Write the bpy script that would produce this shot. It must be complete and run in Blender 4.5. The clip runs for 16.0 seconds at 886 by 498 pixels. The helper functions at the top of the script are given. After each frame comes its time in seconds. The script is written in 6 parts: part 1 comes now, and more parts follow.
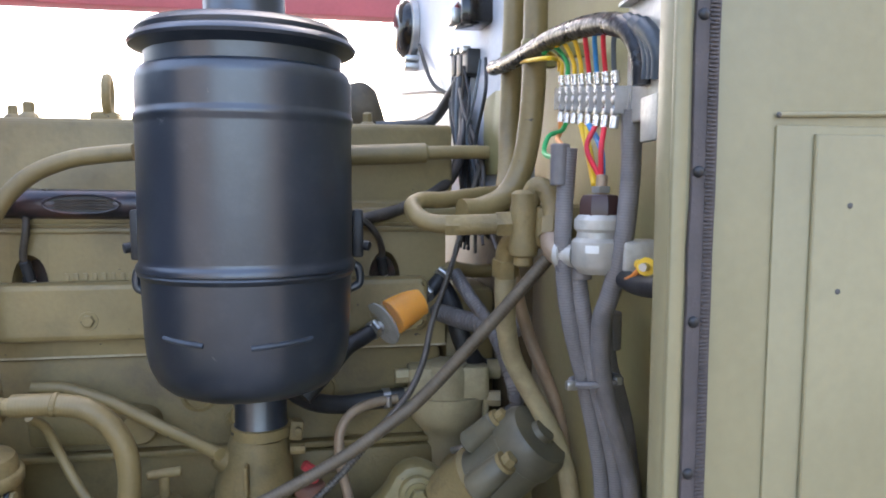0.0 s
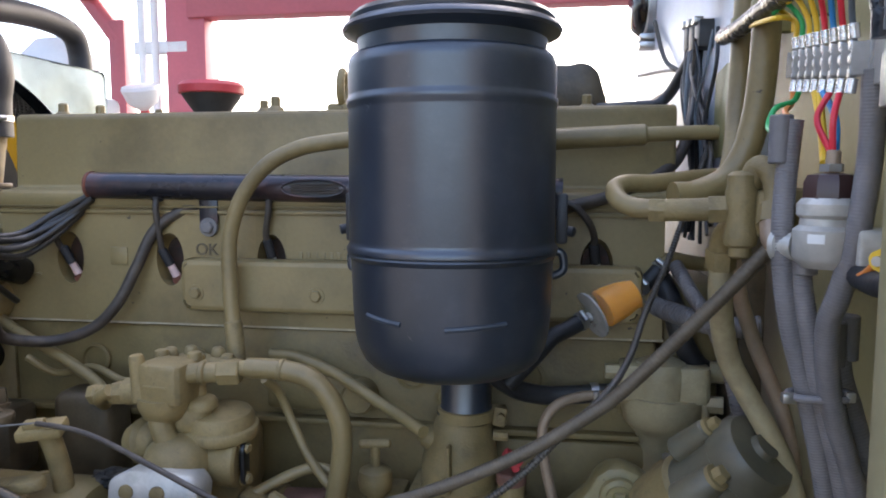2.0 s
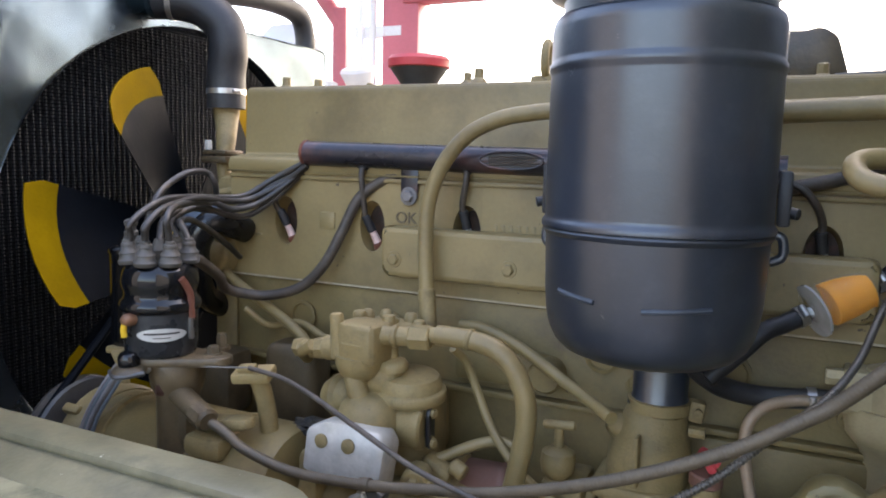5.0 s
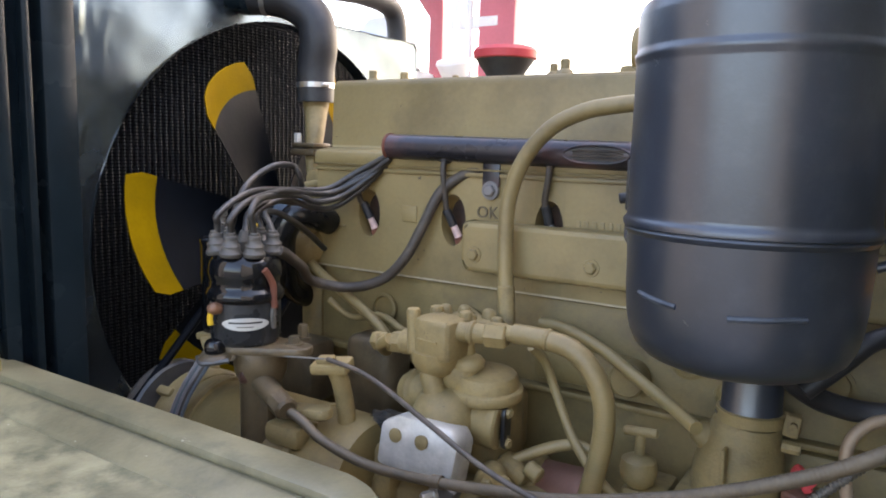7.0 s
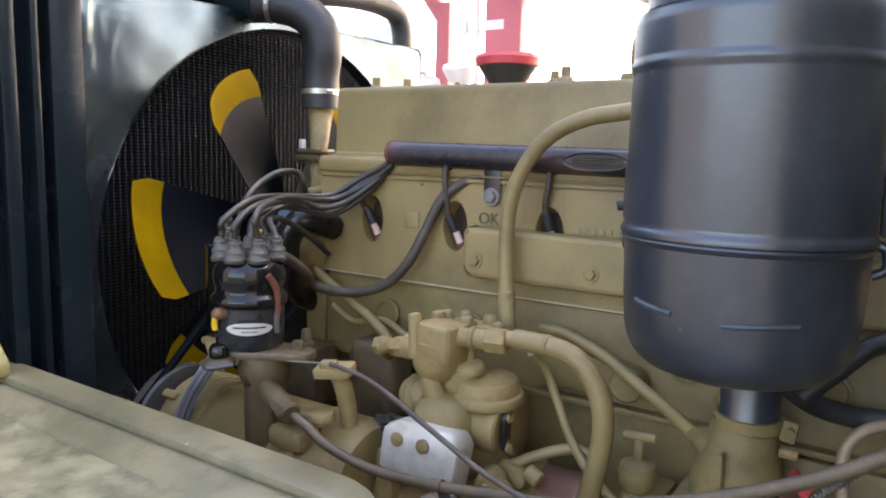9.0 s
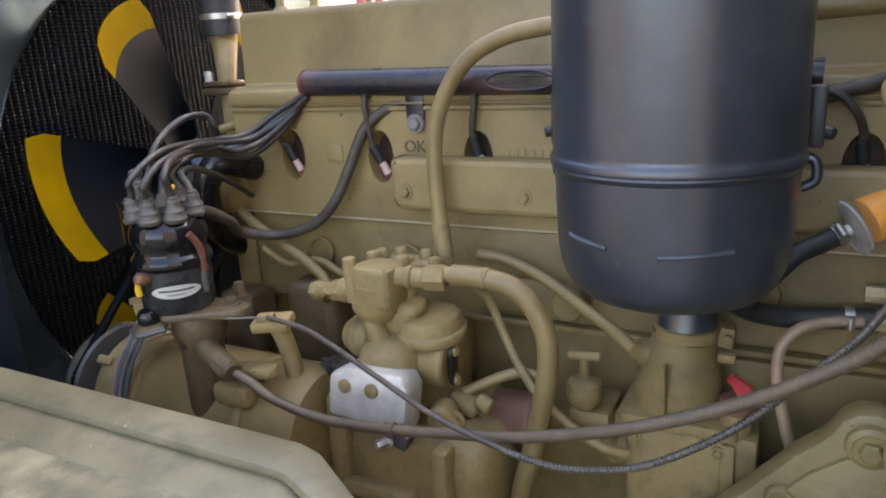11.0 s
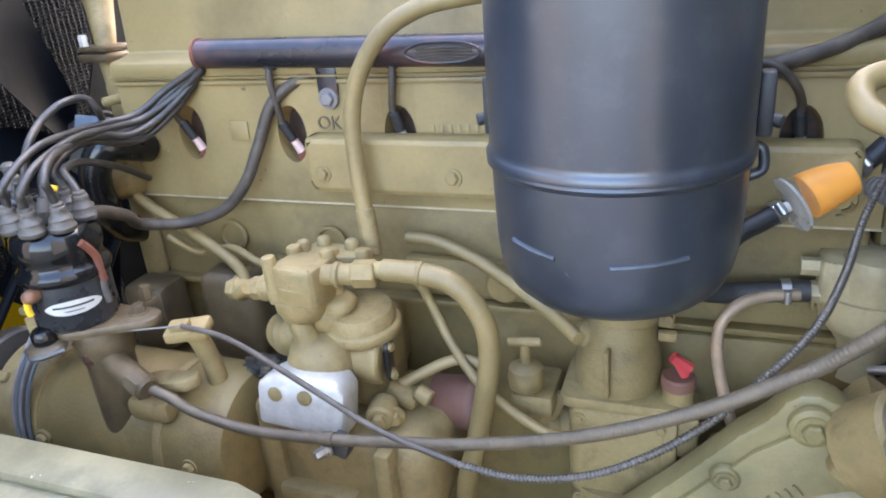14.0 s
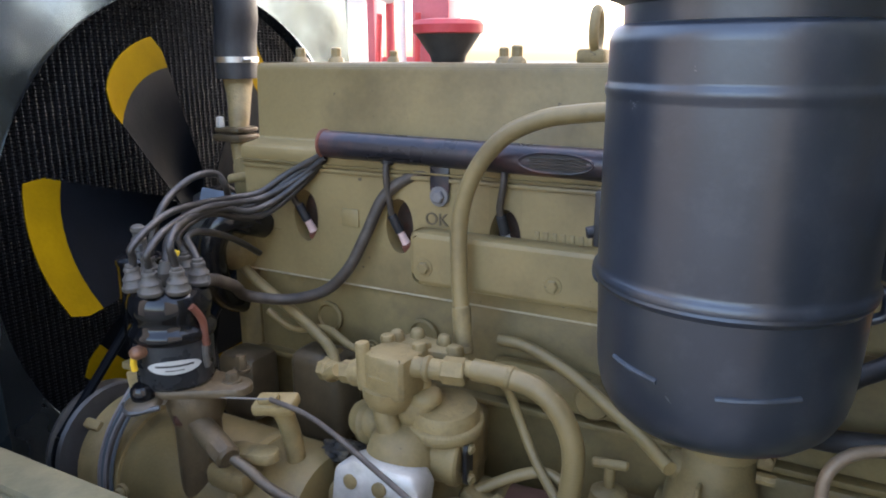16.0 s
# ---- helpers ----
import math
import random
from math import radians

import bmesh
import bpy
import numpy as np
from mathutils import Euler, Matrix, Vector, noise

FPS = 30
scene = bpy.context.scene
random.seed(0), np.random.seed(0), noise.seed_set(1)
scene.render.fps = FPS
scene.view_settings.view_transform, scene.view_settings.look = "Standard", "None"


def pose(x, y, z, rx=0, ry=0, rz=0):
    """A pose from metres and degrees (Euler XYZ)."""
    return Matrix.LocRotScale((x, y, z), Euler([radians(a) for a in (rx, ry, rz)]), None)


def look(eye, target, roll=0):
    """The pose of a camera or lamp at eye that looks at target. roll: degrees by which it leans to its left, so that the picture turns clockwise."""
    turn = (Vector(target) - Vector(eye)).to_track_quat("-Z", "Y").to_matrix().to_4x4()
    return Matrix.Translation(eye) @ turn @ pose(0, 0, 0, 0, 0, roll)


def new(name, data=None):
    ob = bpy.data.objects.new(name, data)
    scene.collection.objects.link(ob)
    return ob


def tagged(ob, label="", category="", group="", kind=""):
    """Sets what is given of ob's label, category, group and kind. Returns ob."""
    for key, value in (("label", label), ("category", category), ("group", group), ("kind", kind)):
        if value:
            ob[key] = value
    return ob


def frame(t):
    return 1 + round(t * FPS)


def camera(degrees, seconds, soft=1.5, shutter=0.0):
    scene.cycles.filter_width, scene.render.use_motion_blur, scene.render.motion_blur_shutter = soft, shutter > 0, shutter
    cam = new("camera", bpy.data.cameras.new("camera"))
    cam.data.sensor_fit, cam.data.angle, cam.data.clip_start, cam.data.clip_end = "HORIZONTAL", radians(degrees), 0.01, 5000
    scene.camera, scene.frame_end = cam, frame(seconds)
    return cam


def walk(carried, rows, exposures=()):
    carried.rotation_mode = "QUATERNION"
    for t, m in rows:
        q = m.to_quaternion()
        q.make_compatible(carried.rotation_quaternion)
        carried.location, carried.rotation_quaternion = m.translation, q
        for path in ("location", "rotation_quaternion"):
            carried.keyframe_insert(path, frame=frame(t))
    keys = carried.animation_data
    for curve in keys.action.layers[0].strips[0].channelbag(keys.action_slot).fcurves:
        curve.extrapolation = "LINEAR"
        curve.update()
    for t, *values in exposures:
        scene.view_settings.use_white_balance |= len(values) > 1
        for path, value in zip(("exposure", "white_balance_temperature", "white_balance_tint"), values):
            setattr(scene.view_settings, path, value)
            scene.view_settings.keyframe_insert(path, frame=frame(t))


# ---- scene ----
cam = camera(63.0, 16.0, 1.9)
PATH = [
    (0, (-0.028, -0.924, 1.514), (0.326, 1.037, 1.343), 0.2),
    (0.5, (-0.027, -0.917, 1.514), (0.163, 1.065, 1.327), -0.1),
    (1, (-0.012, -0.908, 1.511), (-0.024, 1.082, 1.309), -0.3),
    (1.5, (0.009, -0.897, 1.506), (-0.182, 1.084, 1.313), -0.2),
    (2, (0.021, -0.899, 1.506), (-0.306, 1.065, 1.31), -0.0),
    (2.5, (0.025, -0.901, 1.502), (-0.398, 1.043, 1.3), 0.0),
    (3, (0.027, -0.899, 1.498), (-0.492, 1.021, 1.283), -0.0),
    (3.5, (0.025, -0.89, 1.497), (-0.558, 1.009, 1.269), 0.2),
    (4, (0.018, -0.883, 1.493), (-0.666, 0.981, 1.26), 0.4),
    (4.5, (0.018, -0.88, 1.492), (-0.742, 0.955, 1.253), 0.8),
    (5, (0.017, -0.879, 1.492), (-0.821, 0.921, 1.246), 1.5),
    (7.3, (0.027, -0.854, 1.498), (-1.047, 0.81, 1.224), 1.6),
    (7.5, (0.027, -0.856, 1.499), (-1.049, 0.809, 1.233), 1.7),
    (8, (0.025, -0.855, 1.499), (-1.059, 0.805, 1.235), 1.8),
    (8.5, (0.027, -0.857, 1.497), (-1.069, 0.794, 1.23), 1.9),
    (9, (0.038, -0.859, 1.502), (-1.045, 0.8, 1.231), 1.5),
    (9.5, (0.038, -0.845, 1.518), (-0.991, 0.835, 1.176), 0.0),
    (10, (0.034, -0.826, 1.524), (-0.93, 0.869, 1.077), -1.3),
    (10.2, (0.032, -0.823, 1.529), (-0.924, 0.867, 1.051), -1.9),
    (12.3, (0.023, -0.81, 1.566), (-0.774, 0.897, 0.894), -4.9),
    (12.5, (0.022, -0.801, 1.571), (-0.748, 0.907, 0.869), -5.0),
    (13, (0.012, -0.773, 1.585), (-0.678, 0.931, 0.797), -5.3),
    (13.5, (-0.008, -0.755, 1.598), (-0.663, 0.949, 0.781), -5.4),
    (14, (-0.021, -0.755, 1.602), (-0.693, 0.956, 0.816), -4.8),
    (14.5, (-0.027, -0.755, 1.606), (-0.739, 0.969, 0.883), -3.7),
    (15, (-0.032, -0.755, 1.606), (-0.797, 0.968, 0.938), -2.6),
    (15.5, (-0.039, -0.766, 1.609), (-0.877, 0.952, 1.023), -0.8),
    (16, (-0.035, -0.767, 1.606), (-0.939, 0.941, 1.089), -0.2),
]
EXPO = [(0.0, 1.74, 6700, 14), (0.7, 1.64, 6600, 14), (1.5, 1.29, 6500, 15), (3.5, 1.44, 6600, 15), (5.0, 1.69, 6950, 15), (7.5, 1.84, 7200, 16), (9.0, 1.89, 7300, 16),
        (10.0, 1.86, 7500, 17), (12.5, 1.82, 7600, 17), (13.5, 2.64, 6950, 15), (14.2, 2.74, 6650, 14), (14.6, 2.49, 6650, 14), (15.1, 1.89, 6800, 15), (16.0, 1.69, 6650, 14)]
walk(cam, [(t, look(eye, target, roll)) for t, eye, target, roll in PATH], EXPO)

# ---- light ----
world = bpy.data.worlds.new("sky")
scene.world = world
world.use_nodes = True
wn, wl = world.node_tree.nodes, world.node_tree.links
sky = wn.new("ShaderNodeTexSky")
sky.sky_type, sky.sun_disc = "NISHITA", False
sky.sun_elevation, sky.sun_rotation = radians(40), radians(20)
sky.air_density, sky.dust_density, sky.ozone_density = 1.0, 4.0, 1.0
wl.new(sky.outputs[0], wn["Background"].inputs[0])
wn["Background"].inputs[1].default_value = 0.40

sun_data = bpy.data.lights.new("sun", "SUN")
sun_data.energy, sun_data.angle, sun_data.color = 2.0, radians(10), (1.0, 0.97, 0.93)
sun = new("sun", sun_data)
sun.matrix_world = look((2.2, 6.0, 6.0), (0, 0, 1))


# ---- materials ----
def mat(name, color, rough=0.55, metal=0.0, vary=0.25, scale=18.0, grain=220.0, bump=0.25, dirt=None, dirt_amount=0.5, coat=0.0,
        dirt_scale=7.0, rough_vary=0.15, streak=None, spec=0.5, dirt_min=0.5, fleck=None, fleck_scale=55.0, fleck_share=0.25):
    m = bpy.data.materials.new(name)
    m.use_nodes = True
    nt = m.node_tree
    n, l = nt.nodes, nt.links
    p = n["Principled BSDF"]
    tc = n.new("ShaderNodeTexCoord")
    src = tc.outputs["Object"]
    if streak:
        mp = n.new("ShaderNodeMapping")
        mp.inputs["Scale"].default_value = streak
        l.new(src, mp.inputs["Vector"])
        src = mp.outputs[0]
    big = n.new("ShaderNodeTexNoise")
    big.inputs["Scale"].default_value, big.inputs["Detail"].default_value = scale, 5.0
    fine = n.new("ShaderNodeTexNoise")
    fine.inputs["Scale"].default_value, fine.inputs["Detail"].default_value = grain, 3.0
    l.new(src, big.inputs["Vector"])
    l.new(tc.outputs["Object"], fine.inputs["Vector"])
    info = n.new("ShaderNodeObjectInfo")
    ramp = n.new("ShaderNodeValToRGB")
    lo, hi = (1 - vary), (1 + vary * 0.6)
    ramp.color_ramp.elements[0].position, ramp.color_ramp.elements[1].position = 0.32, 0.7
    ramp.color_ramp.elements[0].color = (color[0] * lo, color[1] * lo, color[2] * lo, 1)
    ramp.color_ramp.elements[1].color = (min(1, color[0] * hi), min(1, color[1] * hi), min(1, color[2] * hi), 1)
    l.new(big.outputs["Fac"], ramp.inputs[0])
    out = ramp.outputs[0]
    mix = n.new("ShaderNodeMix")
    mix.data_type, mix.blend_type = "RGBA", "OVERLAY"
    mix.inputs["Factor"].default_value = 0.10
    l.new(out, mix.inputs["A"])
    l.new(fine.outputs["Color"], mix.inputs["B"])
    hsv = n.new("ShaderNodeHueSaturation")
    mr = n.new("ShaderNodeMapRange")
    mr.inputs["To Min"].default_value, mr.inputs["To Max"].default_value = 0.93, 1.07
    l.new(fine.outputs["Fac"], mix.inputs["B"])
    l.new(info.outputs["Random"], mr.inputs["Value"])
    l.new(mr.outputs[0], hsv.inputs["Value"])
    l.new(mix.outputs["Result"], hsv.inputs["Color"])
    out = hsv.outputs[0]
    if dirt:
        spots = n.new("ShaderNodeTexNoise")
        spots.inputs["Scale"].default_value, spots.inputs["Detail"].default_value = dirt_scale, 9.0
        spots.inputs["Roughness"].default_value = 0.65
        l.new(tc.outputs["Object"], spots.inputs["Vector"])
        sr = n.new("ShaderNodeMapRange")
        sr.inputs["From Min"].default_value, sr.inputs["From Max"].default_value = dirt_min, 0.72
        sr.inputs["To Max"].default_value = dirt_amount
        l.new(spots.outputs["Fac"], sr.inputs["Value"])
        dm = n.new("ShaderNodeMix")
        dm.data_type = "RGBA"
        dm.inputs["B"].default_value = (*dirt, 1)
        l.new(sr.outputs[0], dm.inputs["Factor"])
        l.new(out, dm.inputs["A"])
        out = dm.outputs["Result"]
    if fleck:
        warp = n.new("ShaderNodeMix")
        warp.data_type, warp.blend_type = "RGBA", "ADD"
        warp.inputs["Factor"].default_value = 0.02
        l.new(tc.outputs["Object"], warp.inputs["A"])
        l.new(fine.outputs["Color"], warp.inputs["B"])
        cell = n.new("ShaderNodeTexVoronoi")
        cell.inputs["Scale"].default_value = fleck_scale
        l.new(warp.outputs["Result"], cell.inputs["Vector"])
        near = n.new("ShaderNodeMath")
        near.operation = "LESS_THAN"
        l.new(cell.outputs["Distance"], near.inputs[0])
        pick = n.new("ShaderNodeMath")
        pick.operation = "LESS_THAN"
        pick.inputs[1].default_value = fleck_share
        sep = n.new("ShaderNodeSeparateColor")
        l.new(cell.outputs["Color"], sep.inputs[0])
        l.new(sep.outputs[0], pick.inputs[0])
        size = n.new("ShaderNodeMath")
        size.operation = "MULTIPLY"
        size.inputs[1].default_value = 0.17
        l.new(sep.outputs[1], size.inputs[0])
        l.new(size.outputs[0], near.inputs[1])
        both = n.new("ShaderNodeMath")
        both.operation = "MULTIPLY"
        l.new(near.outputs[0], both.inputs[0])
        l.new(pick.outputs[0], both.inputs[1])
        fm = n.new("ShaderNodeMix")
        fm.data_type = "RGBA"
        fm.inputs["B"].default_value = (*fleck, 1)
        l.new(both.outputs[0], fm.inputs["Factor"])
        l.new(out, fm.inputs["A"])
        out = fm.outputs["Result"]
    l.new(out, p.inputs["Base Color"])
    rr = n.new("ShaderNodeMapRange")
    rr.inputs["To Min"].default_value, rr.inputs["To Max"].default_value = max(0.05, rough - rough_vary), min(1, rough + rough_vary)
    l.new(big.outputs["Fac"], rr.inputs["Value"])
    l.new(rr.outputs[0], p.inputs["Roughness"])
    p.inputs["Metallic"].default_value = metal
    p.inputs["Specular IOR Level"].default_value = spec
    p.inputs["Coat Weight"].default_value = coat
    bp = n.new("ShaderNodeBump")
    bp.inputs["Strength"].default_value, bp.inputs["Distance"].default_value = bump, 0.001
    l.new(fine.outputs["Fac"], bp.inputs["Height"])
    l.new(bp.outputs[0], p.inputs["Normal"])
    return m


OLIVE = mat("olive_engine_paint", (0.255, 0.186, 0.078), 0.46, 0, 0.2, 9, 160, 0.3, (0.10, 0.070, 0.034), 0.6, fleck=(0.07, 0.05, 0.03), fleck_scale=75, fleck_share=0.10)
OLIVE2 = mat("dusty_olive_casting", (0.275, 0.200, 0.082), 0.62, 0, 0.38, 22, 320, 0.7, (0.085, 0.060, 0.030), 0.85, dirt_scale=22, fleck=(0.06, 0.042, 0.025), fleck_scale=90, fleck_share=0.14)
BLOCKP = mat("olive_block_paint", (0.210, 0.151, 0.057), 0.55, 0, 0.25, 12, 240, 0.45, (0.08, 0.056, 0.028), 0.7, dirt_scale=11)
BODY = mat("olive_body_paint", (0.265, 0.228, 0.125), 0.42, 0, 0.1, 5, 120, 0.12, (0.20, 0.17, 0.09), 0.35)
BODYIN = mat("olive_panel_paint", (0.255, 0.222, 0.088), 0.45, 0, 0.14, 6, 140, 0.15, (0.16, 0.13, 0.07), 0.35)
FENDER = mat("worn_olive_fender_paint", (0.200, 0.184, 0.112), 0.42, 0, 0.32, 9, 200, 0.3, (0.070, 0.070, 0.046), 0.8, dirt_min=0.50, dirt_scale=14, fleck=(0.50, 0.48, 0.42), fleck_scale=70, fleck_share=0.05)
FENDER2 = mat("stained_olive_fender_paint", (0.214, 0.204, 0.126), 0.45, 0, 0.42, 26, 240, 0.4, (0.050, 0.055, 0.034), 0.95, dirt_min=0.50, dirt_scale=17, fleck=(0.45, 0.43, 0.38), fleck_scale=75, fleck_share=0.07)
CANP = mat("blue_black_canister_paint", (0.022, 0.029, 0.042), 0.33, 0, 0.25, 9, 260, 0.10, (0.09, 0.10, 0.115), 0.22, dirt_scale=45, rough_vary=0.05, spec=1.0, fleck=(0.14, 0.145, 0.15), fleck_scale=70, fleck_share=0.06)
RUBBER = mat("black_rubber", (0.022, 0.022, 0.024), 0.5, 0, 0.3, 25, 300, 0.3, (0.09, 0.085, 0.07), 0.4)
DUSTRUB = mat("dusty_grey_cable", (0.062, 0.048, 0.037), 0.52, 0, 0.35, 40, 300, 0.3, (0.14, 0.115, 0.085), 0.6, dirt_scale=30)
BOOTG = mat("dusty_grey_boot_rubber", (0.085, 0.077, 0.066), 0.5, 0, 0.35, 60, 300, 0.4, (0.06, 0.05, 0.04), 0.7, dirt_scale=60)
# oily brown of the castings; on the lower firewall it stands for shade
OILYSHADE = mat("oily_brown_and_shade", (0.105, 0.075, 0.040), 0.42, 0, 0.4, 22, 260, 0.5, (0.03, 0.022, 0.014), 0.8, dirt_scale=20)
CONDUIT = mat("grey_conduit", (0.185, 0.168, 0.162), 0.5, 0, 0.25, 30, 300, 0.3, (0.19, 0.17, 0.14), 0.4)
BROWNCON = mat("brown_grey_conduit", (0.125, 0.096, 0.062), 0.5, 0.2, 0.25, 30, 300, 0.3)
ARMOUR = mat("armoured_cable_steel", (0.12, 0.105, 0.088), 0.4, 0.4, 0.2, 30, 300, 0.2)
STEEL = mat("dull_steel", (0.5, 0.49, 0.47), 0.35, 0.9, 0.2, 30, 300, 0.2)
ALU = mat("cast_aluminium", (0.56, 0.53, 0.47), 0.42, 0.25, 0.25, 35, 200, 0.5, (0.30, 0.27, 0.20), 0.6, dirt_scale=30)
DARKST = mat("dark_steel", (0.10, 0.10, 0.10), 0.45, 0.6, 0.3, 25, 260, 0.3, (0.17, 0.14, 0.09), 0.5)
GLOSSBLACK = mat("gloss_black_enamel", (0.007, 0.007, 0.008), 0.10, 0, 0.2, 14, 120, 0.06, (0.05, 0.045, 0.035), 0.3, coat=0.15, rough_vary=0.08, spec=0.35)
BELLP = mat("green_olive_bell_paint", (0.225, 0.180, 0.076), 0.40, 0, 0.22, 14, 260, 0.5, (0.10, 0.085, 0.038), 0.6, dirt_scale=12, fleck=(0.07, 0.055, 0.03), fleck_scale=80, fleck_share=0.10)
DISTP = mat("worn_grey_black_enamel", (0.030, 0.033, 0.037), 0.28, 0.2, 0.45, 30, 200, 0.2, (0.11, 0.10, 0.085), 0.5, dirt_scale=28, rough_vary=0.15)
LEADR = mat("dark_grey_lead_rubber", (0.040, 0.036, 0.033), 0.4, 0, 0.35, 40, 300, 0.3, (0.11, 0.085, 0.06), 0.6, dirt_scale=22)
BLUEPL = mat("blue_grey_sheet", (0.13, 0.16, 0.20), 0.35, 0.2, 0.25, 20, 200, 0.2, (0.06, 0.065, 0.07), 0.6)
RADBLACK = mat("radiator_black_paint", (0.008, 0.014, 0.018), 0.26, 0, 0.3, 5, 30, 0.5, (0.016, 0.024, 0.030), 0.5, rough_vary=0.12, spec=0.12)
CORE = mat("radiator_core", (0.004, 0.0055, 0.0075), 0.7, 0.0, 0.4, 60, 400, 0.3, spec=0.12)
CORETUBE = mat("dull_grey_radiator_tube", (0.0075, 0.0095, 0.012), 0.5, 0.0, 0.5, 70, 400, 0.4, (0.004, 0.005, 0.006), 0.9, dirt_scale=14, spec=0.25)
FANBLK = mat("fan_blade_black", (0.003, 0.0042, 0.006), 0.5, 0.0, 0.3, 20, 200, 0.2, spec=0.06)
SHROUD = mat("dented_dark_silver_paint", (0.100, 0.130, 0.152), 0.25, 0.9, 0.35, 6, 26, 0.4, (0.05, 0.066, 0.078), 0.7, rough_vary=0.12, dirt_scale=7)
YELLOW = mat("yellow_fan_tip", (0.185, 0.112, 0.001), 0.8, 0, 0.2, 12, 200, 0.15, spec=0.04)
STARTERP = mat("greasy_grey_starter_paint", (0.155, 0.138, 0.090), 0.44, 0, 0.35, 12, 160, 0.3, (0.16, 0.12, 0.06), 0.6, dirt_scale=14)
# pale olive of the governor, with extra light of that corner in the colour
PALEOL = mat("pale_brightened_olive", (0.42, 0.345, 0.195), 0.5, 0, 0.25, 18, 260, 0.5, (0.16, 0.12, 0.065), 0.6, dirt_scale=14)
RUST = mat("red_brown_rust", (0.17, 0.055, 0.03), 0.75, 0, 0.4, 40, 300, 0.6)
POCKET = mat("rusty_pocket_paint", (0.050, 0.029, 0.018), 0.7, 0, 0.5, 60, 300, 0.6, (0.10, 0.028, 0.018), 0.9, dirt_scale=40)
TUBEP = mat("worn_dark_blue_tube_paint", (0.032, 0.031, 0.038), 0.30, 0.3, 0.4, 14, 200, 0.2, (0.13, 0.060, 0.048), 0.9, dirt_scale=14, dirt_min=0.49)
SOOT = mat("greasy_soot", (0.030, 0.026, 0.020), 0.8, 0, 0.5, 60, 240, 0.8, (0.16, 0.12, 0.065), 0.8, dirt_scale=50)
COPNUT = mat("dull_copper_nut", (0.27, 0.135, 0.075), 0.45, 0.3, 0.4, 60, 300, 0.4, (0.12, 0.07, 0.045), 0.6, dirt_scale=60)
COPPER = mat("dull_copper", (0.40, 0.285, 0.19), 0.45, 0.15, 0.25, 30, 300, 0.3, (0.2, 0.16, 0.09), 0.5)
REDP = mat("faded_red_paint", (0.50, 0.05, 0.055), 0.5, 0, 0.15, 20, 200, 0.2)
REDCYL = mat("dusty_red_brown_paint", (0.18, 0.085, 0.058), 0.6, 0, 0.25, 20, 250, 0.3, (0.24, 0.19, 0.12), 0.6)
BEAMRED = mat("red_oxide_beam_paint", (0.42, 0.10, 0.12), 0.55, 0, 0.12, 2, 40, 0.1)
CONCRETE = mat("concrete", (0.19, 0.187, 0.182), 0.85, 0, 0.25, 1.4, 60, 0.4, (0.2, 0.19, 0.17), 0.5, dirt_scale=0.8)
GROUND = mat("dusty_dark_concrete", (0.115, 0.110, 0.102), 0.9, 0, 0.25, 1.4, 60, 0.4, (0.07, 0.066, 0.06), 0.5, dirt_scale=0.8)
WHITEW = mat("white_grey_firewall_paint", (0.55, 0.57, 0.62), 0.4, 0.1, 0.15, 9, 160, 0.2, (0.30, 0.29, 0.28), 0.4)
SHEETW = mat("white_sheet_metal", (0.75, 0.75, 0.75), 0.5, 0, 0.1, 4, 60, 0.1)
WHITEP = mat("white_plastic", (0.75, 0.75, 0.72), 0.4, 0, 0.08, 20, 200, 0.05)
PINKCER = mat("pink_ceramic", (0.72, 0.50, 0.44), 0.3, 0, 0.12, 40, 200, 0.05)
BROWNPL = mat("brown_plastic", (0.06, 0.028, 0.022), 0.35, 0, 0.2, 30, 200, 0.05)
ORANGE = mat("orange_filter_paper", (0.95, 0.34, 0.006), 0.6, 0, 0.15, 30, 300, 0.3)
W_YEL = mat("yellow_wire", (0.80, 0.50, 0.03), 0.4, 0, 0.08)
W_RED = mat("red_wire", (0.75, 0.03, 0.05), 0.4, 0, 0.08)
W_GRN = mat("green_wire", (0.03, 0.42, 0.12), 0.4, 0, 0.08)
W_BLU = mat("blue_wire", (0.03, 0.22, 0.48), 0.4, 0, 0.08)
W_ORA = mat("orange_wire", (0.75, 0.25, 0.05), 0.4, 0, 0.08)
LOOMB = mat("dark_blue_grey_cable", (0.05, 0.065, 0.08), 0.4, 0, 0.15)
W_GRY = mat("blue_grey_wire", (0.10, 0.115, 0.125), 0.4, 0, 0.08)
TAPE = mat("glossy_black_tape", (0.010, 0.011, 0.016), 0.30, 0, 0.2, 60, 160, 1.0, spec=0.35, rough_vary=0.22)
# beads are paler than the canister paint around them
BEADP = mat("paler_bead_paint", (0.060, 0.070, 0.085), 0.45, 0.1, 0.4, 60, 200, 0.3)
LABEL = mat("silver_label_plate", (0.55, 0.55, 0.52), 0.35, 0.3, 0.1, 40, 200, 0.1)
INK = mat("black_print", (0.03, 0.03, 0.03), 0.6)
GASKET = mat("pale_gasket_edge", (0.50, 0.42, 0.28), 0.7, 0, 0.3, 60, 300, 0.4)
STRAPM = mat("dark_woven_strip", (0.075, 0.062, 0.06), 0.65, 0, 0.25, 40, 400, 0.5)
RUBBLACK = mat("black_trim", (0.015, 0.015, 0.016), 0.4)

BRIGHT = mat("bright_tinned_metal", (0.82, 0.81, 0.79), 0.22, 0.75, 0.15, 90, 400, 0.6)
CLEAR = mat("milky_plastic", (0.62, 0.60, 0.57), 0.2, 0, 0.15, 60, 200, 0.1)
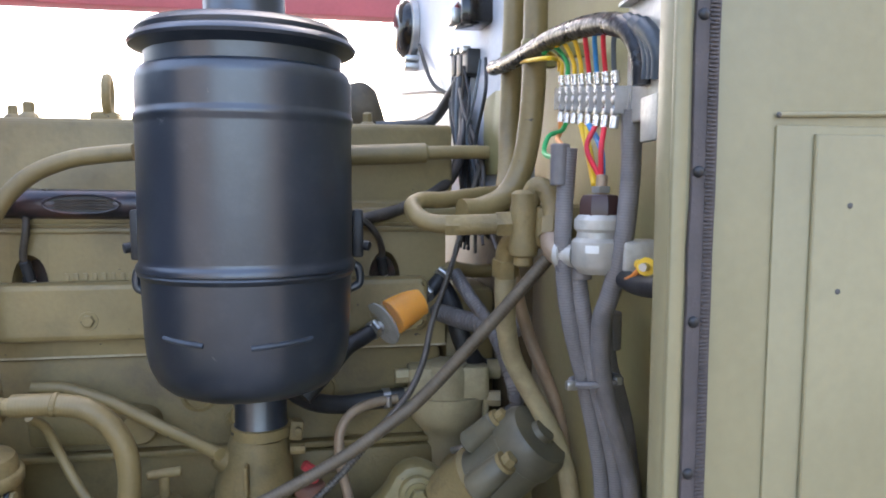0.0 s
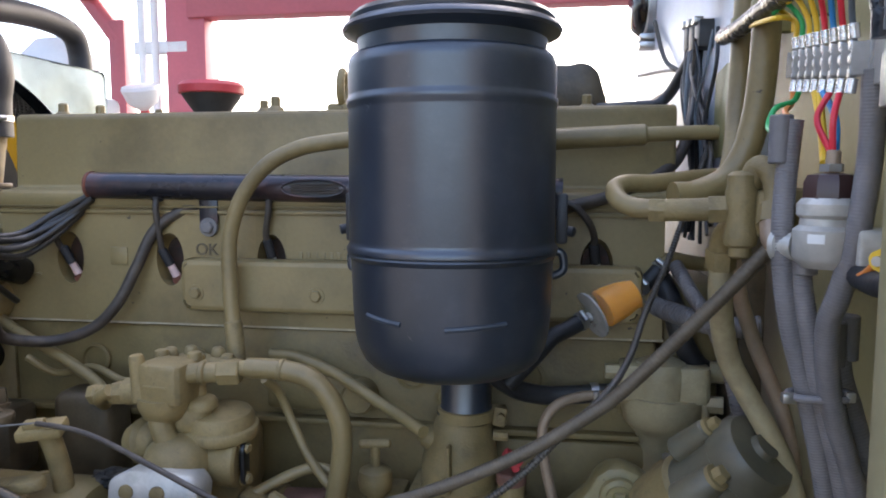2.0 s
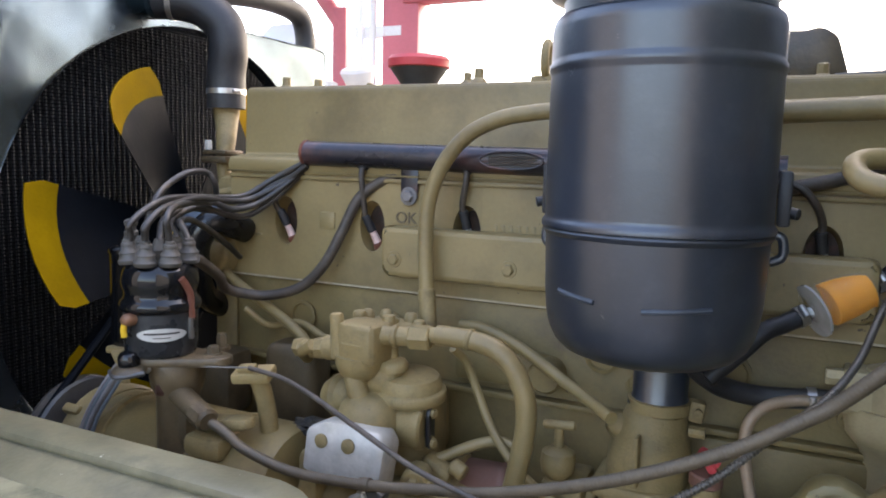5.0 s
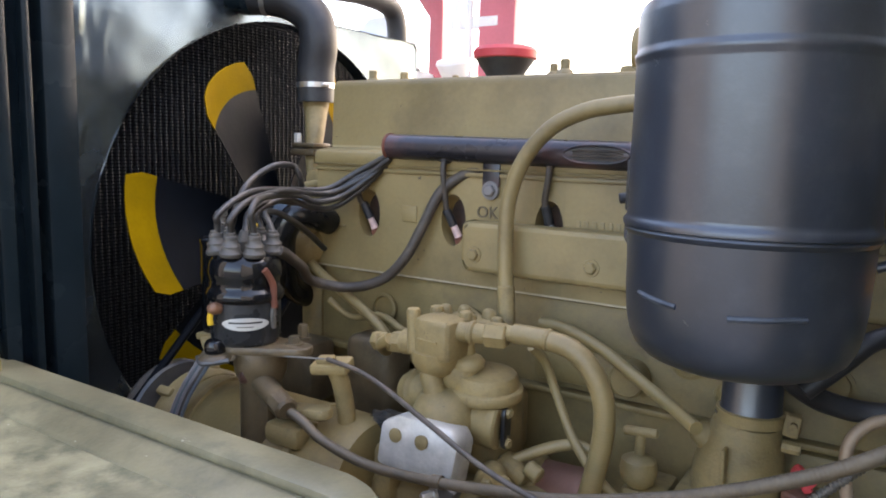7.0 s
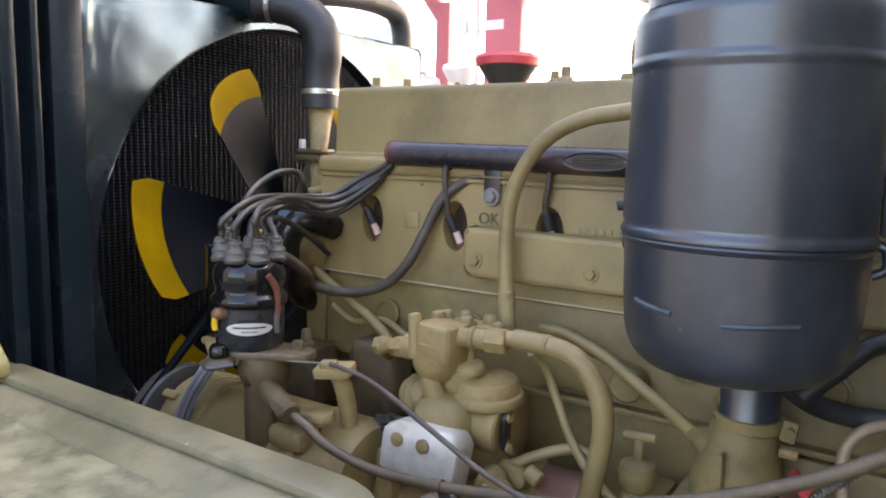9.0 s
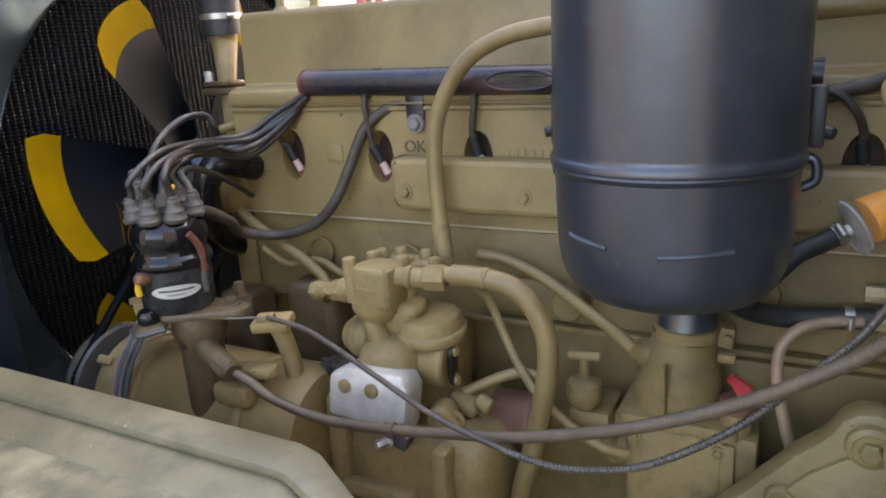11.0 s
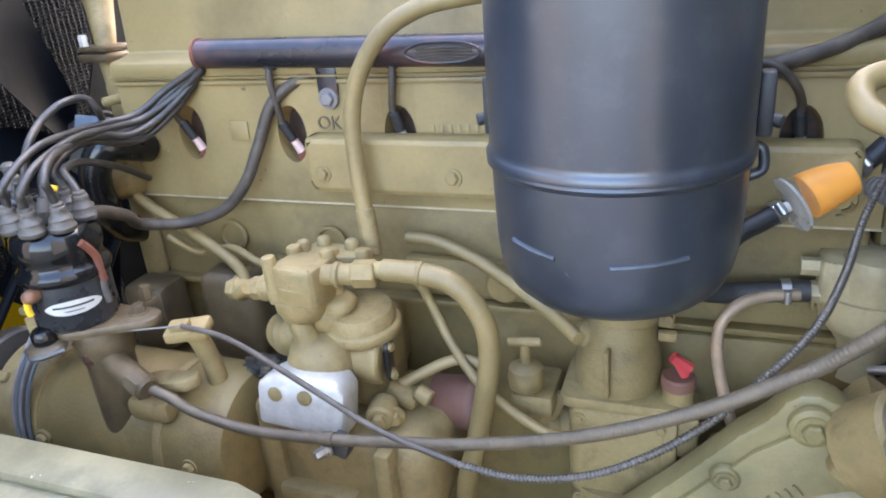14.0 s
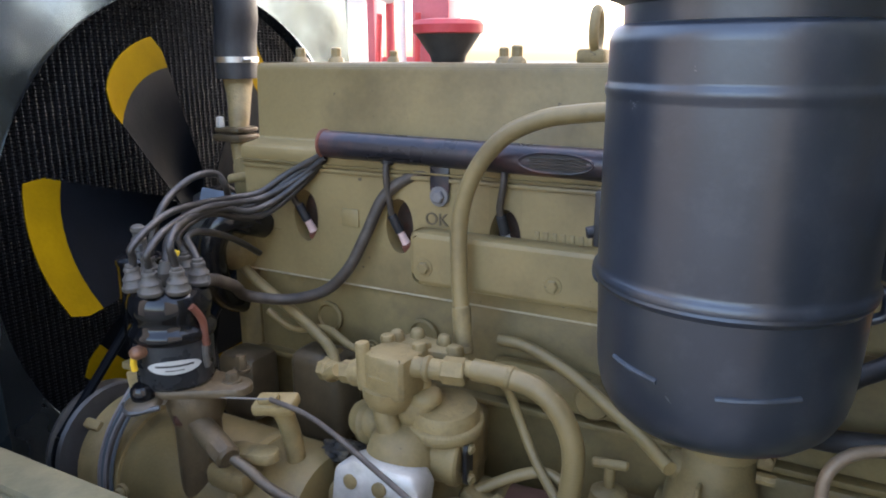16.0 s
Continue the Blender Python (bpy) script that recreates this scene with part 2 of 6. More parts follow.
CLEAR.node_tree.nodes["Principled BSDF"].inputs["Alpha"].default_value = 0.45

glass = bpy.data.materials.new("clear_filter_plastic")
glass.use_nodes = True
gp = glass.node_tree.nodes["Principled BSDF"]
gp.inputs["Base Color"].default_value = (0.92, 0.80, 0.60, 1)
gp.inputs["Roughness"].default_value = 0.12
gp.inputs["Alpha"].default_value = 0.09


# ---- mesh helpers ----
def V(*a):
    return Vector(a)


def thing(name, at, label, category, group="", kind=""):
    ob = new(name)
    ob.empty_display_size = 0.02
    ob.location = at
    return tagged(ob, label, category, group, kind)


def place_of(ob):
    p = Vector(ob.location)
    while ob.parent:
        ob = ob.parent
        p += Vector(ob.location)
    return p


def part(name, bm, material, parent=None, label="", smooth=40, **tags):
    off = place_of(parent) if parent else Vector((0, 0, 0))
    for v in bm.verts:
        v.co -= off
    bmesh.ops.recalc_face_normals(bm, faces=bm.faces[:])
    me = bpy.data.meshes.new(name)
    for f in bm.faces:
        f.smooth = True
    bm.to_mesh(me)
    bm.free()
    if smooth:
        me.set_sharp_from_angle(angle=radians(smooth))
    me.materials.append(material)
    ob = new(name, me)
    if parent:
        ob.parent = parent
    return tagged(ob, label, **tags)


def box(c, s, bevel=0.003, rot=None, bm=None, segs=2):
    own = bmesh.new()
    bmesh.ops.create_cube(own, size=1)
    for v in own.verts:
        v.co = Vector((v.co.x * s[0], v.co.y * s[1], v.co.z * s[2]))
    if bevel:
        bmesh.ops.bevel(own, geom=own.edges[:], offset=min(bevel, min(s) * 0.45), segments=segs, affect="EDGES", profile=0.5)
    m = Matrix.Translation(c)
    if rot:
        m = m @ Euler([radians(a) for a in rot]).to_matrix().to_4x4()
    own.transform(m)
    return merge(bm, own)


def merge(bm, own):
    if bm is None:
        return own
    me = bpy.data.meshes.new("tmp")
    own.to_mesh(me)
    own.free()
    bm.from_mesh(me)
    bpy.data.meshes.remove(me)
    return bm


def aim(d):
    return Vector(d).normalized().to_track_quat("Z", "Y").to_matrix().to_4x4()


def lathe(profile, base, direction=(0, 0, 1), seg=40, bm=None, close=True):
    """profile: (radius, height) pairs along the direction from base."""
    own = bmesh.new()
    m = Matrix.Translation(base) @ aim(direction)
    rings = []
    for r, h in profile:
        if r < 1e-5:
            rings.append([own.verts.new(m @ Vector((0, 0, h)))])
        else:
            rings.append([own.verts.new(m @ Vector((r * math.cos(2 * math.pi * i / seg), r * math.sin(2 * math.pi * i / seg), h))) for i in range(seg)])
    for a, b in zip(rings, rings[1:]):
        for i in range(seg):
            j = (i + 1) % seg
            if len(a) == 1 and len(b) == 1:
                continue
            if len(a) == 1:
                own.faces.new((a[0], b[j], b[i]))
            elif len(b) == 1:
                own.faces.new((a[i], a[j], b[0]))
            else:
                own.faces.new((a[i], a[j], b[j], b[i]))
    if close:
        for r in (rings[0], rings[-1]):
            if len(r) > 2:
                own.faces.new(r)
    return merge(bm, own)


def rod(p0, p1, r, seg=20, chamfer=0.0, bm=None, r2=None):
    p0, p1 = Vector(p0), Vector(p1)
    d = p1 - p0
    h = d.length
    r2 = r if r2 is None else r2
    c = min(chamfer, h * 0.3, r * 0.5, r2 * 0.5)
    prof = [(r - c, 0), (r, c), (r2, h - c), (r2 - c, h)] if c else [(r, 0), (r2, h)]
    return lathe(prof, p0, d, seg, bm)


def smooth_line(pts, n=8):
    pts = [Vector(p) for p in pts]
    ext = [2 * pts[0] - pts[1]] + pts + [2 * pts[-1] - pts[-2]]
    out = []
    for i in range(1, len(ext) - 2):
        a, b, c, d = ext[i - 1:i + 3]
        for k in range(n):
            t = k / n
            out.append(0.5 * (2 * b + (c - a) * t + (2 * a - 5 * b + 4 * c - d) * t * t + (3 * b - a - 3 * c + d) * t ** 3))
    out.append(pts[-1])
    return out


def tube(pts, r, seg=12, n=8, rib=0.0, pitch=0.005, bm=None, r_end=None):
    """A round hose through the points; rib: how far its rings stand out, every pitch metres."""
    line = smooth_line(pts, n)
    if rib:
        total = sum((b - a).length for a, b in zip(line, line[1:]))
        count = max(8, int(total / pitch * 4))
        acc, dense, j, d0 = [0], [], 0, 0
        for a, b in zip(line, line[1:]):
            acc.append(acc[-1] + (b - a).length)
        for k in range(count + 1):
            s = total * k / count
            while j < len(line) - 2 and acc[j + 1] < s:
                j += 1
            f = (s - acc[j]) / max(1e-9, acc[j + 1] - acc[j])
            dense.append(line[j].lerp(line[j + 1], min(1, f)))
        line = dense
    own = bmesh.new()
    rings = []
    tan = (line[1] - line[0]).normalized()
    up = tan.orthogonal().normalized()
    for k, p in enumerate(line):
        t2 = (line[min(k + 1, len(line) - 1)] - line[max(k - 1, 0)]).normalized()
        up = (up - t2 * up.dot(t2)).normalized()
        side = t2.cross(up)
        rr = r if r_end is None else r + (r_end - r) * k / (len(line) - 1)
        if rib:
            rr += rib * (1 if k % 4 in (1, 2) else -1) * 0.5
        rings.append([own.verts.new(p + rr * (math.cos(2 * math.pi * i / seg) * up + math.sin(2 * math.pi * i / seg) * side)) for i in range(seg)])
    for a, b in zip(rings, rings[1:]):
        for i in range(seg):
            j = (i + 1) % seg
            own.faces.new((a[i], a[j], b[j], b[i]))
    own.faces.new(rings[0])
    own.faces.new(rings[-1])
    return merge(bm, own)


def prism(poly, origin, ax, ay, depth, bevel=0.003, bm=None):
    """A flat outline poly in the plane of ax and ay at origin, drawn out by depth along ax x ay."""
    own = bmesh.new()
    ax, ay, o = Vector(ax).normalized(), Vector(ay).normalized(), Vector(origin)
    nrm = ax.cross(ay)
    a = [own.verts.new(o + ax * x + ay * y) for x, y in poly]
    b = [own.verts.new(o + ax * x + ay * y + nrm * depth) for x, y in poly]
    own.faces.new(a)
    own.faces.new(b)
    k = len(poly)
    for i in range(k):
        own.faces.new((a[i], a[(i + 1) % k], b[(i + 1) % k], b[i]))
    bmesh.ops.recalc_face_normals(own, faces=own.faces[:])
    if bevel:
        bmesh.ops.bevel(own, geom=own.edges[:], offset=bevel, segments=2, affect="EDGES", profile=0.5)
    return merge(bm, own)


def arc(cx, cy, r, a0, a1, n):
    return [(cx + r * math.cos(radians(a0 + (a1 - a0) * i / n)), cy + r * math.sin(radians(a0 + (a1 - a0) * i / n))) for i in range(n + 1)]


def bolt(at, d, r=0.006, h=0.006, washer=True, bm=None):
    at, d = Vector(at), Vector(d).normalized()
    own = lathe([(r * 1.5, -0.003), (r * 1.5, 0.0), (r * 1.45, 0.0012)], at, d, 16) if washer else bmesh.new()
    own = lathe([(r, 0.0), (r, h * 0.8), (r * 0.82, h)], at, d, 6, own)
    return merge(bm, own)


def clamp(p, d, r, parent, screw_dir=(0, -1, 0)):
    """A worm-drive hose clip."""
    p, d = Vector(p), Vector(d).normalized()
    bm = lathe([(r + 0.0002, -0.0045), (r + 0.0014, -0.0045), (r + 0.0014, 0.0045), (r + 0.0002, 0.0045)], p, d, 24)
    s = Vector(screw_dir)
    s = (s - d * s.dot(d)).normalized()
    side = d.cross(s)
    bm = rod(p + s * (r + 0.004) - side * 0.007, p + s * (r + 0.004) + side * 0.007, 0.0038, 10, 0.001, bm)
    return part("hose_clip", bm, STEEL, parent, "shiny steel worm hose clip")


def single(name, bm, material, label, category, group="", smooth=40, kind=""):
    return tagged(part(name, bm, material, None, "", smooth), label, category, group, kind)


# ---- setting ----
def slab(name, x0, x1, y0, y1, z0, z1, material, label="", category="", bevel=0.0, kind="structure"):
    return tagged(part(name, box(((x0 + x1) / 2, (y0 + y1) / 2, (z0 + z1) / 2), (x1 - x0, y1 - y0, z1 - z0), bevel), material, None), label, category, "", kind)


slab("ground", -200, 200, -200, 200, -0.3, 0.0, GROUND, "dusty grey concrete yard and shed floor", "ground")
# two walls out of view, added to narrow the light on the engine
slab("wall_shed_1", -9, -1.9, -3.4, -3.25, 0, 4.3, CONCRETE, "unseen grey wall added to narrow the light from behind the camera", "wall")
slab("wall_shed_2", 1.4, 9, -3.4, -3.25, 0, 4.3, CONCRETE, "unseen grey wall added to narrow the light from behind the camera", "wall")
# roof over the red beams, out of view; its extent blocks the sun
slab("roof", -9, 9, 1.6, 5.2, 4.3, 4.4, SHEETW, "unseen pale shed roof, its depth set to keep sun off the engine", "roof")

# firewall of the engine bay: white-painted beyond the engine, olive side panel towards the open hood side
# lower firewall in dark brown: the void's shade is put into its colour
part("wall_toeboard", prism([(0.217, -0.06), (0.178, 0.76), (0.204, 0.76), (0.243, -0.06)], (0, 0, 0.5), (1, 0, 0), (0, 1, 0), 0.958, 0.001), OILYSHADE, None, "lower part of the firewall, coloured dark for the shaded void", category="firewall", kind="structure")
part("wall_firewall", prism([(0.213, -0.06), (0.174, 0.76), (0.204, 0.76), (0.243, -0.06)], (0, 0, 1.46), (1, 0, 0), (0, 1, 0), 0.54, 0.001), WHITEW, None, "white-grey painted steel firewall with wiring on it", category="firewall", kind="structure")
panel = part("wall_panel", prism([(0.258, 0.3), (0.254, -0.485), (0.1735, -0.533), (0.186, -0.5365), (0.268, -0.49), (0.272, 0.3)], (0, 0, 0.55), (1, 0, 0), (0, 1, 0), 1.55, 0.001),
             BODYIN, None, "olive-painted side panel of the engine bay", category="panel", kind="structure")

# cowl face beside the open hood, with its pressed ribs, seam and woven strip
cowl = thing("cowl_panel", (0.4, -0.54, 0.5), "olive-painted cowl panel with pressed seams and rusty holes", "body panel", kind="structure")
part("sheet", box((0.62, -0.535, 1.3), (0.90, 0.022, 1.7), 0.004), BODY, cowl)
part("edge_flange", box((0.1745, -0.5455, 1.3), (0.009, 0.005, 1.7), 0.0015), BODY, cowl)
part("pressed_step", box((0.633, -0.547, 1.05), (0.80, 0.0022, 1.0), 0.001), BODY, cowl)
part("raised_field", box((0.657, -0.5485, 1.045), (0.80, 0.004, 1.0), 0.0015), BODY, cowl)
part("seam", rod((0.2335, -0.5475, 1.5555), (0.80, -0.5475, 1.572), 0.0016, 8), BODY, cowl)
part("seam", rod((0.2575, -0.5495, 1.545), (0.2555, -0.5495, 0.70), 0.0011, 8), BODY, cowl)
for px, pz in ((0.2805, 1.504), (0.275, 1.4535)):
    part("rust_hole", lathe([(0.0, 0.0), (0.0016, 0.0), (0.0018, 0.0005), (0.0006, 0.0008)], (px, -0.5504, pz), (0, -1, 0), 10), DARKST, cowl, "small rusty screw hole")
part("rust_hole", lathe([(0.0, 0.0), (0.0018, 0.0), (0.001, 0.0008)], (0.2335, -0.5488, 1.5555), (0, -1, 0), 10), DARKST, cowl)

strip = thing("hood_strip", (0.195, -0.552, 0.8), "dark woven hood lacing strip held by round rivets", "strip")
bm = bmesh.new()
wob = random.Random(4)
zz, left, right = 0.55, [], []
while zz < 1.9:
    w = wob.uniform(-0.0006, 0.0006)
    left.append((0.1800 + w + 0.002 * (zz - 1.35), zz))
    right.append((0.1950 + w * 0.5 + 0.002 * (zz - 1.35), zz))
    zz += 0.03
part("webbing", prism(left + right[::-1], (0, -0.5462, 0), (1, 0, 0), (0, 0, 1), 0.0035, 0.0008), STRAPM, strip)
for k in range(230):
    z = 1.22 + k * 0.0023
    box((0.1912, -0.5502, z), (0.0052, 0.0014, 0.0013), 0, bm=bm)
part("woven_ribs", bm, STRAPM, strip, smooth=0, kind="stuff")
for z in (1.174, 1.262, 1.349, 1.438, 1.523, 1.609, 1.695):
    part("rivet", lathe([(0.0034, 0.0), (0.0034, 0.0006), (0.003, 0.0016), (0.0016, 0.0024), (0, 0.0026)], (0.1840 + 0.002 * (z - 1.35), -0.5496, z), (0, -1, 0), 16), RUBBLACK, strip)

# chassis under the engine
slab("chassis_rail", -1.5, 0.7, -0.34, -0.27, 0.72, 0.90, BLOCKP, "olive-brown chassis rail under the engine", "chassis", 0.006)
slab("chassis_rail", -1.5, 0.7, 0.47, 0.54, 0.72, 0.90, BLOCKP, "olive-brown chassis rail under the engine", "chassis", 0.006)
slab("splash_plate", -1.3, 0.7, -0.27, 0.47, 0.76, 0.772, BLOCKP, "dirty olive splash plate below the engine", "chassis")
for sx in (-1.2, 0.5):
    for sy in (-0.305, 0.505):
        slab("chassis_stand", sx - 0.05, sx + 0.05, sy - 0.05, sy + 0.05, 0, 0.72, DARKST, "dark steel support under the chassis", "support", 0.004)
slab("bay_floor", 0.19, 0.26, -0.6, 1.2, 0.5, 0.72, BLOCKP, "olive cross member under the firewall", "chassis")
slab("chassis_stand", 0.2, 0.26, -0.6, -0.5, 0, 0.5, DARKST, "dark steel support under the chassis", "support", 0.004)

# ---- shed in the background ----
shed = thing("shed_frame", (-2.5, 4.0, 0), "red-painted steel shed frame with column, beams and braces", "shed frame", kind="structure")
part("beam", box((0.2, 4.0, 2.85), (5.6, 0.16, 0.46), 0.01), BEAMRED, shed)
part("gutter", box((0.2, 3.86, 2.965), (5.6, 0.10, 0.03), 0.005), SHEETW, shed, "white gutter edge")
part("gutter", box((0.2, 3.88, 3.06), (5.6, 0.10, 0.035), 0.005), SHEETW, shed, "white gutter edge")
part("column", box((-2.63, 4.05, 1.6), (0.30, 0.20, 3.2), 0.01), BEAMRED, shed)
part("column", box((2.9, 4.05, 1.6), (0.28, 0.20, 3.2), 0.01), BEAMRED, shed)
part("column", box((-3.35, 4.3, 1.35), (0.13, 0.13, 2.7), 0.01), BEAMRED, shed)
part("brace", rod((-3.35, 4.3, 2.55), (-3.85, 4.3, 3.2), 0.07, 12), BEAMRED, shed)
part("rail", box((-3.5, 4.4, 1.55), (1.6, 0.08, 0.10), 0.01), BEAMRED, shed)
for px in (-2.96, -2.86):
    part("post", rod((px, 3.95, 0), (px, 3.95, 3.2), 0.028, 12), SHEETW, shed, "white post")
part("cross_bar", box((-2.82, 3.98, 2.43), (0.42, 0.06, 0.09), 0.01), SHEETW, shed, "white cross bar")
part("pipe", rod((-3.15, 3.9, 0), (-3.02, 3.9, 1.9), 0.022, 10), REDP, shed)
part("pipe", rod((-2.25, 3.9, 0), (-2.4, 3.9, 1.85), 0.022, 10), REDP, shed)
part("pipe", rod((-2.75, 3.9, 0), (-2.7, 3.9, 1.9), 0.022, 10), REDP, shed)
part("tie_rod", rod((-6, 4.0, 3.1), (-3.4, 4.2, 2.9), 0.06, 10), BEAMRED, shed)

tank = thing("white_machine", (-3.05, 3.1, 0), "white machine with a pale dome in the yard", "machine")
part("body", box((-3.05, 3.1, 1.0), (0.62, 0.5, 2.0), 0.05), SHEETW, tank)
part("dome", lathe([(0.23, 0), (0.23, 0.1), (0.2, 0.22), (0.12, 0.31), (0, 0.34)], (-2.95, 3.05, 2.0), (0, 0, 1), 24), SHEETW, tank, "pale dome cover")
fl = thing("flood_light", (-2.85, 3.4, 0), "white flood lamp housing on a thin post", "lamp")
part("post", rod((-2.62, 3.4, 0), (-2.62, 3.4, 1.95), 0.03, 10), REDP, fl)
part("housing", lathe([(0.02, 0), (0.09, 0.05), (0.12, 0.14), (0.11, 0.16)], (-2.62, 3.4, 1.93), (0, -0.3, 1), 20), SHEETW, fl)
pick = thing("far_trailer", (-1.2, 7.0, 0), "pale vehicle body standing in the bright yard", "vehicle")
part("body", box((-0.9, 7.0, 1.1), (2.6, 1.0, 0.9), 0.12), SHEETW, pick)
for wx in (-1.8, -0.1):
    part("wheel", lathe([(0.0, 0), (0.3, 0), (0.34, 0.04), (0.34, 0.18), (0.3, 0.22), (0, 0.22)], (wx, 6.55, 0.34), (0, 1, 0), 24), RUBBER, pick)

# ---- engine ----
X0, X1 = -0.757, 0.142
engine = thing("engine", (-0.3, 0.12, 0.772), "olive-painted inline six-cylinder petrol engine with dusty castings", "engine")
part("block", box(((X0 + X1) / 2, 0.125, 1.075), (X1 - X0 - 0.01, 0.24, 0.462), 0.008), BLOCKP, engine)
part("sump", box(((X0 + X1) / 2, 0.125, 0.81), (0.8, 0.2, 0.09), 0.015), BLOCKP, engine)
part("head_gasket", box(((X0 + X1) / 2, 0.1245, 1.3075), (X1 - X0 + 0.004, 0.249, 0.0028), 0.0006), GASKET, engine, "pale edge of the cylinder head gasket")

# cylinder head, hollowed at each spark plug
PLUGS = [-0.652, -0.503, -0.358, -0.212, -0.075, 0.062]
zt, zb = 1.467, 1.309
outline = [(X0, 0.25), (X0, 0.0)]
for px in PLUGS:
    outline += [(px - 0.021, 0.0), (px - 0.021, 0.045), (px + 0.021, 0.045), (px + 0.021, 0.0)]
outline += [(X1, 0.0), (X1, 0.25)]
head = part("cylinder_head", prism(outline, (0, 0, zb), (1, 0, 0), (0, 1, 0), zt - zb, 0), OLIVE, engine)
for px in PLUGS:
    # the pocket's rounded walls: an upright oval recess in a flat boss
    own = bmesh.new()
    inner = [(0.0202 * math.cos(2 * math.pi * k / 24), 0.036 * math.sin(2 * math.pi * k / 24) + 0.008) for k in range(24)]
    fr = []
    for k in range(24):
        c, s = math.cos(2 * math.pi * k / 24), math.sin(2 * math.pi * k / 24)
        m = max(abs(c) / 0.0212, abs(s) / 0.079)
        fr.append((c / m, s / m))
    o = [own.verts.new((px + x, -0.0004, 1.388 + z)) for x, z in fr]
    i1 = [own.verts.new((px + x, -0.0004, 1.388 + z)) for x, z in inner]
    i2 = [own.verts.new((px + x * 0.86, 0.022, 1.386 + z * 0.88)) for x, z in inner]
    for k in range(24):
        j = (k + 1) % 24
        own.faces.new((o[k], o[j], i1[j], i1[k]))
        own.faces.new((i1[k], i1[j], i2[j], i2[k]))
    part("plug_pocket", own, OLIVE, engine, "oval rusty spark plug pocket")
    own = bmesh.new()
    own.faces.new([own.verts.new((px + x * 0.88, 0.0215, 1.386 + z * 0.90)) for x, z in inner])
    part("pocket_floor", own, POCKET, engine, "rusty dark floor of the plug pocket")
part("head_rib", box(((X0 + X1) / 2, -0.001, 1.4605), (X1 - X0, 0.008, 0.006), 0.002), OLIVE, engine)
for a, b in ((-0.473, -0.205), (-0.17, 0.115)):
    cover = part("water_cover", prism(arc(a + 0.014, -0.018, 0.014, 180, 270, 5) + arc(b - 0.014, -0.018, 0.014, 270, 360, 5) + arc(b - 0.01, 0.026, 0.01, 0, 90, 4) + arc(a + 0.01, 0.026, 0.01, 90, 180, 4),
                                      (0, 0.004, 1.364), (1, 0, 0), (0, 0, 1), 0.034, 0.007), OLIVE, engine, "raised water jacket cover")
    n = 2 if b < 0 else 3
    for k in range(n):
        bx = a + 0.022 + k * ((-0.287 + 0.451) if n == 2 else 0.10)
        part("bolt", bolt((bx, -0.030, 1.3565), (0, -1, 0), 0.0075, 0.006), OLIVE, engine)
part("casting_mark", box((-0.578, -0.001, 1.400), (0.026, 0.003, 0.024), 0.0015), OLIVE, engine)
part("casting_mark", box((-0.705, -0.001, 1.372), (0.016, 0.003, 0.004), 0.0015), OLIVE, engine)

# rocker cover
rc = part("rocker_cover", prism(arc(0.050, 1.588, 0.009, 180, 90, 5) + arc(0.231, 1.588, 0.009, 90, 0, 5) + [(0.24, 1.49), (0.252, 1.482), (0.252, 1.4675), (-0.0035, 1.4675), (-0.0035, 1.482), (0.0, 1.488), (0.036, 1.493)],
                                (X0 - 0.004, 0, 0), (0, 1, 0), (0, 0, 1), X1 - X0 + 0.020, 0.004), OLIVE, engine, "tall olive rocker cover")
part("cover_flange_line", box(((X0 + X1) / 2, 0.124, 1.4674), (X1 - X0 + 0.004, 0.262, 0.0022), 0.0006), BLOCKP, engine)
for bx, by, s in ((-0.727, 0.10, 1.0), (-0.693, 0.14, 1), (-0.612, 0.17, 0.8), (-0.402, 0.09, 0.9), (-0.374, 0.064, 1), (-0.09, 0.11, 1), (0.05, 0.11, 1)):
    part("cover_nut", lathe([(0.013 * s, 0), (0.011 * s, 0.006), (0.007 * s, 0.009), (0.007 * s, 0.020 * s), (0.005 * s, 0.022 * s)], (bx, by, 1.596), (0, 0, 1), 8), OLIVE, engine)
lift = part("lifting_eye", box((-0.302, 0.135, 1.604), (0.036, 0.03, 0.019), 0.005), OLIVE2, engine)
ring = [(-0.299 - 0.0015 * math.cos(radians(a)), 0.135 + 0.018 * math.cos(radians(a)), 1.635 + 0.0245 * math.sin(radians(a))) for a in range(-90, 271, 20)]
part("eye_ring", tube(ring, 0.0062, 10, 3), OLIVE2, lift)
part("breather_block", prism([(-0.06, 1.597), (0.082, 1.597), (0.079, 1.612), (0.066, 1.655), (0.052, 1.666), (0.040, 1.668), (0.030, 1.664), (-0.06, 1.668)], (0, 0.21, 0), (1, 0, 0), (0, 0, 1), 0.06, 0.006), OILYSHADE, engine, "brown sheet housing on the rocker cover")
part("breather_tray", box((0.095, 0.19, 1.603), (0.07, 0.05, 0.012), 0.004), OILYSHADE, engine)
part("breather_pipe", tube([(0.065, 0.15, 1.602), (0.10, 0.15, 1.604), (0.14, 0.16, 1.606)], 0.008), DARKST, engine)

# the block's side: ribs, core plugs and a pushrod cover
part("side_rail", box(((X0 + X1) / 2, -0.004, 1.186), (X1 - X0 - 0.012, 0.018, 0.008), 0.002), BLOCKP, engine)
part("side_cover", box((0.03, -0.006, 1.10), (0.23, 0.02, 0.16), 0.006), BLOCKP, engine)
part("side_cover", box((-0.30, -0.006, 1.225), (0.13, 0.02, 0.05), 0.018), BLOCKP, engine)
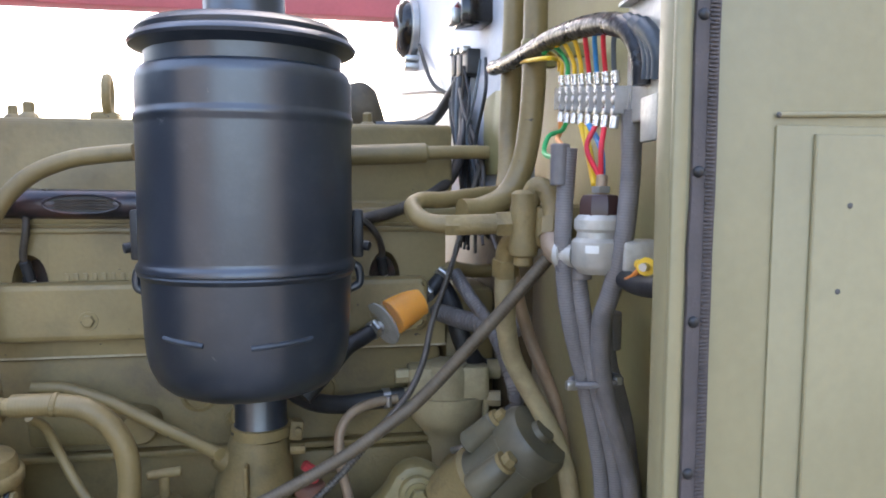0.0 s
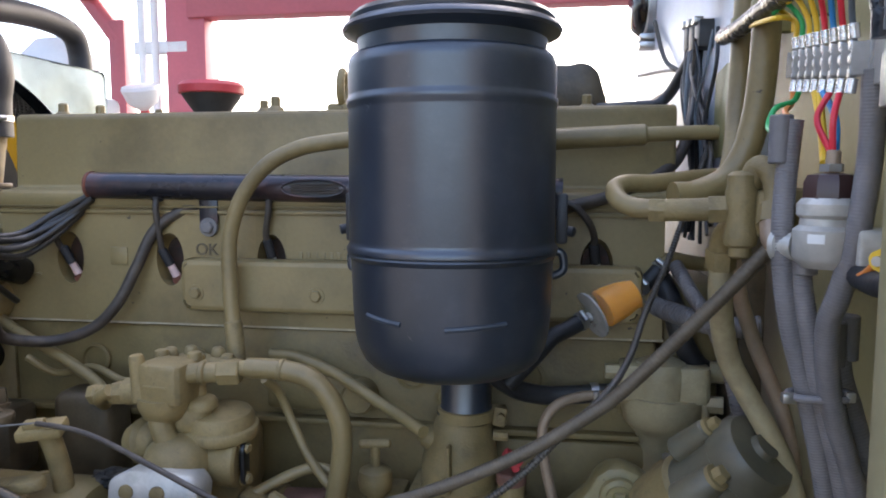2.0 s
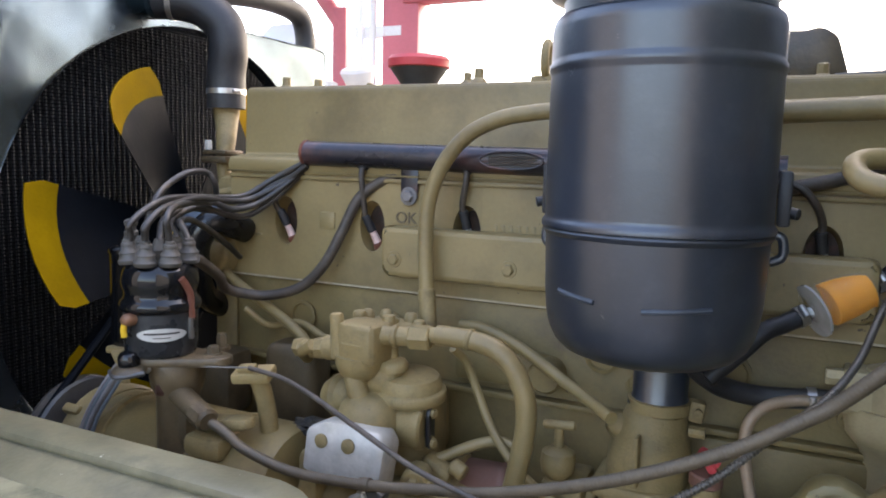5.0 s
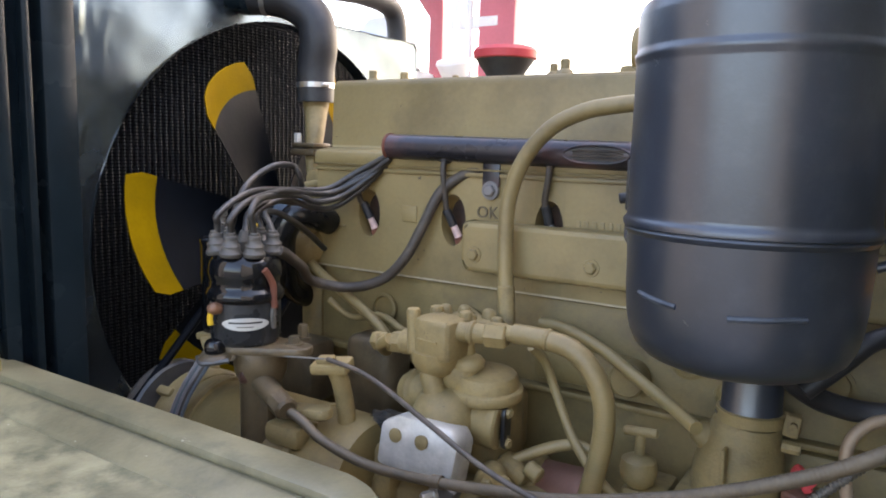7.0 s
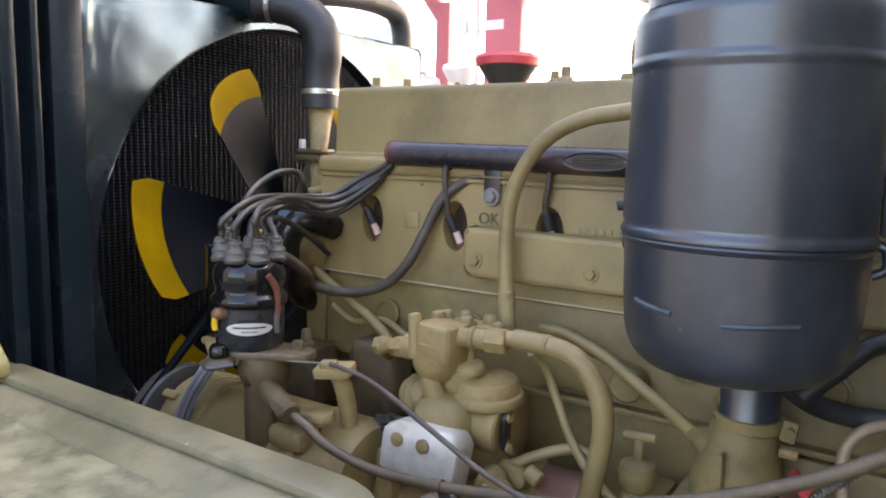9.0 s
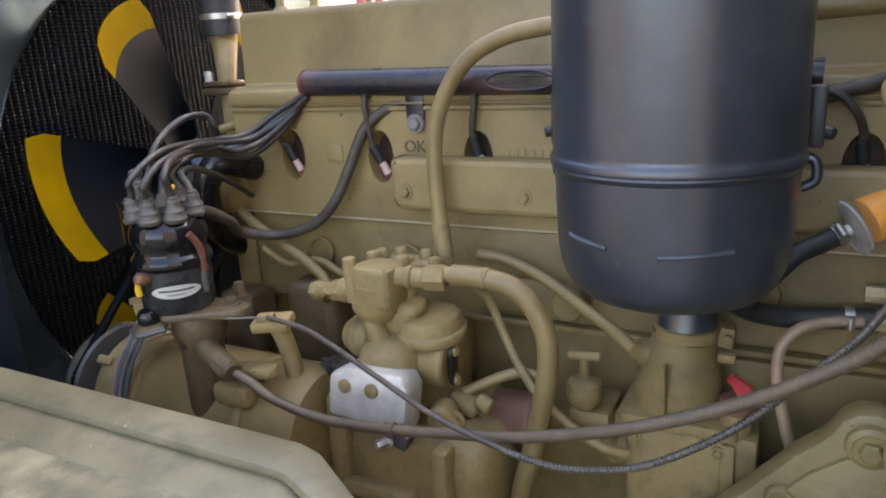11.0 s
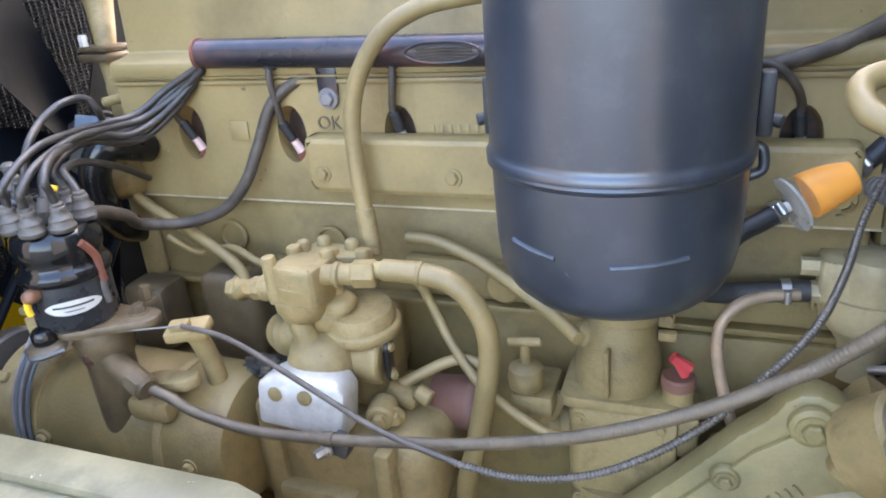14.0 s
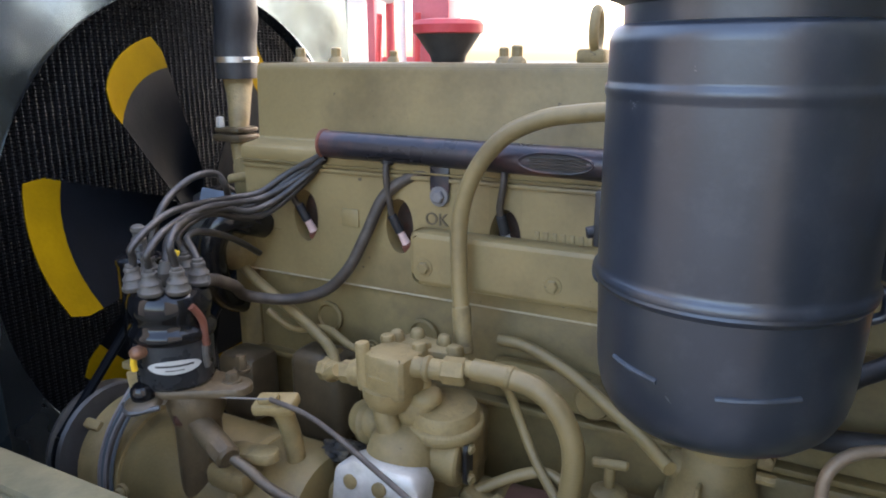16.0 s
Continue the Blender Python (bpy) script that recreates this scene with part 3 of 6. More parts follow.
for px in (-0.62, -0.47, -0.17, -0.02):
    part("core_plug", lathe([(0.022, 0), (0.022, 0.003), (0.018, 0.004), (0.016, 0.001), (0, 0.001)], (px, 0.0, 1.255), (0, -1, 0), 24), BLOCKP, engine)
for px in (-0.55, -0.335, -0.13, 0.1):
    part("bolt", bolt((px, -0.002, 1.222), (0, -1, 0), 0.007, 0.006), BLOCKP, engine)
part("block_boss", rod((-0.235, 0.0, 1.225), (-0.235, -0.03, 1.225), 0.022, 24, 0.003), BLOCKP, engine)
part("block_boss", rod((-0.115, 0.0, 1.235), (-0.115, -0.035, 1.235), 0.016, 20, 0.003), BLOCKP, engine)
part("front_cover", box((X0 - 0.02, 0.12, 1.12), (0.05, 0.23, 0.40), 0.015), BLOCKP, engine)
part("water_pump", lathe([(0.07, 0), (0.07, 0.03), (0.045, 0.04), (0.04, 0.08), (0.02, 0.085)], (X0 - 0.03, 0.10, 1.335), (-1, 0, 0), 28), OLIVE2, engine)
part("mount_lug", lathe([(0.032, 0), (0.03, 0.02), (0.020, 0.03), (0.0, 0.032)], (-0.775, 0.0, 1.335), (0, -1, 0.1), 20), OLIVE2, engine)
part("mount_lug", box((-0.768, -0.012, 1.375), (0.03, 0.03, 0.05), 0.01), OLIVE2, engine)
part("bypass_hose", tube([(-0.728, -0.002, 1.376), (-0.730, -0.028, 1.385), (-0.738, -0.05, 1.392), (-0.750, -0.062, 1.384), (-0.764, -0.068, 1.355), (-0.771, -0.06, 1.31), (-0.785, -0.03, 1.27), (-0.79, 0.01, 1.25)], 0.020, 18), GLOSSBLACK, engine, "black bypass hose behind the distributor")
part("bracket_plate", box((-0.815, 0.012, 1.392), (0.085, 0.006, 0.042), 0.002, (-18, 6, 8)), BLUEPL, engine, "blue-grey sheet bracket")
part("bracket_lip", box((-0.805, 0.004, 1.372), (0.060, 0.016, 0.005), 0.0015, (0, 6, 8)), ALU, engine, "bare metal bracket lip")

# spark plugs
BOOT = []
for k, px in enumerate(PLUGS):
    d = Vector(((-0.35, -0.30, 1.0), (-0.38, -0.30, 1.0), (-0.16, -0.30, 1.0), (0, -0.3, 1), (0, -0.3, 1), (-0.15, -0.30, 1.0))[k]).normalized()
    base = Vector((px + (0.009 if k < 2 else 0.004), 0.012, 1.360 if k < 2 else 1.372))
    plug = part("spark_plug", lathe([(0.0085, -0.006), (0.0085, 0.004), (0.009, 0.006), (0.009, 0.012), (0.006, 0.014)], base, d, 6), RUST, engine)
    part("insulator", rod(base + d * 0.013, base + d * 0.036, 0.0058, 14, 0.001, r2=0.0048), PINKCER if k in (0, 1) else WHITEP, plug, "pale ceramic insulator")
    part("boot", rod(base + d * 0.031, base + d * 0.056, 0.0062, 14, 0.001), RUBBER, plug)
    BOOT.append(base + d * 0.054)

# thermostat housing and fittings at the front of the head
th = part("thermostat_housing", tube([(-0.86, 0.10, 1.44), (-0.866, 0.107, 1.475), (-0.872, 0.118, 1.51), (-0.886, 0.136, 1.545), (-0.892, 0.143, 1.565), (-0.893, 0.144, 1.60)], 0.010, 18, r_end=0.026), OLIVE2, engine, "dusty olive thermostat neck")
part("flange", box((-0.868, 0.105, 1.482), (0.056, 0.05, 0.012), 0.004), OILYSHADE, th)
part("flange", box((-0.868, 0.105, 1.494), (0.052, 0.046, 0.008), 0.003), OILYSHADE, th)
part("bolt", bolt((-0.882, 0.086, 1.4985), (0, 0, 1), 0.0065, 0.016, False), ALU, th)
part("neck", box((-0.81, 0.11, 1.42), (0.11, 0.06, 0.07), 0.015), OLIVE2, th)
part("brass_fitting", rod((-0.80, 0.055, 1.432), (-0.757, 0.055, 1.432), 0.009, 6), OLIVE2, engine)
part("brass_fitting", rod((-0.80, 0.055, 1.432), (-0.835, 0.05, 1.425), 0.007, 12), OLIVE2, engine)

# raised casting letters under the tube bracket: the two letters can be read
def lettering(body, at, size, material, parent, name="lettering", rx=90, rz=0, depth=0.0008):
    cu = bpy.data.curves.new(name, "FONT")
    cu.body, cu.size, cu.extrude, cu.align_x = body, size, depth, "CENTER"
    tmp = bpy.data.objects.new(name, cu)
    scene.collection.objects.link(tmp)
    dg = bpy.context.evaluated_depsgraph_get()
    me = bpy.data.meshes.new_from_object(tmp.evaluated_get(dg))
    bpy.data.objects.remove(tmp)
    me.transform(pose(*at, rx, 0, rz))
    bm = bmesh.new()
    bm.from_mesh(me)
    bpy.data.meshes.remove(me)
    return part(name, bm, material, parent, smooth=0)


lettering("OK", (-0.449, -0.0005, 1.4035), 0.022, OILYSHADE, engine, "chalk_mark", depth=0.0014)
for k in range(9):
    part("casting_letter_bar", box((-0.318 + k * 0.0105, -0.0006, 1.402), (0.006, 0.002, 0.015), 0.0006), OLIVE, engine)

# bell housing with its bolted rim
bell = part("bell_housing", prism([(-0.13, 0.99), (-0.092, 1.04), (-0.047, 1.088), (-0.011, 1.13), (0.017, 1.164), (0.044, 1.190), (0.054, 1.209), (0.066, 1.218), (0.082, 1.220), (0.098, 1.214), (0.110, 1.204), (0.16, 1.200), (0.215, 1.19), (0.215, 0.80), (-0.13, 0.80)],
                                  (0, -0.178, 0), (1, 0, 0), (0, 0, 1), -0.035, 0.006), BELLP, engine, "olive bell housing casting with bolted rim")
part("rim", prism([(-0.115, 0.99), (-0.078, 1.03), (-0.034, 1.078), (0.002, 1.118), (0.031, 1.152), (0.06, 1.175), (0.10, 1.19), (0.2, 1.185), (0.2, 1.0), (0.0, 0.85), (-0.1, 0.85)],
                  (0, -0.176, 0), (1, 0, 0), (0, 0, 1), 0.009, 0.004), BELLP, bell)
part("dome", lathe([(0.12, 0.0), (0.11, 0.02), (0.08, 0.035), (0.04, 0.042), (0, 0.044)], (0.13, -0.182, 1.03), (-0.2, -1, 0.25), 32), BELLP, bell)
for bx, bz, r in ((0.078, 1.190, 0.010), (0.112, 1.194, 0.007), (0.009, 1.118, 0.007), (-0.055, 1.04, 0.007)):
    part("boss", lathe([(r * 2.1, 0), (r * 2.0, 0.006), (r * 1.7, 0.008)], (bx, -0.180, bz), (0, -1, 0), 24), BELLP, bell)
    part("bolt", bolt((bx, -0.189, bz), (0, -1, 0), r, r * 0.9), BELLP, bell)
for k in range(5):
    part("cast_mark", box((0.045 + k * 0.007, -0.187, 1.095 + k * 0.006), (0.0025, 0.003, 0.014), 0.0008, (0, -40, 0)), BELLP, bell)

bell.location = (0.006, 0.036, -0.019)
part("bell_body", box((0.105, -0.06, 0.94), (0.22, 0.17, 0.24), 0.03), OLIVE2, engine)
part("bell_body", box((0.14, -0.02, 1.09), (0.16, 0.12, 0.04), 0.01), OLIVE2, engine)

# added plate that darkens the gap behind the engine in place of a void
part("rear_plate", box((0.178, 0.11, 1.08), (0.07, 0.20, 0.60), 0.012), BLOCKP, engine)

# starter motor
stm = thing("starter_motor", (0.19, -0.2, 1.13), "dusty dark starter motor with olive end bracket bolted on", "starter motor")
ax0, ax1 = V(0.135, -0.155, 1.165), V(0.215, -0.215, 1.265)
part("housing", lathe([(0.036, 0), (0.040, 0.004), (0.040, 0.03), (0.0385, 0.032), (0.0385, 0.095), (0.041, 0.097), (0.041, 0.118), (0.036, 0.126), (0.014, 0.128), (0.012, 0.134), (0, 0.134)], ax0, ax1 - ax0, 40), STARTERP, stm, "greasy grey starter drum")
part("end_bracket", rod(ax0 - (ax1 - ax0) * 0.12, ax0 + (ax1 - ax0) * 0.30, 0.043, 32, 0.004), OLIVE2, stm)
part("mount", box((0.15, -0.12, 1.14), (0.09, 0.10, 0.07), 0.012, (0, 35, 0)), OLIVE2, stm)
for a, b in (((0.157, -0.228, 1.228), 0.0085), ((0.158, -0.19, 1.262), 0.007)):
    d = (ax1 - ax0).normalized()
    part("stud_boss", rod(Vector(a) - d * 0.04, Vector(a) + d * 0.008, b * 2.0, 20, 0.004, r2=b * 1.6), STARTERP, stm)
    part("bolt", bolt(Vector(a) + d * 0.010, d, b, 0.01), OLIVE2, stm, "olive bolt head")

# filler funnel on the rocker cover
fn = thing("filler_funnel", (-0.527, 0.180, 1.594), "dusty black funnel with a red rubber rim in the oil filler", "funnel")
part("funnel", lathe([(0.019, 0), (0.024, 0.004), (0.026, 0.012), (0.044, 0.038), (0.047, 0.044), (0.042, 0.040), (0.02, 0.012), (0.016, 0.0)], (-0.527, 0.180, 1.594), (0, 0, 1), 32, close=False), RUBBER, fn)
part("rim", lathe([(0.044, 0.041), (0.050, 0.043), (0.051, 0.054), (0.046, 0.060), (0.030, 0.062), (0.028, 0.058), (0.040, 0.054)], (-0.527, 0.180, 1.594), (0, 0, 1), 32, close=False), REDP, fn, "red rubber rim")

# ---- air cleaner ----
AX, AY = -0.093, -0.157
HX, HY = -0.092, -0.048
air = thing("air_cleaner", (AX, AY, 1.25), "blue-black oil bath air cleaner canister with pressed rings", "air cleaner")
R = 0.1065
part("bowl", lathe([(0.0, 1.307), (0.055, 1.305), (0.070, 1.307), (0.082, 1.312), (0.0915, 1.321), (0.0975, 1.333), (0.1008, 1.348), (0.1025, 1.367), (0.1034, 1.392), (0.1045, 1.424), (R, 1.426), (R + 0.0012, 1.4285), (R, 1.431)], (AX, AY, 0), (0, 0, 1), 72), CANP, air)
part("body", lathe([(R - 0.001, 1.4312), (R + 0.0022, 1.4318), (R + 0.0026, 1.4355), (R + 0.0006, 1.4385), (R - 0.0008, 1.441), (R - 0.0008, 1.444), (R - 0.0008, 1.572), (R - 0.0008, 1.5745), (R + 0.0007, 1.578), (R + 0.0007, 1.583), (R - 0.001, 1.5855), (R - 0.001, 1.588), (R - 0.001, 1.614), (R - 0.001, 1.617), (R - 0.003, 1.624), (R - 0.006, 1.6275), (R - 0.010, 1.6285)], (AX, AY, 0), (0, 0, 1), 72), CANP, air)
part("cover", lathe([(R - 0.011, 1.6287), (R - 0.0105, 1.642), (R - 0.004, 1.6455), (R + 0.003, 1.648), (R + 0.0045, 1.651), (R + 0.002, 1.6555), (R - 0.003, 1.658), (R - 0.002, 1.662), (R - 0.008, 1.668), (R - 0.03, 1.672), (0.045, 1.676), (0, 1.676)], (AX, AY, 0), (0, 0, 1), 72), CANP, air, "domed canister lid")
part("intake_neck", lathe([(0.043, 1.675), (0.040, 1.685), (0.040, 1.74), (0.043, 1.742), (0.043, 1.748), (0, 1.75)], (AX, AY, 0), (0, 0, 1), 40), CANP, air)
part("outlet_pipe", lathe([(0.0315, 1.221), (0.0315, 1.230), (0.0305, 1.232), (0.0305, 1.320)], (HX, HY, 0), (0, 0, 1), 36), CANP, air)


def dash(a0, a1, z, tilt):
    pts = []
    for k in range(7):
        a = radians(a0 + (a1 - a0) * k / 6)
        pts.append((AX + 0.1026 * math.sin(a), AY - 0.1026 * math.cos(a), z + tilt * (k / 6 - 0.5)))
    return tube(pts, 0.0026, 8, 2)


part("pressed_bead", dash(-44, -19, 1.372, -0.004), BEADP, air)
part("pressed_bead", dash(5, 38, 1.369, 0.0035), BEADP, air)
for sx in (-1, 1):
    clip = part("cover_clip", box((AX + sx * (R + 0.006), AY + 0.02, 1.464), (0.012, 0.018, 0.052), 0.003), RUBBER, air)
    part("clip_bolt", rod((AX + sx * (R + 0.008), AY + 0.02, 1.452), (AX + sx * (R + 0.019), AY + 0.015, 1.450), 0.0055, 10, 0.001), RUBBER, clip)
    part("clip_hook", tube([(AX + sx * R, AY + 0.02, 1.43), (AX + sx * (R + 0.007), AY + 0.02, 1.426), (AX + sx * (R + 0.008), AY + 0.02, 1.410), (AX + sx * (R - 0.003), AY + 0.02, 1.403)], 0.0045), CANP, clip)
# air horn below the canister, down to the carburettor
horn = thing("carburetor", (-0.105, -0.13, 0.9), "dusty olive cast carburetor with intake elbow under the air cleaner", "carburetor")
part("clamp_collar", lathe([(0.0325, 0), (0.0350, 0.001), (0.0350, 0.013), (0.0325, 0.014)], (HX, HY, 1.215), (0, 0, 1), 36), OLIVE2, horn)
for a in (-70, -62):
    part("collar_hole", rod((HX + 0.0345 * math.sin(radians(a)), HY - 0.0345 * math.cos(radians(a)), 1.223), (HX + 0.0356 * math.sin(radians(a)), HY - 0.0356 * math.cos(radians(a)), 1.223), 0.0018, 10), RUBBLACK, horn)
part("clamp_lug", box((HX + 0.042, HY - 0.006, 1.221), (0.016, 0.012, 0.024), 0.003, (0, 8, 0)), OLIVE2, horn)
part("clamp_lug", box((HX + 0.040, HY + 0.010, 1.219), (0.018, 0.010, 0.022), 0.003), OLIVE2, horn)
part("bolt", rod((HX + 0.044, HY - 0.018, 1.223), (HX + 0.044, HY + 0.018, 1.223), 0.004, 8), OLIVE2, horn)
part("bolt", rod((HX + 0.034, HY - 0.006, 1.197), (HX + 0.052, HY - 0.006, 1.197), 0.0065, 8), OLIVE2, horn)
part("elbow", lathe([(0.0320, 0.0), (0.0350, -0.006), (0.0375, -0.018), (0.043, -0.035), (0.047, -0.06), (0.046, -0.092)], (HX - 0.002, HY, 1.216), (0.10, -0.05, 1), 36), OLIVE2, horn, "flared cast intake elbow")
part("boss", lathe([(0.018, 0), (0.014, 0.014), (0.010, 0.02)], (HX - 0.036, HY - 0.006, 1.187), (-0.8, -0.2, 0.5), 20), OLIVE2, horn)
part("rib", box((HX - 0.014, HY - 0.046, 1.167), (0.005, 0.014, 0.06), 0.002, (6, 0, -5)), OLIVE2, horn)
part("flange", prism(arc(-0.055, -0.035, 0.012, 180, 270, 5) + arc(0.05, -0.035, 0.012, 270, 360, 5) + arc(0.05, 0.035, 0.012, 0, 90, 5) + arc(-0.055, 0.035, 0.012, 90, 180, 5), (HX, HY, 1.117), (1, 0, 0), (0, 1, 0), 0.014, 0.003), OLIVE2, horn)
part("body", box((HX - 0.002, HY, 1.057), (0.112, 0.085, 0.125), 0.012, segs=3), OLIVE2, horn)
part("side_wall", box((HX + 0.052, HY - 0.004, 1.062), (0.016, 0.080, 0.10), 0.004), OLIVE2, horn)
part("side_tab", box((HX + 0.066, HY - 0.012, 1.092), (0.030, 0.05, 0.055), 0.004), OLIVE2, horn)
part("float_bowl", lathe([(0.0, 0), (0.042, 0.0), (0.05, 0.01), (0.05, 0.075), (0.054, 0.078), (0.054, 0.088), (0, 0.088)], (HX - 0.01, HY, 0.917), (0, 0, 1), 32), OLIVE2, horn)
part("mount_arm", box((HX, -0.03, 1.067), (0.07, 0.07, 0.10), 0.012), OLIVE2, horn)
part("choke_boss", lathe([(0.024, 0), (0.022, 0.02), (0.015, 0.026), (0.013, 0.034), (0, 0.035)], (HX - 0.055, HY - 0.005, 1.067), (-1, -0.35, 0), 24), OLIVE2, horn)
part("lever", box((HX - 0.078, HY - 0.018, 1.092), (0.016, 0.010, 0.05), 0.003, (0, 25, 0)), OLIVE2, horn)
for bx, bz in ((-0.045, 1.102), (0.043, 1.102), (-0.045, 0.991), (0.043, 0.991)):
    part("screw", bolt((HX + bx, HY - 0.0435, bz), (0, -1, 0), 0.005, 0.004), OLIVE2, horn)
part("throttle_shaft", rod((HX - 0.085, HY, 1.042), (HX - 0.055, HY, 1.042), 0.006, 12), OLIVE2, horn)

# ---- ignition ----
DX, DY = -0.674, -0.224
dist = thing("distributor", (DX, DY, 1.12), "gloss black distributor with six plug terminals and a silver label", "distributor")
part("cap", lathe([(0.0440, 1.298), (0.0468, 1.300), (0.0484, 1.304), (0.0484, 1.308), (0.0468, 1.312), (0.0438, 1.315), (0.0426, 1.319), (0.0430, 1.324), (0.0450, 1.329), (0.0460, 1.335), (0.0455, 1.342), (0.0430, 1.350), (0.0385, 1.356), (0.030, 1.358), (0.0, 1.359)], (DX, DY, 0), (0, 0, 1), 48), GLOSSBLACK, dist)
part("housing", lathe([(0.030, 1.240), (0.0405, 1.244), (0.0435, 1.249), (0.0438, 1.300)], (DX, DY, 0), (0, 0, 1), 48), DISTP, dist, "worn grey-black distributor housing")
part("shaft_housing", lathe([(0.026, 1.08), (0.027, 1.19), (0.033, 1.205), (0.036, 1.232), (0.032, 1.242)], (DX + 0.018, DY + 0.008, 0), (0, 0, 1), 28), OILYSHADE, dist, "oily brown drive housing")
part("base_plate", prism(arc(0, 0, 0.040, 110, 290, 10) + arc(0.074, 0.012, 0.019, -80, 80, 8), (DX, DY, 1.233), (1, 0.1, 0), (-0.1, 1, 0), 0.011, 0.003), OILYSHADE, dist)
part("base_ear", prism([(-0.080, 0.018), (-0.035, 0.03), (-0.02, -0.03), (-0.05, -0.028), (-0.088, -0.002)], (DX, DY, 1.226), (1, 0, 0), (0, 1, 0), 0.007, 0.002), OLIVE2, dist)
part("base_bolt", bolt((DX + 0.064, DY + 0.022, 1.2445), (0, 0, 1), 0.008, 0.010), OILYSHADE, dist)
part("base_bolt", bolt((DX + 0.052, DY + 0.050, 1.2445), (0, 0, 1), 0.007, 0.018), OILYSHADE, dist)
TERMS = []
for a, tilt in ((-122, -0.10), (-72, 0.05), (-24, 0.08), (38, 0.05), (100, -0.04), (170, -0.08)):
    a = radians(a)
    p = V(DX + 0.034 * math.cos(a), DY + 0.034 * math.sin(a), 1.3565)
    TERMS.append(p)
    tw = part("tower", lathe([(0.0125, 0), (0.0138, 0.002), (0.0140, 0.005), (0.0120, 0.007), (0.0112, 0.0125), (0.0120, 0.0135), (0.0112, 0.015), (0.0088, 0.017), (0.0078, 0.022), (0.0086, 0.023), (0.0080, 0.026), (0.0056, 0.0275)], p, (tilt, -0.03, 1), 16), BOOTG, dist, "dusty rubber terminal boot")
    part("ferrule", lathe([(0.0062, 0.0265), (0.0066, 0.0275), (0.0060, 0.0300), (0.0048, 0.0305)], p, (tilt, -0.03, 1), 14), BOOTG, tw)
part("tower", lathe([(0.0105, 0), (0.0115, 0.003), (0.0095, 0.012), (0.0105, 0.014), (0.008, 0.022), (0.006, 0.028)], (DX, DY, 1.358), (0, 0, 1), 14), BOOTG, dist)
part("yellow_tag", box((DX + 0.004, DY + 0.012, 1.392), (0.008, 0.004, 0.006), 0.001, (0, 20, 30)), W_YEL, dist)
# label plate, bowed round the housing, with plain bars for its writing
def bowed(r, a0, a1, z0, z1, cx, cy, thick, oval=False):
    own = bmesh.new()
    n = 14
    rows = []
    for k in range(n + 1):
        a = radians(a0 + (a1 - a0) * k / n)
        f = math.sqrt(max(0.02, 1 - (2 * k / n - 1) ** 2)) if oval else 1.0
        zm, hh = (z0 + z1) / 2, (z1 - z0) / 2 * f
        col = []
        for rr in (r, r + thick):
            for z in (zm - hh, zm + hh):
                col.append(own.verts.new((cx + rr * math.sin(a), cy - rr * math.cos(a), z)))
        rows.append(col)
    for p, q in zip(rows, rows[1:]):
        own.faces.new((p[2], q[2], q[3], p[3]))
        own.faces.new((p[0], p[1], q[1], q[0]))
        own.faces.new((p[1], p[3], q[3], q[1]))
        own.faces.new((p[0], q[0], q[2], p[2]))
    own.faces.new((rows[0][0], rows[0][2], rows[0][3], rows[0][1]))
    own.faces.new((rows[-1][0], rows[-1][1], rows[-1][3], rows[-1][2]))
    return own


plate = part("label_plate", bowed(0.0439, 8, 86, 1.266, 1.282, DX, DY, 0.0008, True), LABEL, dist, "oval silver label plate")
part("print_bar", bowed(0.0448, 20, 74, 1.2748, 1.2770, DX, DY, 0.0003), INK, plate)
part("print_bar", bowed(0.0448, 34, 60, 1.2702, 1.2712, DX, DY, 0.0003), INK, plate)
stud = V(DX + 0.0005, DY - 0.0425, 1.293)
part("copper_nut", lathe([(0.0068, 0), (0.0078, 0.002), (0.0072, 0.004), (0.0080, 0.006), (0.0074, 0.009), (0.0078, 0.011), (0.0055, 0.015), (0.0035, 0.016)], stud, (-0.05, -1, 0.05), 12), COPNUT, dist, "dull copper terminal nut")
part("yellow_wire", tube([stud + V(-0.002, -0.012, -0.004), stud + V(-0.004, -0.012, -0.012), stud + V(-0.004, -0.011, -0.020)], 0.0036), W_YEL, dist)
part("clip", tube([(DX + 0.0475 * math.sin(radians(a)), DY - 0.0475 * math.cos(radians(a)), z) for a, z in ((76, 1.342), (84, 1.333), (92, 1.320), (93, 1.305), (95, 1.292))], 0.0042, 8), RUST, dist, "rusty cap clip")
part("clip", tube([(DX + 0.046 * math.sin(radians(a)), DY - 0.046 * math.cos(radians(a)), z) for a, z in ((94, 1.292), (93, 1.278), (95, 1.266))], 0.0040, 8), BOOTG, dist)
part("adjuster_cup", lathe([(0.020, 0), (0.0215, 0.003), (0.0205, 0.006), (0.016, 0.010), (0.0, 0.012)], (DX - 0.006, DY - 0.045, 1.226), (0, -0.1, 1), 24), OILYSHADE, dist)
part("adjuster_screw", lathe([(0.0125, 0), (0.0135, 0.004), (0.0130, 0.014), (0.010, 0.018), (0.0, 0.019)], (DX - 0.006, DY - 0.044, 1.234), (0, -0.1, 1), 20), GLOSSBLACK, dist)
part("cable_lever", tube([(DX - 0.026, DY - 0.056, 1.228), (DX - 0.004, DY - 0.066, 1.226), (DX + 0.020, DY - 0.046, 1.230)], 0.003), DARKST, dist)

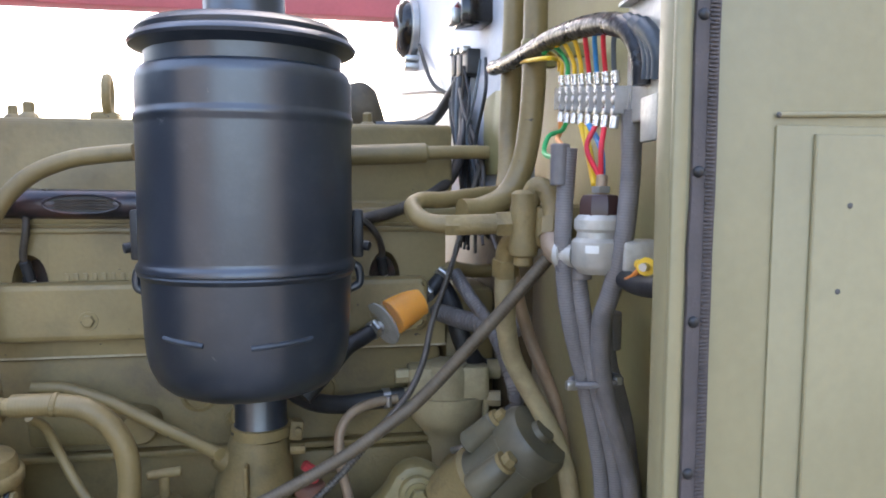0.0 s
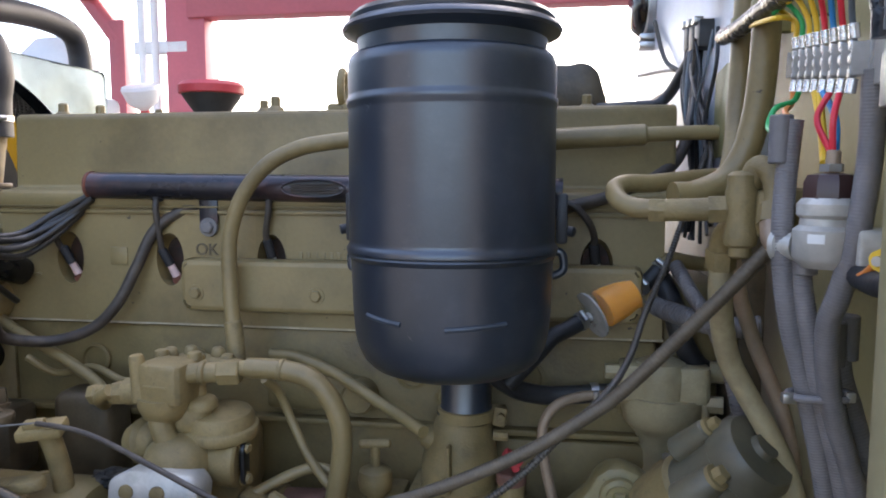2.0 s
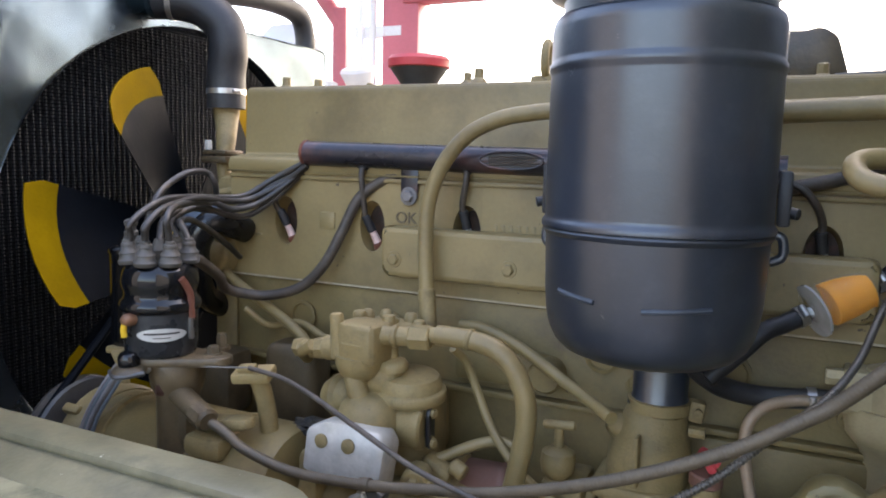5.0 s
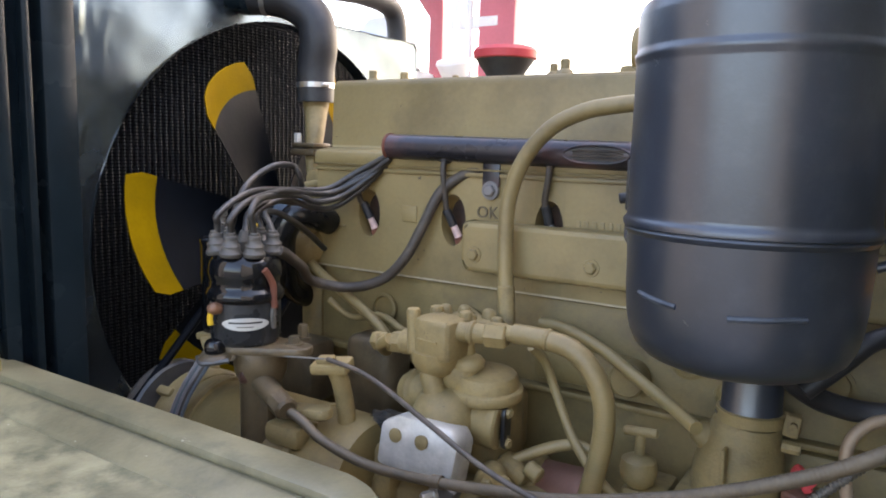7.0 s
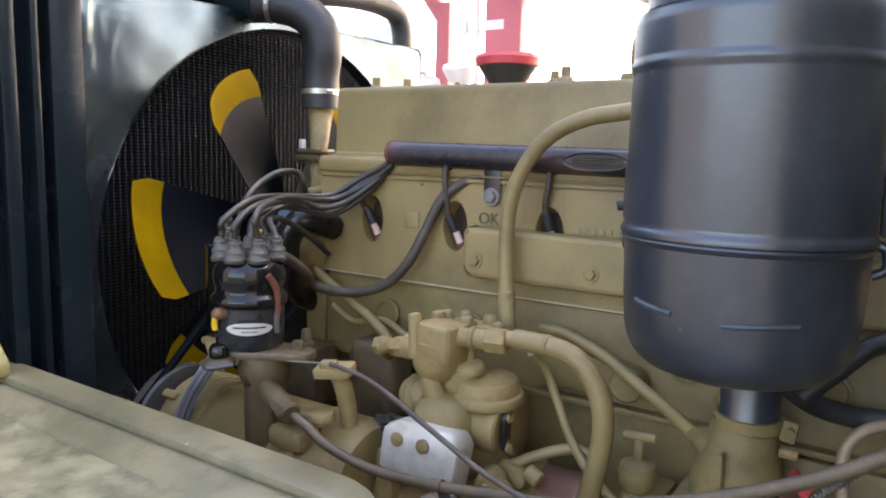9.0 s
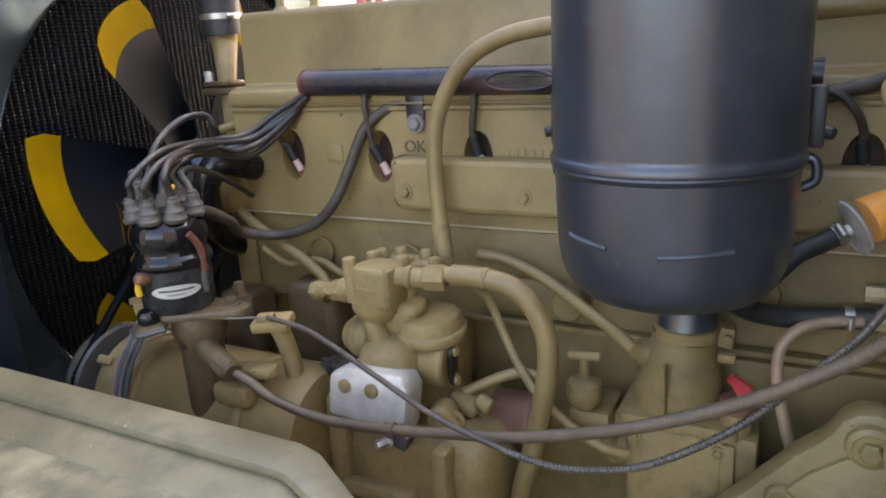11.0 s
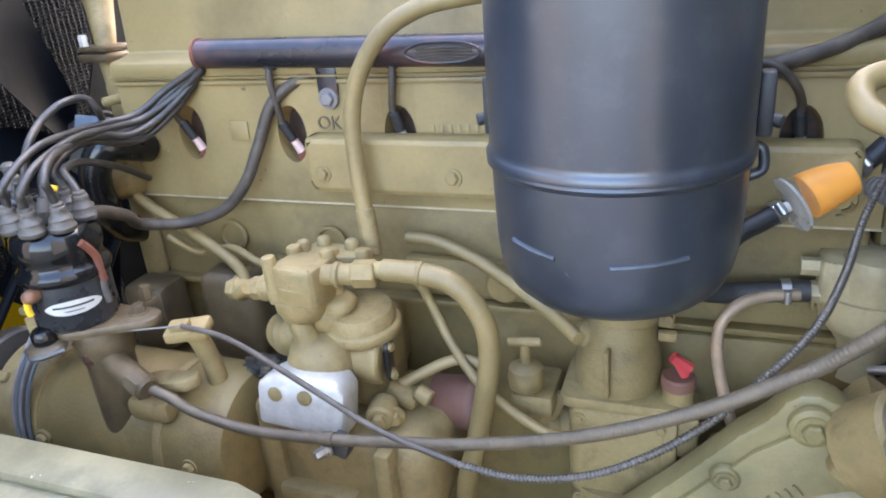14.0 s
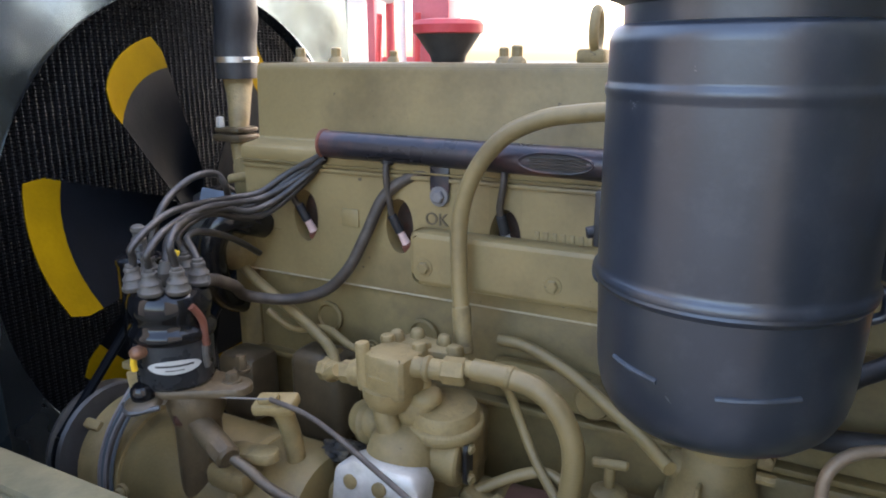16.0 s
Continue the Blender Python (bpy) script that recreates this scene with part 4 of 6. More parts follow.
coil = thing("ignition_coil", (-0.79, -0.165, 1.2), "black cylindrical ignition coil with a dusty terminal beside the distributor", "ignition coil")
part("can", lathe([(0.0, 0), (0.026, 0.0), (0.028, 0.004), (0.028, 0.128), (0.0295, 0.130), (0.0295, 0.135), (0.024, 0.139), (0, 0.141)], (-0.79, -0.165, 1.225), (0, 0, 1), 28), GLOSSBLACK, coil)
part("tower", lathe([(0.010, 0), (0.0115, 0.003), (0.009, 0.010), (0.0095, 0.016), (0.007, 0.018), (0.007, 0.024), (0.009, 0.026), (0.009, 0.031), (0.005, 0.034)], (-0.80, -0.155, 1.365), (0, 0, 1), 14), BOOTG, coil, "dusty coil tower")
part("stud", lathe([(0.006, 0), (0.006, 0.006), (0.0035, 0.007), (0.0035, 0.016)], (-0.775, -0.175, 1.364), (0, 0, 1), 8), DARKST, coil)
part("bracket", box((-0.76, -0.175, 1.222), (0.09, 0.05, 0.010), 0.003), OLIVE2, coil)

wtube = thing("wire_tube", (-0.42, 0.0, 1.46), "worn dark blue steel tube that carries the spark plug wires", "wire tube")
tb = bmesh.new()
L0, L1, RT = -0.614, 0.02, 0.0175
lathe([(RT, 0), (RT, L1 - L0), (RT - 0.0022, L1 - L0), (RT - 0.0022, 0), (RT, 0)], (L0, -0.004, 1.496), (1, 0, -0.012), 32, tb, close=False)
part("tube", tb, TUBEP, wtube)
part("end_bead", lathe([(RT, -0.001), (RT + 0.0015, 0), (RT + 0.0015, 0.003), (RT, 0.004)], (L0, -0.004, 1.496), (1, 0, 0), 32), RUST, wtube, "rusty tube mouth")
slot = [(-0.292 + 0.036 * math.cos(radians(a)) + (0.006 if math.cos(radians(a)) > 0 else -0.006), -0.0215, 1.4925 + 0.0105 * math.sin(radians(a))) for a in range(0, 361, 15)]
part("slot_rim", tube(slot, 0.0016, 8, 2), TUBEP, wtube, "raised rim of the oval slot")
part("slot_opening", prism([(p[0] + 0.29, p[2] - 1.4925) for p in slot[:-1]], (-0.29, -0.0206, 1.4925), (1, 0, 0), (0, 0, 1), 0.0006, 0), RUBBLACK, wtube, "dark oval slot")
for k in range(4):
    part("wire_in_slot", tube([(-0.322, -0.0205, 1.487 + k * 0.003), (-0.29, -0.0222, 1.488 + k * 0.0032), (-0.258, -0.0205, 1.4865 + k * 0.0034)], 0.0016, 6), DUSTRUB, wtube)
brk = part("bracket", prism([(-0.013, 0.02), (0.013, 0.02), (0.013, -0.012), (0.008, -0.03), (-0.008, -0.03), (-0.013, -0.012)], (-0.443, -0.0016, 1.461), (1, 0, 0), (0, 0, 1), 0.004, 0.0012), TUBEP, wtube)
part("bolt", bolt((-0.443, -0.0062, 1.441), (0, -1, 0), 0.0085, 0.007), CONDUIT, wtube, "worn grey bolt")
for px in (-0.515, -0.357, -0.21, -0.06):
    part("grommet", lathe([(0.009, 0), (0.008, 0.004), (0.005, 0.006)], (px, -0.006, 1.4805), (0, -0.2, -1), 12), RUBBER, wtube)

leads = "dusty grey rubber spark plug lead"
LEAD_LINES = [
    [(-0.688, -0.255, 1.406), (-0.691, -0.225, 1.423), (-0.694, -0.190, 1.433), (-0.700, -0.140, 1.433), (-0.701, -0.090, 1.431), (-0.687, -0.050, 1.433), (-0.662, -0.020, 1.456), (-0.610, -0.008, 1.484)],
    [(-0.656, -0.262, 1.405), (-0.660, -0.235, 1.422), (-0.671, -0.190, 1.430), (-0.675, -0.150, 1.433), (-0.686, -0.095, 1.427), (-0.678, -0.050, 1.428), (-0.644, -0.018, 1.452), (-0.608, -0.010, 1.479)],
    [(-0.640, -0.245, 1.413), (-0.653, -0.220, 1.426), (-0.674, -0.170, 1.428), (-0.682, -0.120, 1.425), (-0.677, -0.085, 1.415), (-0.668, -0.045, 1.422), (-0.640, -0.018, 1.449), (-0.613, -0.004, 1.476)],
    [(-0.668, -0.195, 1.406), (-0.683, -0.160, 1.404), (-0.706, -0.100, 1.383), (-0.723, -0.050, 1.359), (-0.734, -0.008, 1.334)],
    [(-0.690, -0.190, 1.403), (-0.695, -0.165, 1.414), (-0.692, -0.130, 1.420), (-0.688, -0.090, 1.407), (-0.680, -0.050, 1.405), (-0.654, -0.020, 1.431), (-0.618, 0.002, 1.472)],
    [(-0.700, -0.215, 1.411), (-0.702, -0.200, 1.435), (-0.709, -0.170, 1.453), (-0.705, -0.140, 1.466), (-0.702, -0.110, 1.465), (-0.698, -0.100, 1.450), (-0.708, -0.080, 1.429), (-0.693, -0.045, 1.425), (-0.656, -0.015, 1.453), (-0.617, 0.002, 1.480)],
]
for p, line in zip(TERMS, LEAD_LINES):
    single("ignition_lead", tube([p + V(0, 0, 0.028), p.lerp(V(*line[0]), 0.5) + V(0, 0, 0.014)] + [V(*q) for q in line], 0.0043, 10), LEADR, leads, "ignition lead", "ignition leads")
single("ignition_lead", tube([(DX, DY, 1.384), (DX - 0.012, DY + 0.02, 1.408), (-0.70, -0.15, 1.418), (-0.705, -0.09, 1.412), (-0.69, -0.05, 1.418), (-0.652, -0.018, 1.446), (-0.61, -0.006, 1.478)], 0.0043, 10), LEADR, "dusty dark coil lead from the distributor cap", "ignition lead", "ignition leads")
single("battery_cable", tube([(DX + 0.036, DY + 0.02, 1.362), (-0.655, -0.17, 1.350), (-0.675, -0.12, 1.325), (-0.690, -0.085, 1.300), (-0.655, -0.045, 1.288), (-0.605, -0.03, 1.303), (-0.567, -0.026, 1.338), (-0.543, -0.018, 1.385), (-0.52, -0.008, 1.435), (-0.485, 0.002, 1.462), (-0.45, 0.006, 1.472)], 0.0075, 12), DUSTRUB, "thick grey cable looping from distributor to wire tube", "cable")
for px, k in ((-0.515, 1), (-0.357, 2), (-0.60, 0), (0.02, 5)):
    e = BOOT[k]
    if k == 0:
        pts = [V(-0.667, -0.022, 1.452), V(-0.664, -0.018, 1.437), e + V(-0.004, -0.004, 0.006), e]
    elif k == 5:
        pts = [V(-0.01, -0.02, 1.478), V(0.03, -0.028, 1.474), V(0.050, -0.024, 1.455), e + V(0, -0.004, 0.012), e]
    else:
        pts = [V(px, -0.008, 1.482), V(px + 0.001, -0.013, 1.462), e + V(0, -0.004, 0.012), e]
    single("plug_lead", tube(pts, 0.0042, 10), DUSTRUB, "short grey lead from wire tube to spark plug", "ignition lead", "ignition leads")

# ---- generator below the distributor ----
gen = thing("generator", (-0.70, -0.165, 1.0), "dusty olive generator with ribbed end bracket", "generator")
# housing in the darker block olive: the fender's shade is put into its colour
part("housing", lathe([(0.078, 0), (0.082, 0.004), (0.082, 0.05), (0.0800, 0.054), (0.0800, 0.075), (0.0825, 0.079), (0.0825, 0.215), (0.0805, 0.219), (0.0805, 0.236), (0.083, 0.240), (0.083, 0.312), (0.078, 0.325), (0.05, 0.335)], (-0.835, -0.165, 1.07), (1, 0, 0), 48), BLOCKP, gen)
for bx in (-0.79, -0.60):
    part("band_strap", lathe([(0.0825, 0), (0.0845, 0.001), (0.0845, 0.012), (0.0825, 0.013)], (bx, -0.165, 1.07), (1, 0, 0), 48), OLIVE2, gen)
part("end_bracket", lathe([(0.06, 0), (0.085, 0.008), (0.088, 0.02), (0.088, 0.045), (0.084, 0.05)], (-0.86, -0.165, 1.07), (1, 0, 0), 40), OLIVE2, gen)
for a in (20, 75, 130, 200, 260, 320):
    part("vent_rib", box((-0.845, -0.165 + 0.087 * math.cos(radians(a)), 1.07 + 0.087 * math.sin(radians(a))), (0.03, 0.014, 0.014), 0.004, (a, 0, 0)), OLIVE2, gen)
part("pulley", lathe([(0.03, 0), (0.088, 0.002), (0.090, 0.008), (0.072, 0.016), (0.090, 0.025), (0.088, 0.031), (0.03, 0.034)], (-0.915, -0.165, 1.07), (1, 0, 0), 40), DARKST, gen)
part("accessory_case", box((-0.40, -0.11, 1.04), (0.24, 0.15, 0.12), 0.03, segs=3), OLIVE2, gen)
part("case_flange", box((-0.475, -0.165, 1.06), (0.03, 0.06, 0.16), 0.01), OLIVE2, gen)
part("case_rib", box((-0.33, -0.19, 1.04), (0.02, 0.03, 0.12), 0.006), OLIVE2, gen)
part("case_rib", box((-0.42, -0.188, 1.02), (0.10, 0.03, 0.02), 0.006), OLIVE2, gen)
part("rear_bracket", box((-0.600, -0.04, 1.16), (0.085, 0.06, 0.13), 0.016, segs=3), OILYSHADE, gen)
part("rear_bracket", box((-0.735, -0.045, 1.15), (0.07, 0.06, 0.10), 0.014), OILYSHADE, gen)
part("cradle", box((-0.66, -0.075, 1.05), (0.26, 0.14, 0.06), 0.012), OLIVE2, gen)
part("strap_boss", box((-0.60, -0.215, 1.135), (0.06, 0.05, 0.03), 0.01), OLIVE2, gen)
for bx in (-0.77, -0.55):
    part("bolt", bolt((bx, -0.247, 1.075), (0, -1, 0), 0.007, 0.007), OLIVE2, gen)
# belt in the near-black blade paint: darkness around it is put into its colour
single("fan_belt", tube([(-0.898, -0.165 + 0.082 * math.cos(radians(a)), 1.07 + 0.082 * math.sin(radians(a))) for a in range(150, 331, 20)] + [(-0.898, 0.06, 1.20), (-0.898, 0.155, 1.30), (-0.898, 0.13, 1.38), (-0.898, 0.05, 1.385), (-0.898, -0.10, 1.24), (-0.898, -0.165 + 0.082 * math.cos(radians(150)), 1.07 + 0.082 * math.sin(radians(150)))], 0.007, 8), FANBLK, "black rubber fan belt round the generator pulley", "belt")
for k in range(5):
    o = 0.0055 * k
    single("loom_wire", tube([(-0.762 + o * 0.5, -0.185 - o * 0.3, 1.235), (-0.775 + o, -0.215, 1.20), (-0.800 + o, -0.238, 1.14), (-0.805 + o, -0.252, 1.08), (-0.795 + o, -0.254, 1.0)], 0.0024, 8), (CONDUIT, W_GRY, CONDUIT, DUSTRUB, W_GRY)[k], "thin grey wire hanging beside the generator", "wire", "generator wires")

tach = thing("tachometer_drive", (-0.66, -0.25, 1.2), "olive tachometer drive with brown knob and cable nut", "drive unit")
part("body", rod((-0.655, -0.225, 1.200), (-0.575, -0.250, 1.178), 0.014, 20, 0.003), OILYSHADE, tach)
part("knob", lathe([(0.010, 0), (0.013, 0.004), (0.014, 0.014), (0.010, 0.018), (0, 0.019)], (-0.650, -0.232, 1.202), (-0.8, -0.5, 0.25), 16), BROWNPL, tach, "rusty brown knob")
part("nut", rod((-0.598, -0.244, 1.184), (-0.578, -0.250, 1.179), 0.0145, 8), OILYSHADE, tach)
part("leg", box((-0.64, -0.22, 1.165), (0.03, 0.03, 0.07), 0.008), OILYSHADE, tach)
part("mount_ear", prism(arc(0.0, 0, 0.016, 90, 270, 6) + arc(0.05, 0, 0.014, -90, 90, 6), (-0.60, -0.215, 1.155), (1, 0, 0.15), (0, 1, 0), 0.014, 0.004), OLIVE2, tach)

armt = thing("cable_stop_bracket", (-0.545, -0.19, 1.12), "cast olive bracket that holds the throttle cable", "bracket")
part("post", tube([(-0.540, -0.178, 1.10), (-0.542, -0.180, 1.16), (-0.546, -0.186, 1.200), (-0.551, -0.192, 1.222)], 0.0115, 12), OLIVE2, armt)
part("head", box((-0.552, -0.196, 1.225), (0.05, 0.030, 0.014), 0.004, (12, -6, 15)), OLIVE2, armt)
part("grip", box((-0.556, -0.203, 1.2335), (0.022, 0.014, 0.008), 0.002, (12, -6, 15)), OLIVE2, armt)

clump = bmesh.new()
bmesh.ops.create_icosphere(clump, subdivisions=4, radius=1.0)
for v in clump.verts:
    r = 1 + 0.45 * noise.noise(v.co * 2.1) + 0.25 * noise.noise(v.co * 6.3)
    v.co = V(-0.508 + v.co.x * r * 0.026, -0.135 + v.co.y * r * 0.020, 1.147 + v.co.z * r * 0.009)
single("grease_clump", clump, SOOT, "clump of dark greasy dirt behind the cable bracket", "dirt")
single("throttle_cable", tube([(-0.550, -0.207, 1.236), (-0.50, -0.21, 1.232), (-0.452, -0.22, 1.223), (-0.377, -0.24, 1.204), (-0.296, -0.26, 1.183), (-0.215, -0.27, 1.168)], 0.0031, 10), DUSTRUB, "thin grey throttle cable hanging in front of the engine", "cable")
part("inner_wire", tube([(-0.668, -0.252, 1.232), (-0.61, -0.228, 1.234), (-0.548, -0.206, 1.236)], 0.0013, 8), ARMOUR, bpy.data.objects["throttle_cable"], "bare steel inner wire")
part("cable_nipple", lathe([(0.003, 0), (0.0070, 0.003), (0.0070, 0.010), (0.004, 0.013)], (-0.676, -0.256, 1.230), (1, 0.3, 0.05), 12), LABEL, bpy.data.objects["throttle_cable"], "pale cable end nipple")
single("armoured_cable", tube([(-0.217, -0.27, 1.168), (-0.162, -0.272, 1.165), (-0.101, -0.272, 1.180), (-0.055, -0.27, 1.206), (-0.012, -0.262, 1.238), (0.028, -0.245, 1.276), (0.066, -0.20, 1.300), (0.092, -0.14, 1.322), (0.112, -0.08, 1.355), (0.143, -0.04, 1.418), (0.170, -0.012, 1.490), (0.195, 0.02, 1.55), (0.214, 0.045, 1.60)], 0.0034, 10, 8, 0.0008, 0.0036), ARMOUR, "armoured steel throttle cable with wound sheath", "cable")
single("tachometer_cable", tube([(-0.590, -0.246, 1.181), (-0.556, -0.243, 1.166), (-0.526, -0.24, 1.148), (-0.46, -0.236, 1.134), (-0.368, -0.236, 1.140), (-0.29, -0.238, 1.153), (-0.217, -0.243, 1.168), (-0.106, -0.262, 1.212), (-0.014, -0.268, 1.258), (0.044, -0.272, 1.298), (0.075, -0.276, 1.325), (0.133, -0.292, 1.393), (0.172, -0.305, 1.442), (0.182, -0.31, 1.455)], 0.0060, 12, 8, 0.00025, 0.0036), BROWNCON, "brown-grey sheathed drive cable slung along the engine", "cable")
pc = thing("cable_clip", (-0.365, -0.225, 1.12), "small steel clip that holds the drive cable", "clip")
part("band", lathe([(0.0064, -0.006), (0.0076, -0.006), (0.0076, 0.006), (0.0064, 0.006)], (-0.368, -0.236, 1.1405), (1, 0, 0.12), 20), BROWNCON, pc)
part("tab", box((-0.362, -0.222, 1.124), (0.022, 0.020, 0.020), 0.003, (0, 20, 0)), DARKST, pc)
part("bolt", bolt((-0.376, -0.232, 1.122), (-0.5, -1, 0), 0.0055, 0.014), STEEL, pc, "bright steel bolt")

# ---- fuel pump group ----
fp = thing("fuel_pump", (-0.42, -0.14, 1.1), "dusty olive cast fuel and vacuum pump with screwed covers", "fuel pump")
part("upper_body", prism([(-0.030, -0.022), (-0.012, -0.027), (0.026, -0.027), (0.030, -0.022), (0.030, 0.024), (-0.026, 0.024)], (-0.425, -0.145, 1.249), (1, -0.12, 0), (0.12, 1, 0), 0.048, 0.006), OLIVE2, fp)
part("body_waist", lathe([(0.016, 0), (0.024, 0.006), (0.030, 0.018), (0.031, 0.030)], (-0.430, -0.148, 1.226), (0.02, 0, 1), 24), OLIVE2, fp)
for bx, by, h in ((-0.456, -0.160, 0.008), (-0.446, -0.124, 0.006), (-0.402, -0.128, 0.006)):
    part("cover_screw", lathe([(0.0095, -0.045), (0.0085, -0.004), (0.0085, h - 0.003), (0.0075, h), (0.005, h + 0.001)], (bx, by, 1.297), (-0.08, 0, 1), 12), OLIVE2, fp)
part("cast_rib", box((-0.428, -0.1715, 1.272), (0.030, 0.004, 0.003), 0.001, (0, 0, -7)), OLIVE2, fp)
part("neck", tube([(-0.432, -0.158, 1.240), (-0.428, -0.160, 1.222), (-0.421, -0.160, 1.204)], 0.0135, 16), OLIVE2, fp)
part("top_block", prism([(-0.040, -0.018), (0.010, -0.022), (0.040, -0.012), (0.042, 0.018), (-0.036, 0.020)], (-0.412, -0.095, 1.268), (1, -0.1, 0), (0.1, 1, 0), 0.022, 0.006), OLIVE2, fp)
for bx, by, h in ((-0.446, -0.104, 0.018), (-0.430, -0.085, 0.016), (-0.408, -0.108, 0.012), (-0.392, -0.090, 0.017), (-0.374, -0.102, 0.012)):
    part("cover_screw", lathe([(0.0095, 0), (0.0085, h * 0.6), (0.0070, h * 0.9), (0.0045, h)], (bx, by, 1.284), (0, 0, 1), 10), OLIVE2, fp)
part("chamber", lathe([(0.030, -0.040), (0.034, -0.020), (0.036, -0.004), (0.0435, -0.002), (0.045, 0.000), (0.045, 0.009), (0.0435, 0.011), (0.040, 0.012), (0.039, 0.022), (0.036, 0.027), (0.024, 0.030), (0.012, 0.031), (0, 0.031)], (-0.378, -0.116, 1.204), (0.03, -0.06, 1), 40), OLIVE2, fp)
part("chamber_plug", lathe([(0.019, 0), (0.019, 0.006), (0.0165, 0.010), (0.013, 0.012), (0, 0.012)], (-0.392, -0.134, 1.240), (0, -0.1, 1), 20), OLIVE2, fp)
part("chamber_arm", box((-0.406, -0.128, 1.228), (0.050, 0.050, 0.044), 0.016, (0, 0, 15), segs=3), OLIVE2, fp)
part("side_lobe", lathe([(0.0, -0.030), (0.014, -0.028), (0.022, -0.020), (0.023, -0.006), (0.0285, -0.004), (0.029, 0.004), (0.027, 0.006), (0.023, 0.008), (0.020, 0.019), (0.012, 0.025), (0, 0.026)], (-0.470, -0.122, 1.190), (0.9, -0.3, 0.2), 24), OLIVE2, fp)
part("outlet", rod((-0.405, -0.150, 1.284), (-0.350, -0.141, 1.285), 0.0115, 20, 0.003), OLIVE2, fp)
part("outlet_nut", rod((-0.366, -0.143, 1.2848), (-0.340, -0.139, 1.2855), 0.0150, 6, 0.002), OLIVE2, fp)
part("outlet_collar", rod((-0.386, -0.147, 1.2842), (-0.378, -0.146, 1.2843), 0.0140, 16, 0.002), OLIVE2, fp)
for x0, x1, r, seg in ((-0.452, -0.486, 0.016, 16), (-0.482, -0.502, 0.0135, 6), (-0.502, -0.522, 0.0105, 12), (-0.520, -0.532, 0.0125, 6)):
    part("inlet_nut", rod((x0, -0.138, 1.2585 + (x0 + 0.45) * 0.12), (x1, -0.136, 1.2585 + (x1 + 0.45) * 0.12), r, seg, 0.002), OLIVE2, fp)
part("side_nipple", tube([(-0.47, -0.135, 1.246), (-0.505, -0.128, 1.241), (-0.535, -0.116, 1.236), (-0.556, -0.098, 1.231), (-0.572, -0.070, 1.226), (-0.580, -0.035, 1.222)], 0.0060, 10), OLIVE2, fp)
part("lower_body", box((-0.408, -0.085, 1.152), (0.112, 0.085, 0.125), 0.026, segs=3), OLIVE2, fp)
part("cylinder", lathe([(0.020, 0), (0.027, 0.004), (0.0285, 0.010), (0.0285, 0.078), (0.0300, 0.080), (0.0300, 0.090), (0.027, 0.093)], (-0.440, -0.140, 1.177), (1, 0.12, -0.02), 28), OLIVE2, fp)
part("cylinder_cap", prism(arc(0, 0.016, 0.011, 0, 180, 7) + arc(0, -0.016, 0.011, 180, 360, 7), (-0.3455, -0.129, 1.174), (-0.12, 1, 0), (0, 0, 1), 0.005, 0.001), RUBBLACK, fp, "dark slotted cylinder end plate")
for dz in (0.018, -0.019):
    part("cap_bolt", bolt((-0.3415, -0.130, 1.174 + dz), (1, -0.3, 0), 0.0058, 0.007), OLIVE2, fp)
part("foot", box((-0.42, -0.05, 1.14), (0.10, 0.10, 0.09), 0.015), OLIVE2, fp)
part("drain_boss", rod((-0.375, -0.13, 1.06), (-0.375, -0.13, 1.10), 0.03, 24, 0.005), OLIVE2, fp)
part("case_plug", rod((-0.352, -0.135, 1.118), (-0.346, -0.165, 1.116), 0.0165, 20, 0.003), OLIVE2, fp)
part("case_plug", rod((-0.346, -0.163, 1.116), (-0.344, -0.172, 1.1155), 0.0085, 6, 0.001), OLIVE2, fp)
for bx, bz in ((-0.334, 1.112), (-0.340, 1.085)):
    part("nut", bolt((bx, -0.150, bz), (0.3, -1, 0), 0.008, 0.010), OLIVE2, fp)

wbx = thing("bare_cover", (-0.41, -0.19, 1.12), "bare aluminium cover with two olive screws", "cover")
part("shell", prism([(-0.062, -0.040), (0.040, -0.050), (0.045, 0.004), (0.036, 0.018), (0.006, 0.023), (-0.036, 0.023), (-0.060, 0.010)], (-0.408, -0.165, 1.162), (1, 0.04, 0), (0, 0.12, 1), 0.044, 0.007), ALU, wbx)
part("dusty_hump", lathe([(0.0, 0.036), (0.020, 0.033), (0.034, 0.022), (0.040, 0.006), (0.041, -0.02)], (-0.412, -0.154, 1.178), (0, -0.1, 1), 28), OLIVE2, wbx, "dusty olive upper shell")
for bx in (-0.443, -0.407):
    part("screw", lathe([(0.0085, 0), (0.0085, 0.003), (0.006, 0.004), (0, 0.004)], (bx, -0.2085, 1.166), (0, -1, 0.1), 14), OLIVE2, wbx)

rcy = thing("red_canister", (-0.29, -0.11, 1.0), "dusty red-brown filter canister in a clamp", "filter")
part("can", lathe([(0.0, 0), (0.030, 0), (0.0325, 0.003), (0.033, 0.050), (0.0345, 0.052), (0.0345, 0.058), (0.032, 0.064), (0.022, 0.072), (0, 0.074)], (-0.322, -0.075, 1.087), (1, 0.05, 0), 32), REDCYL, rcy)
part("clamp_ring", lathe([(0.033, -0.004), (0.036, -0.002), (0.0365, 0.010), (0.034, 0.013)], (-0.328, -0.075, 1.087), (1, 0.05, 0), 32), OLIVE2, rcy)
part("bracket", box((-0.348, -0.085, 1.090), (0.040, 0.060, 0.060), 0.016, segs=3), OLIVE2, rcy)
part("bracket_lug", box((-0.338, -0.112, 1.118), (0.042, 0.030, 0.022), 0.008, (0, 25, 0)), OLIVE2, rcy)
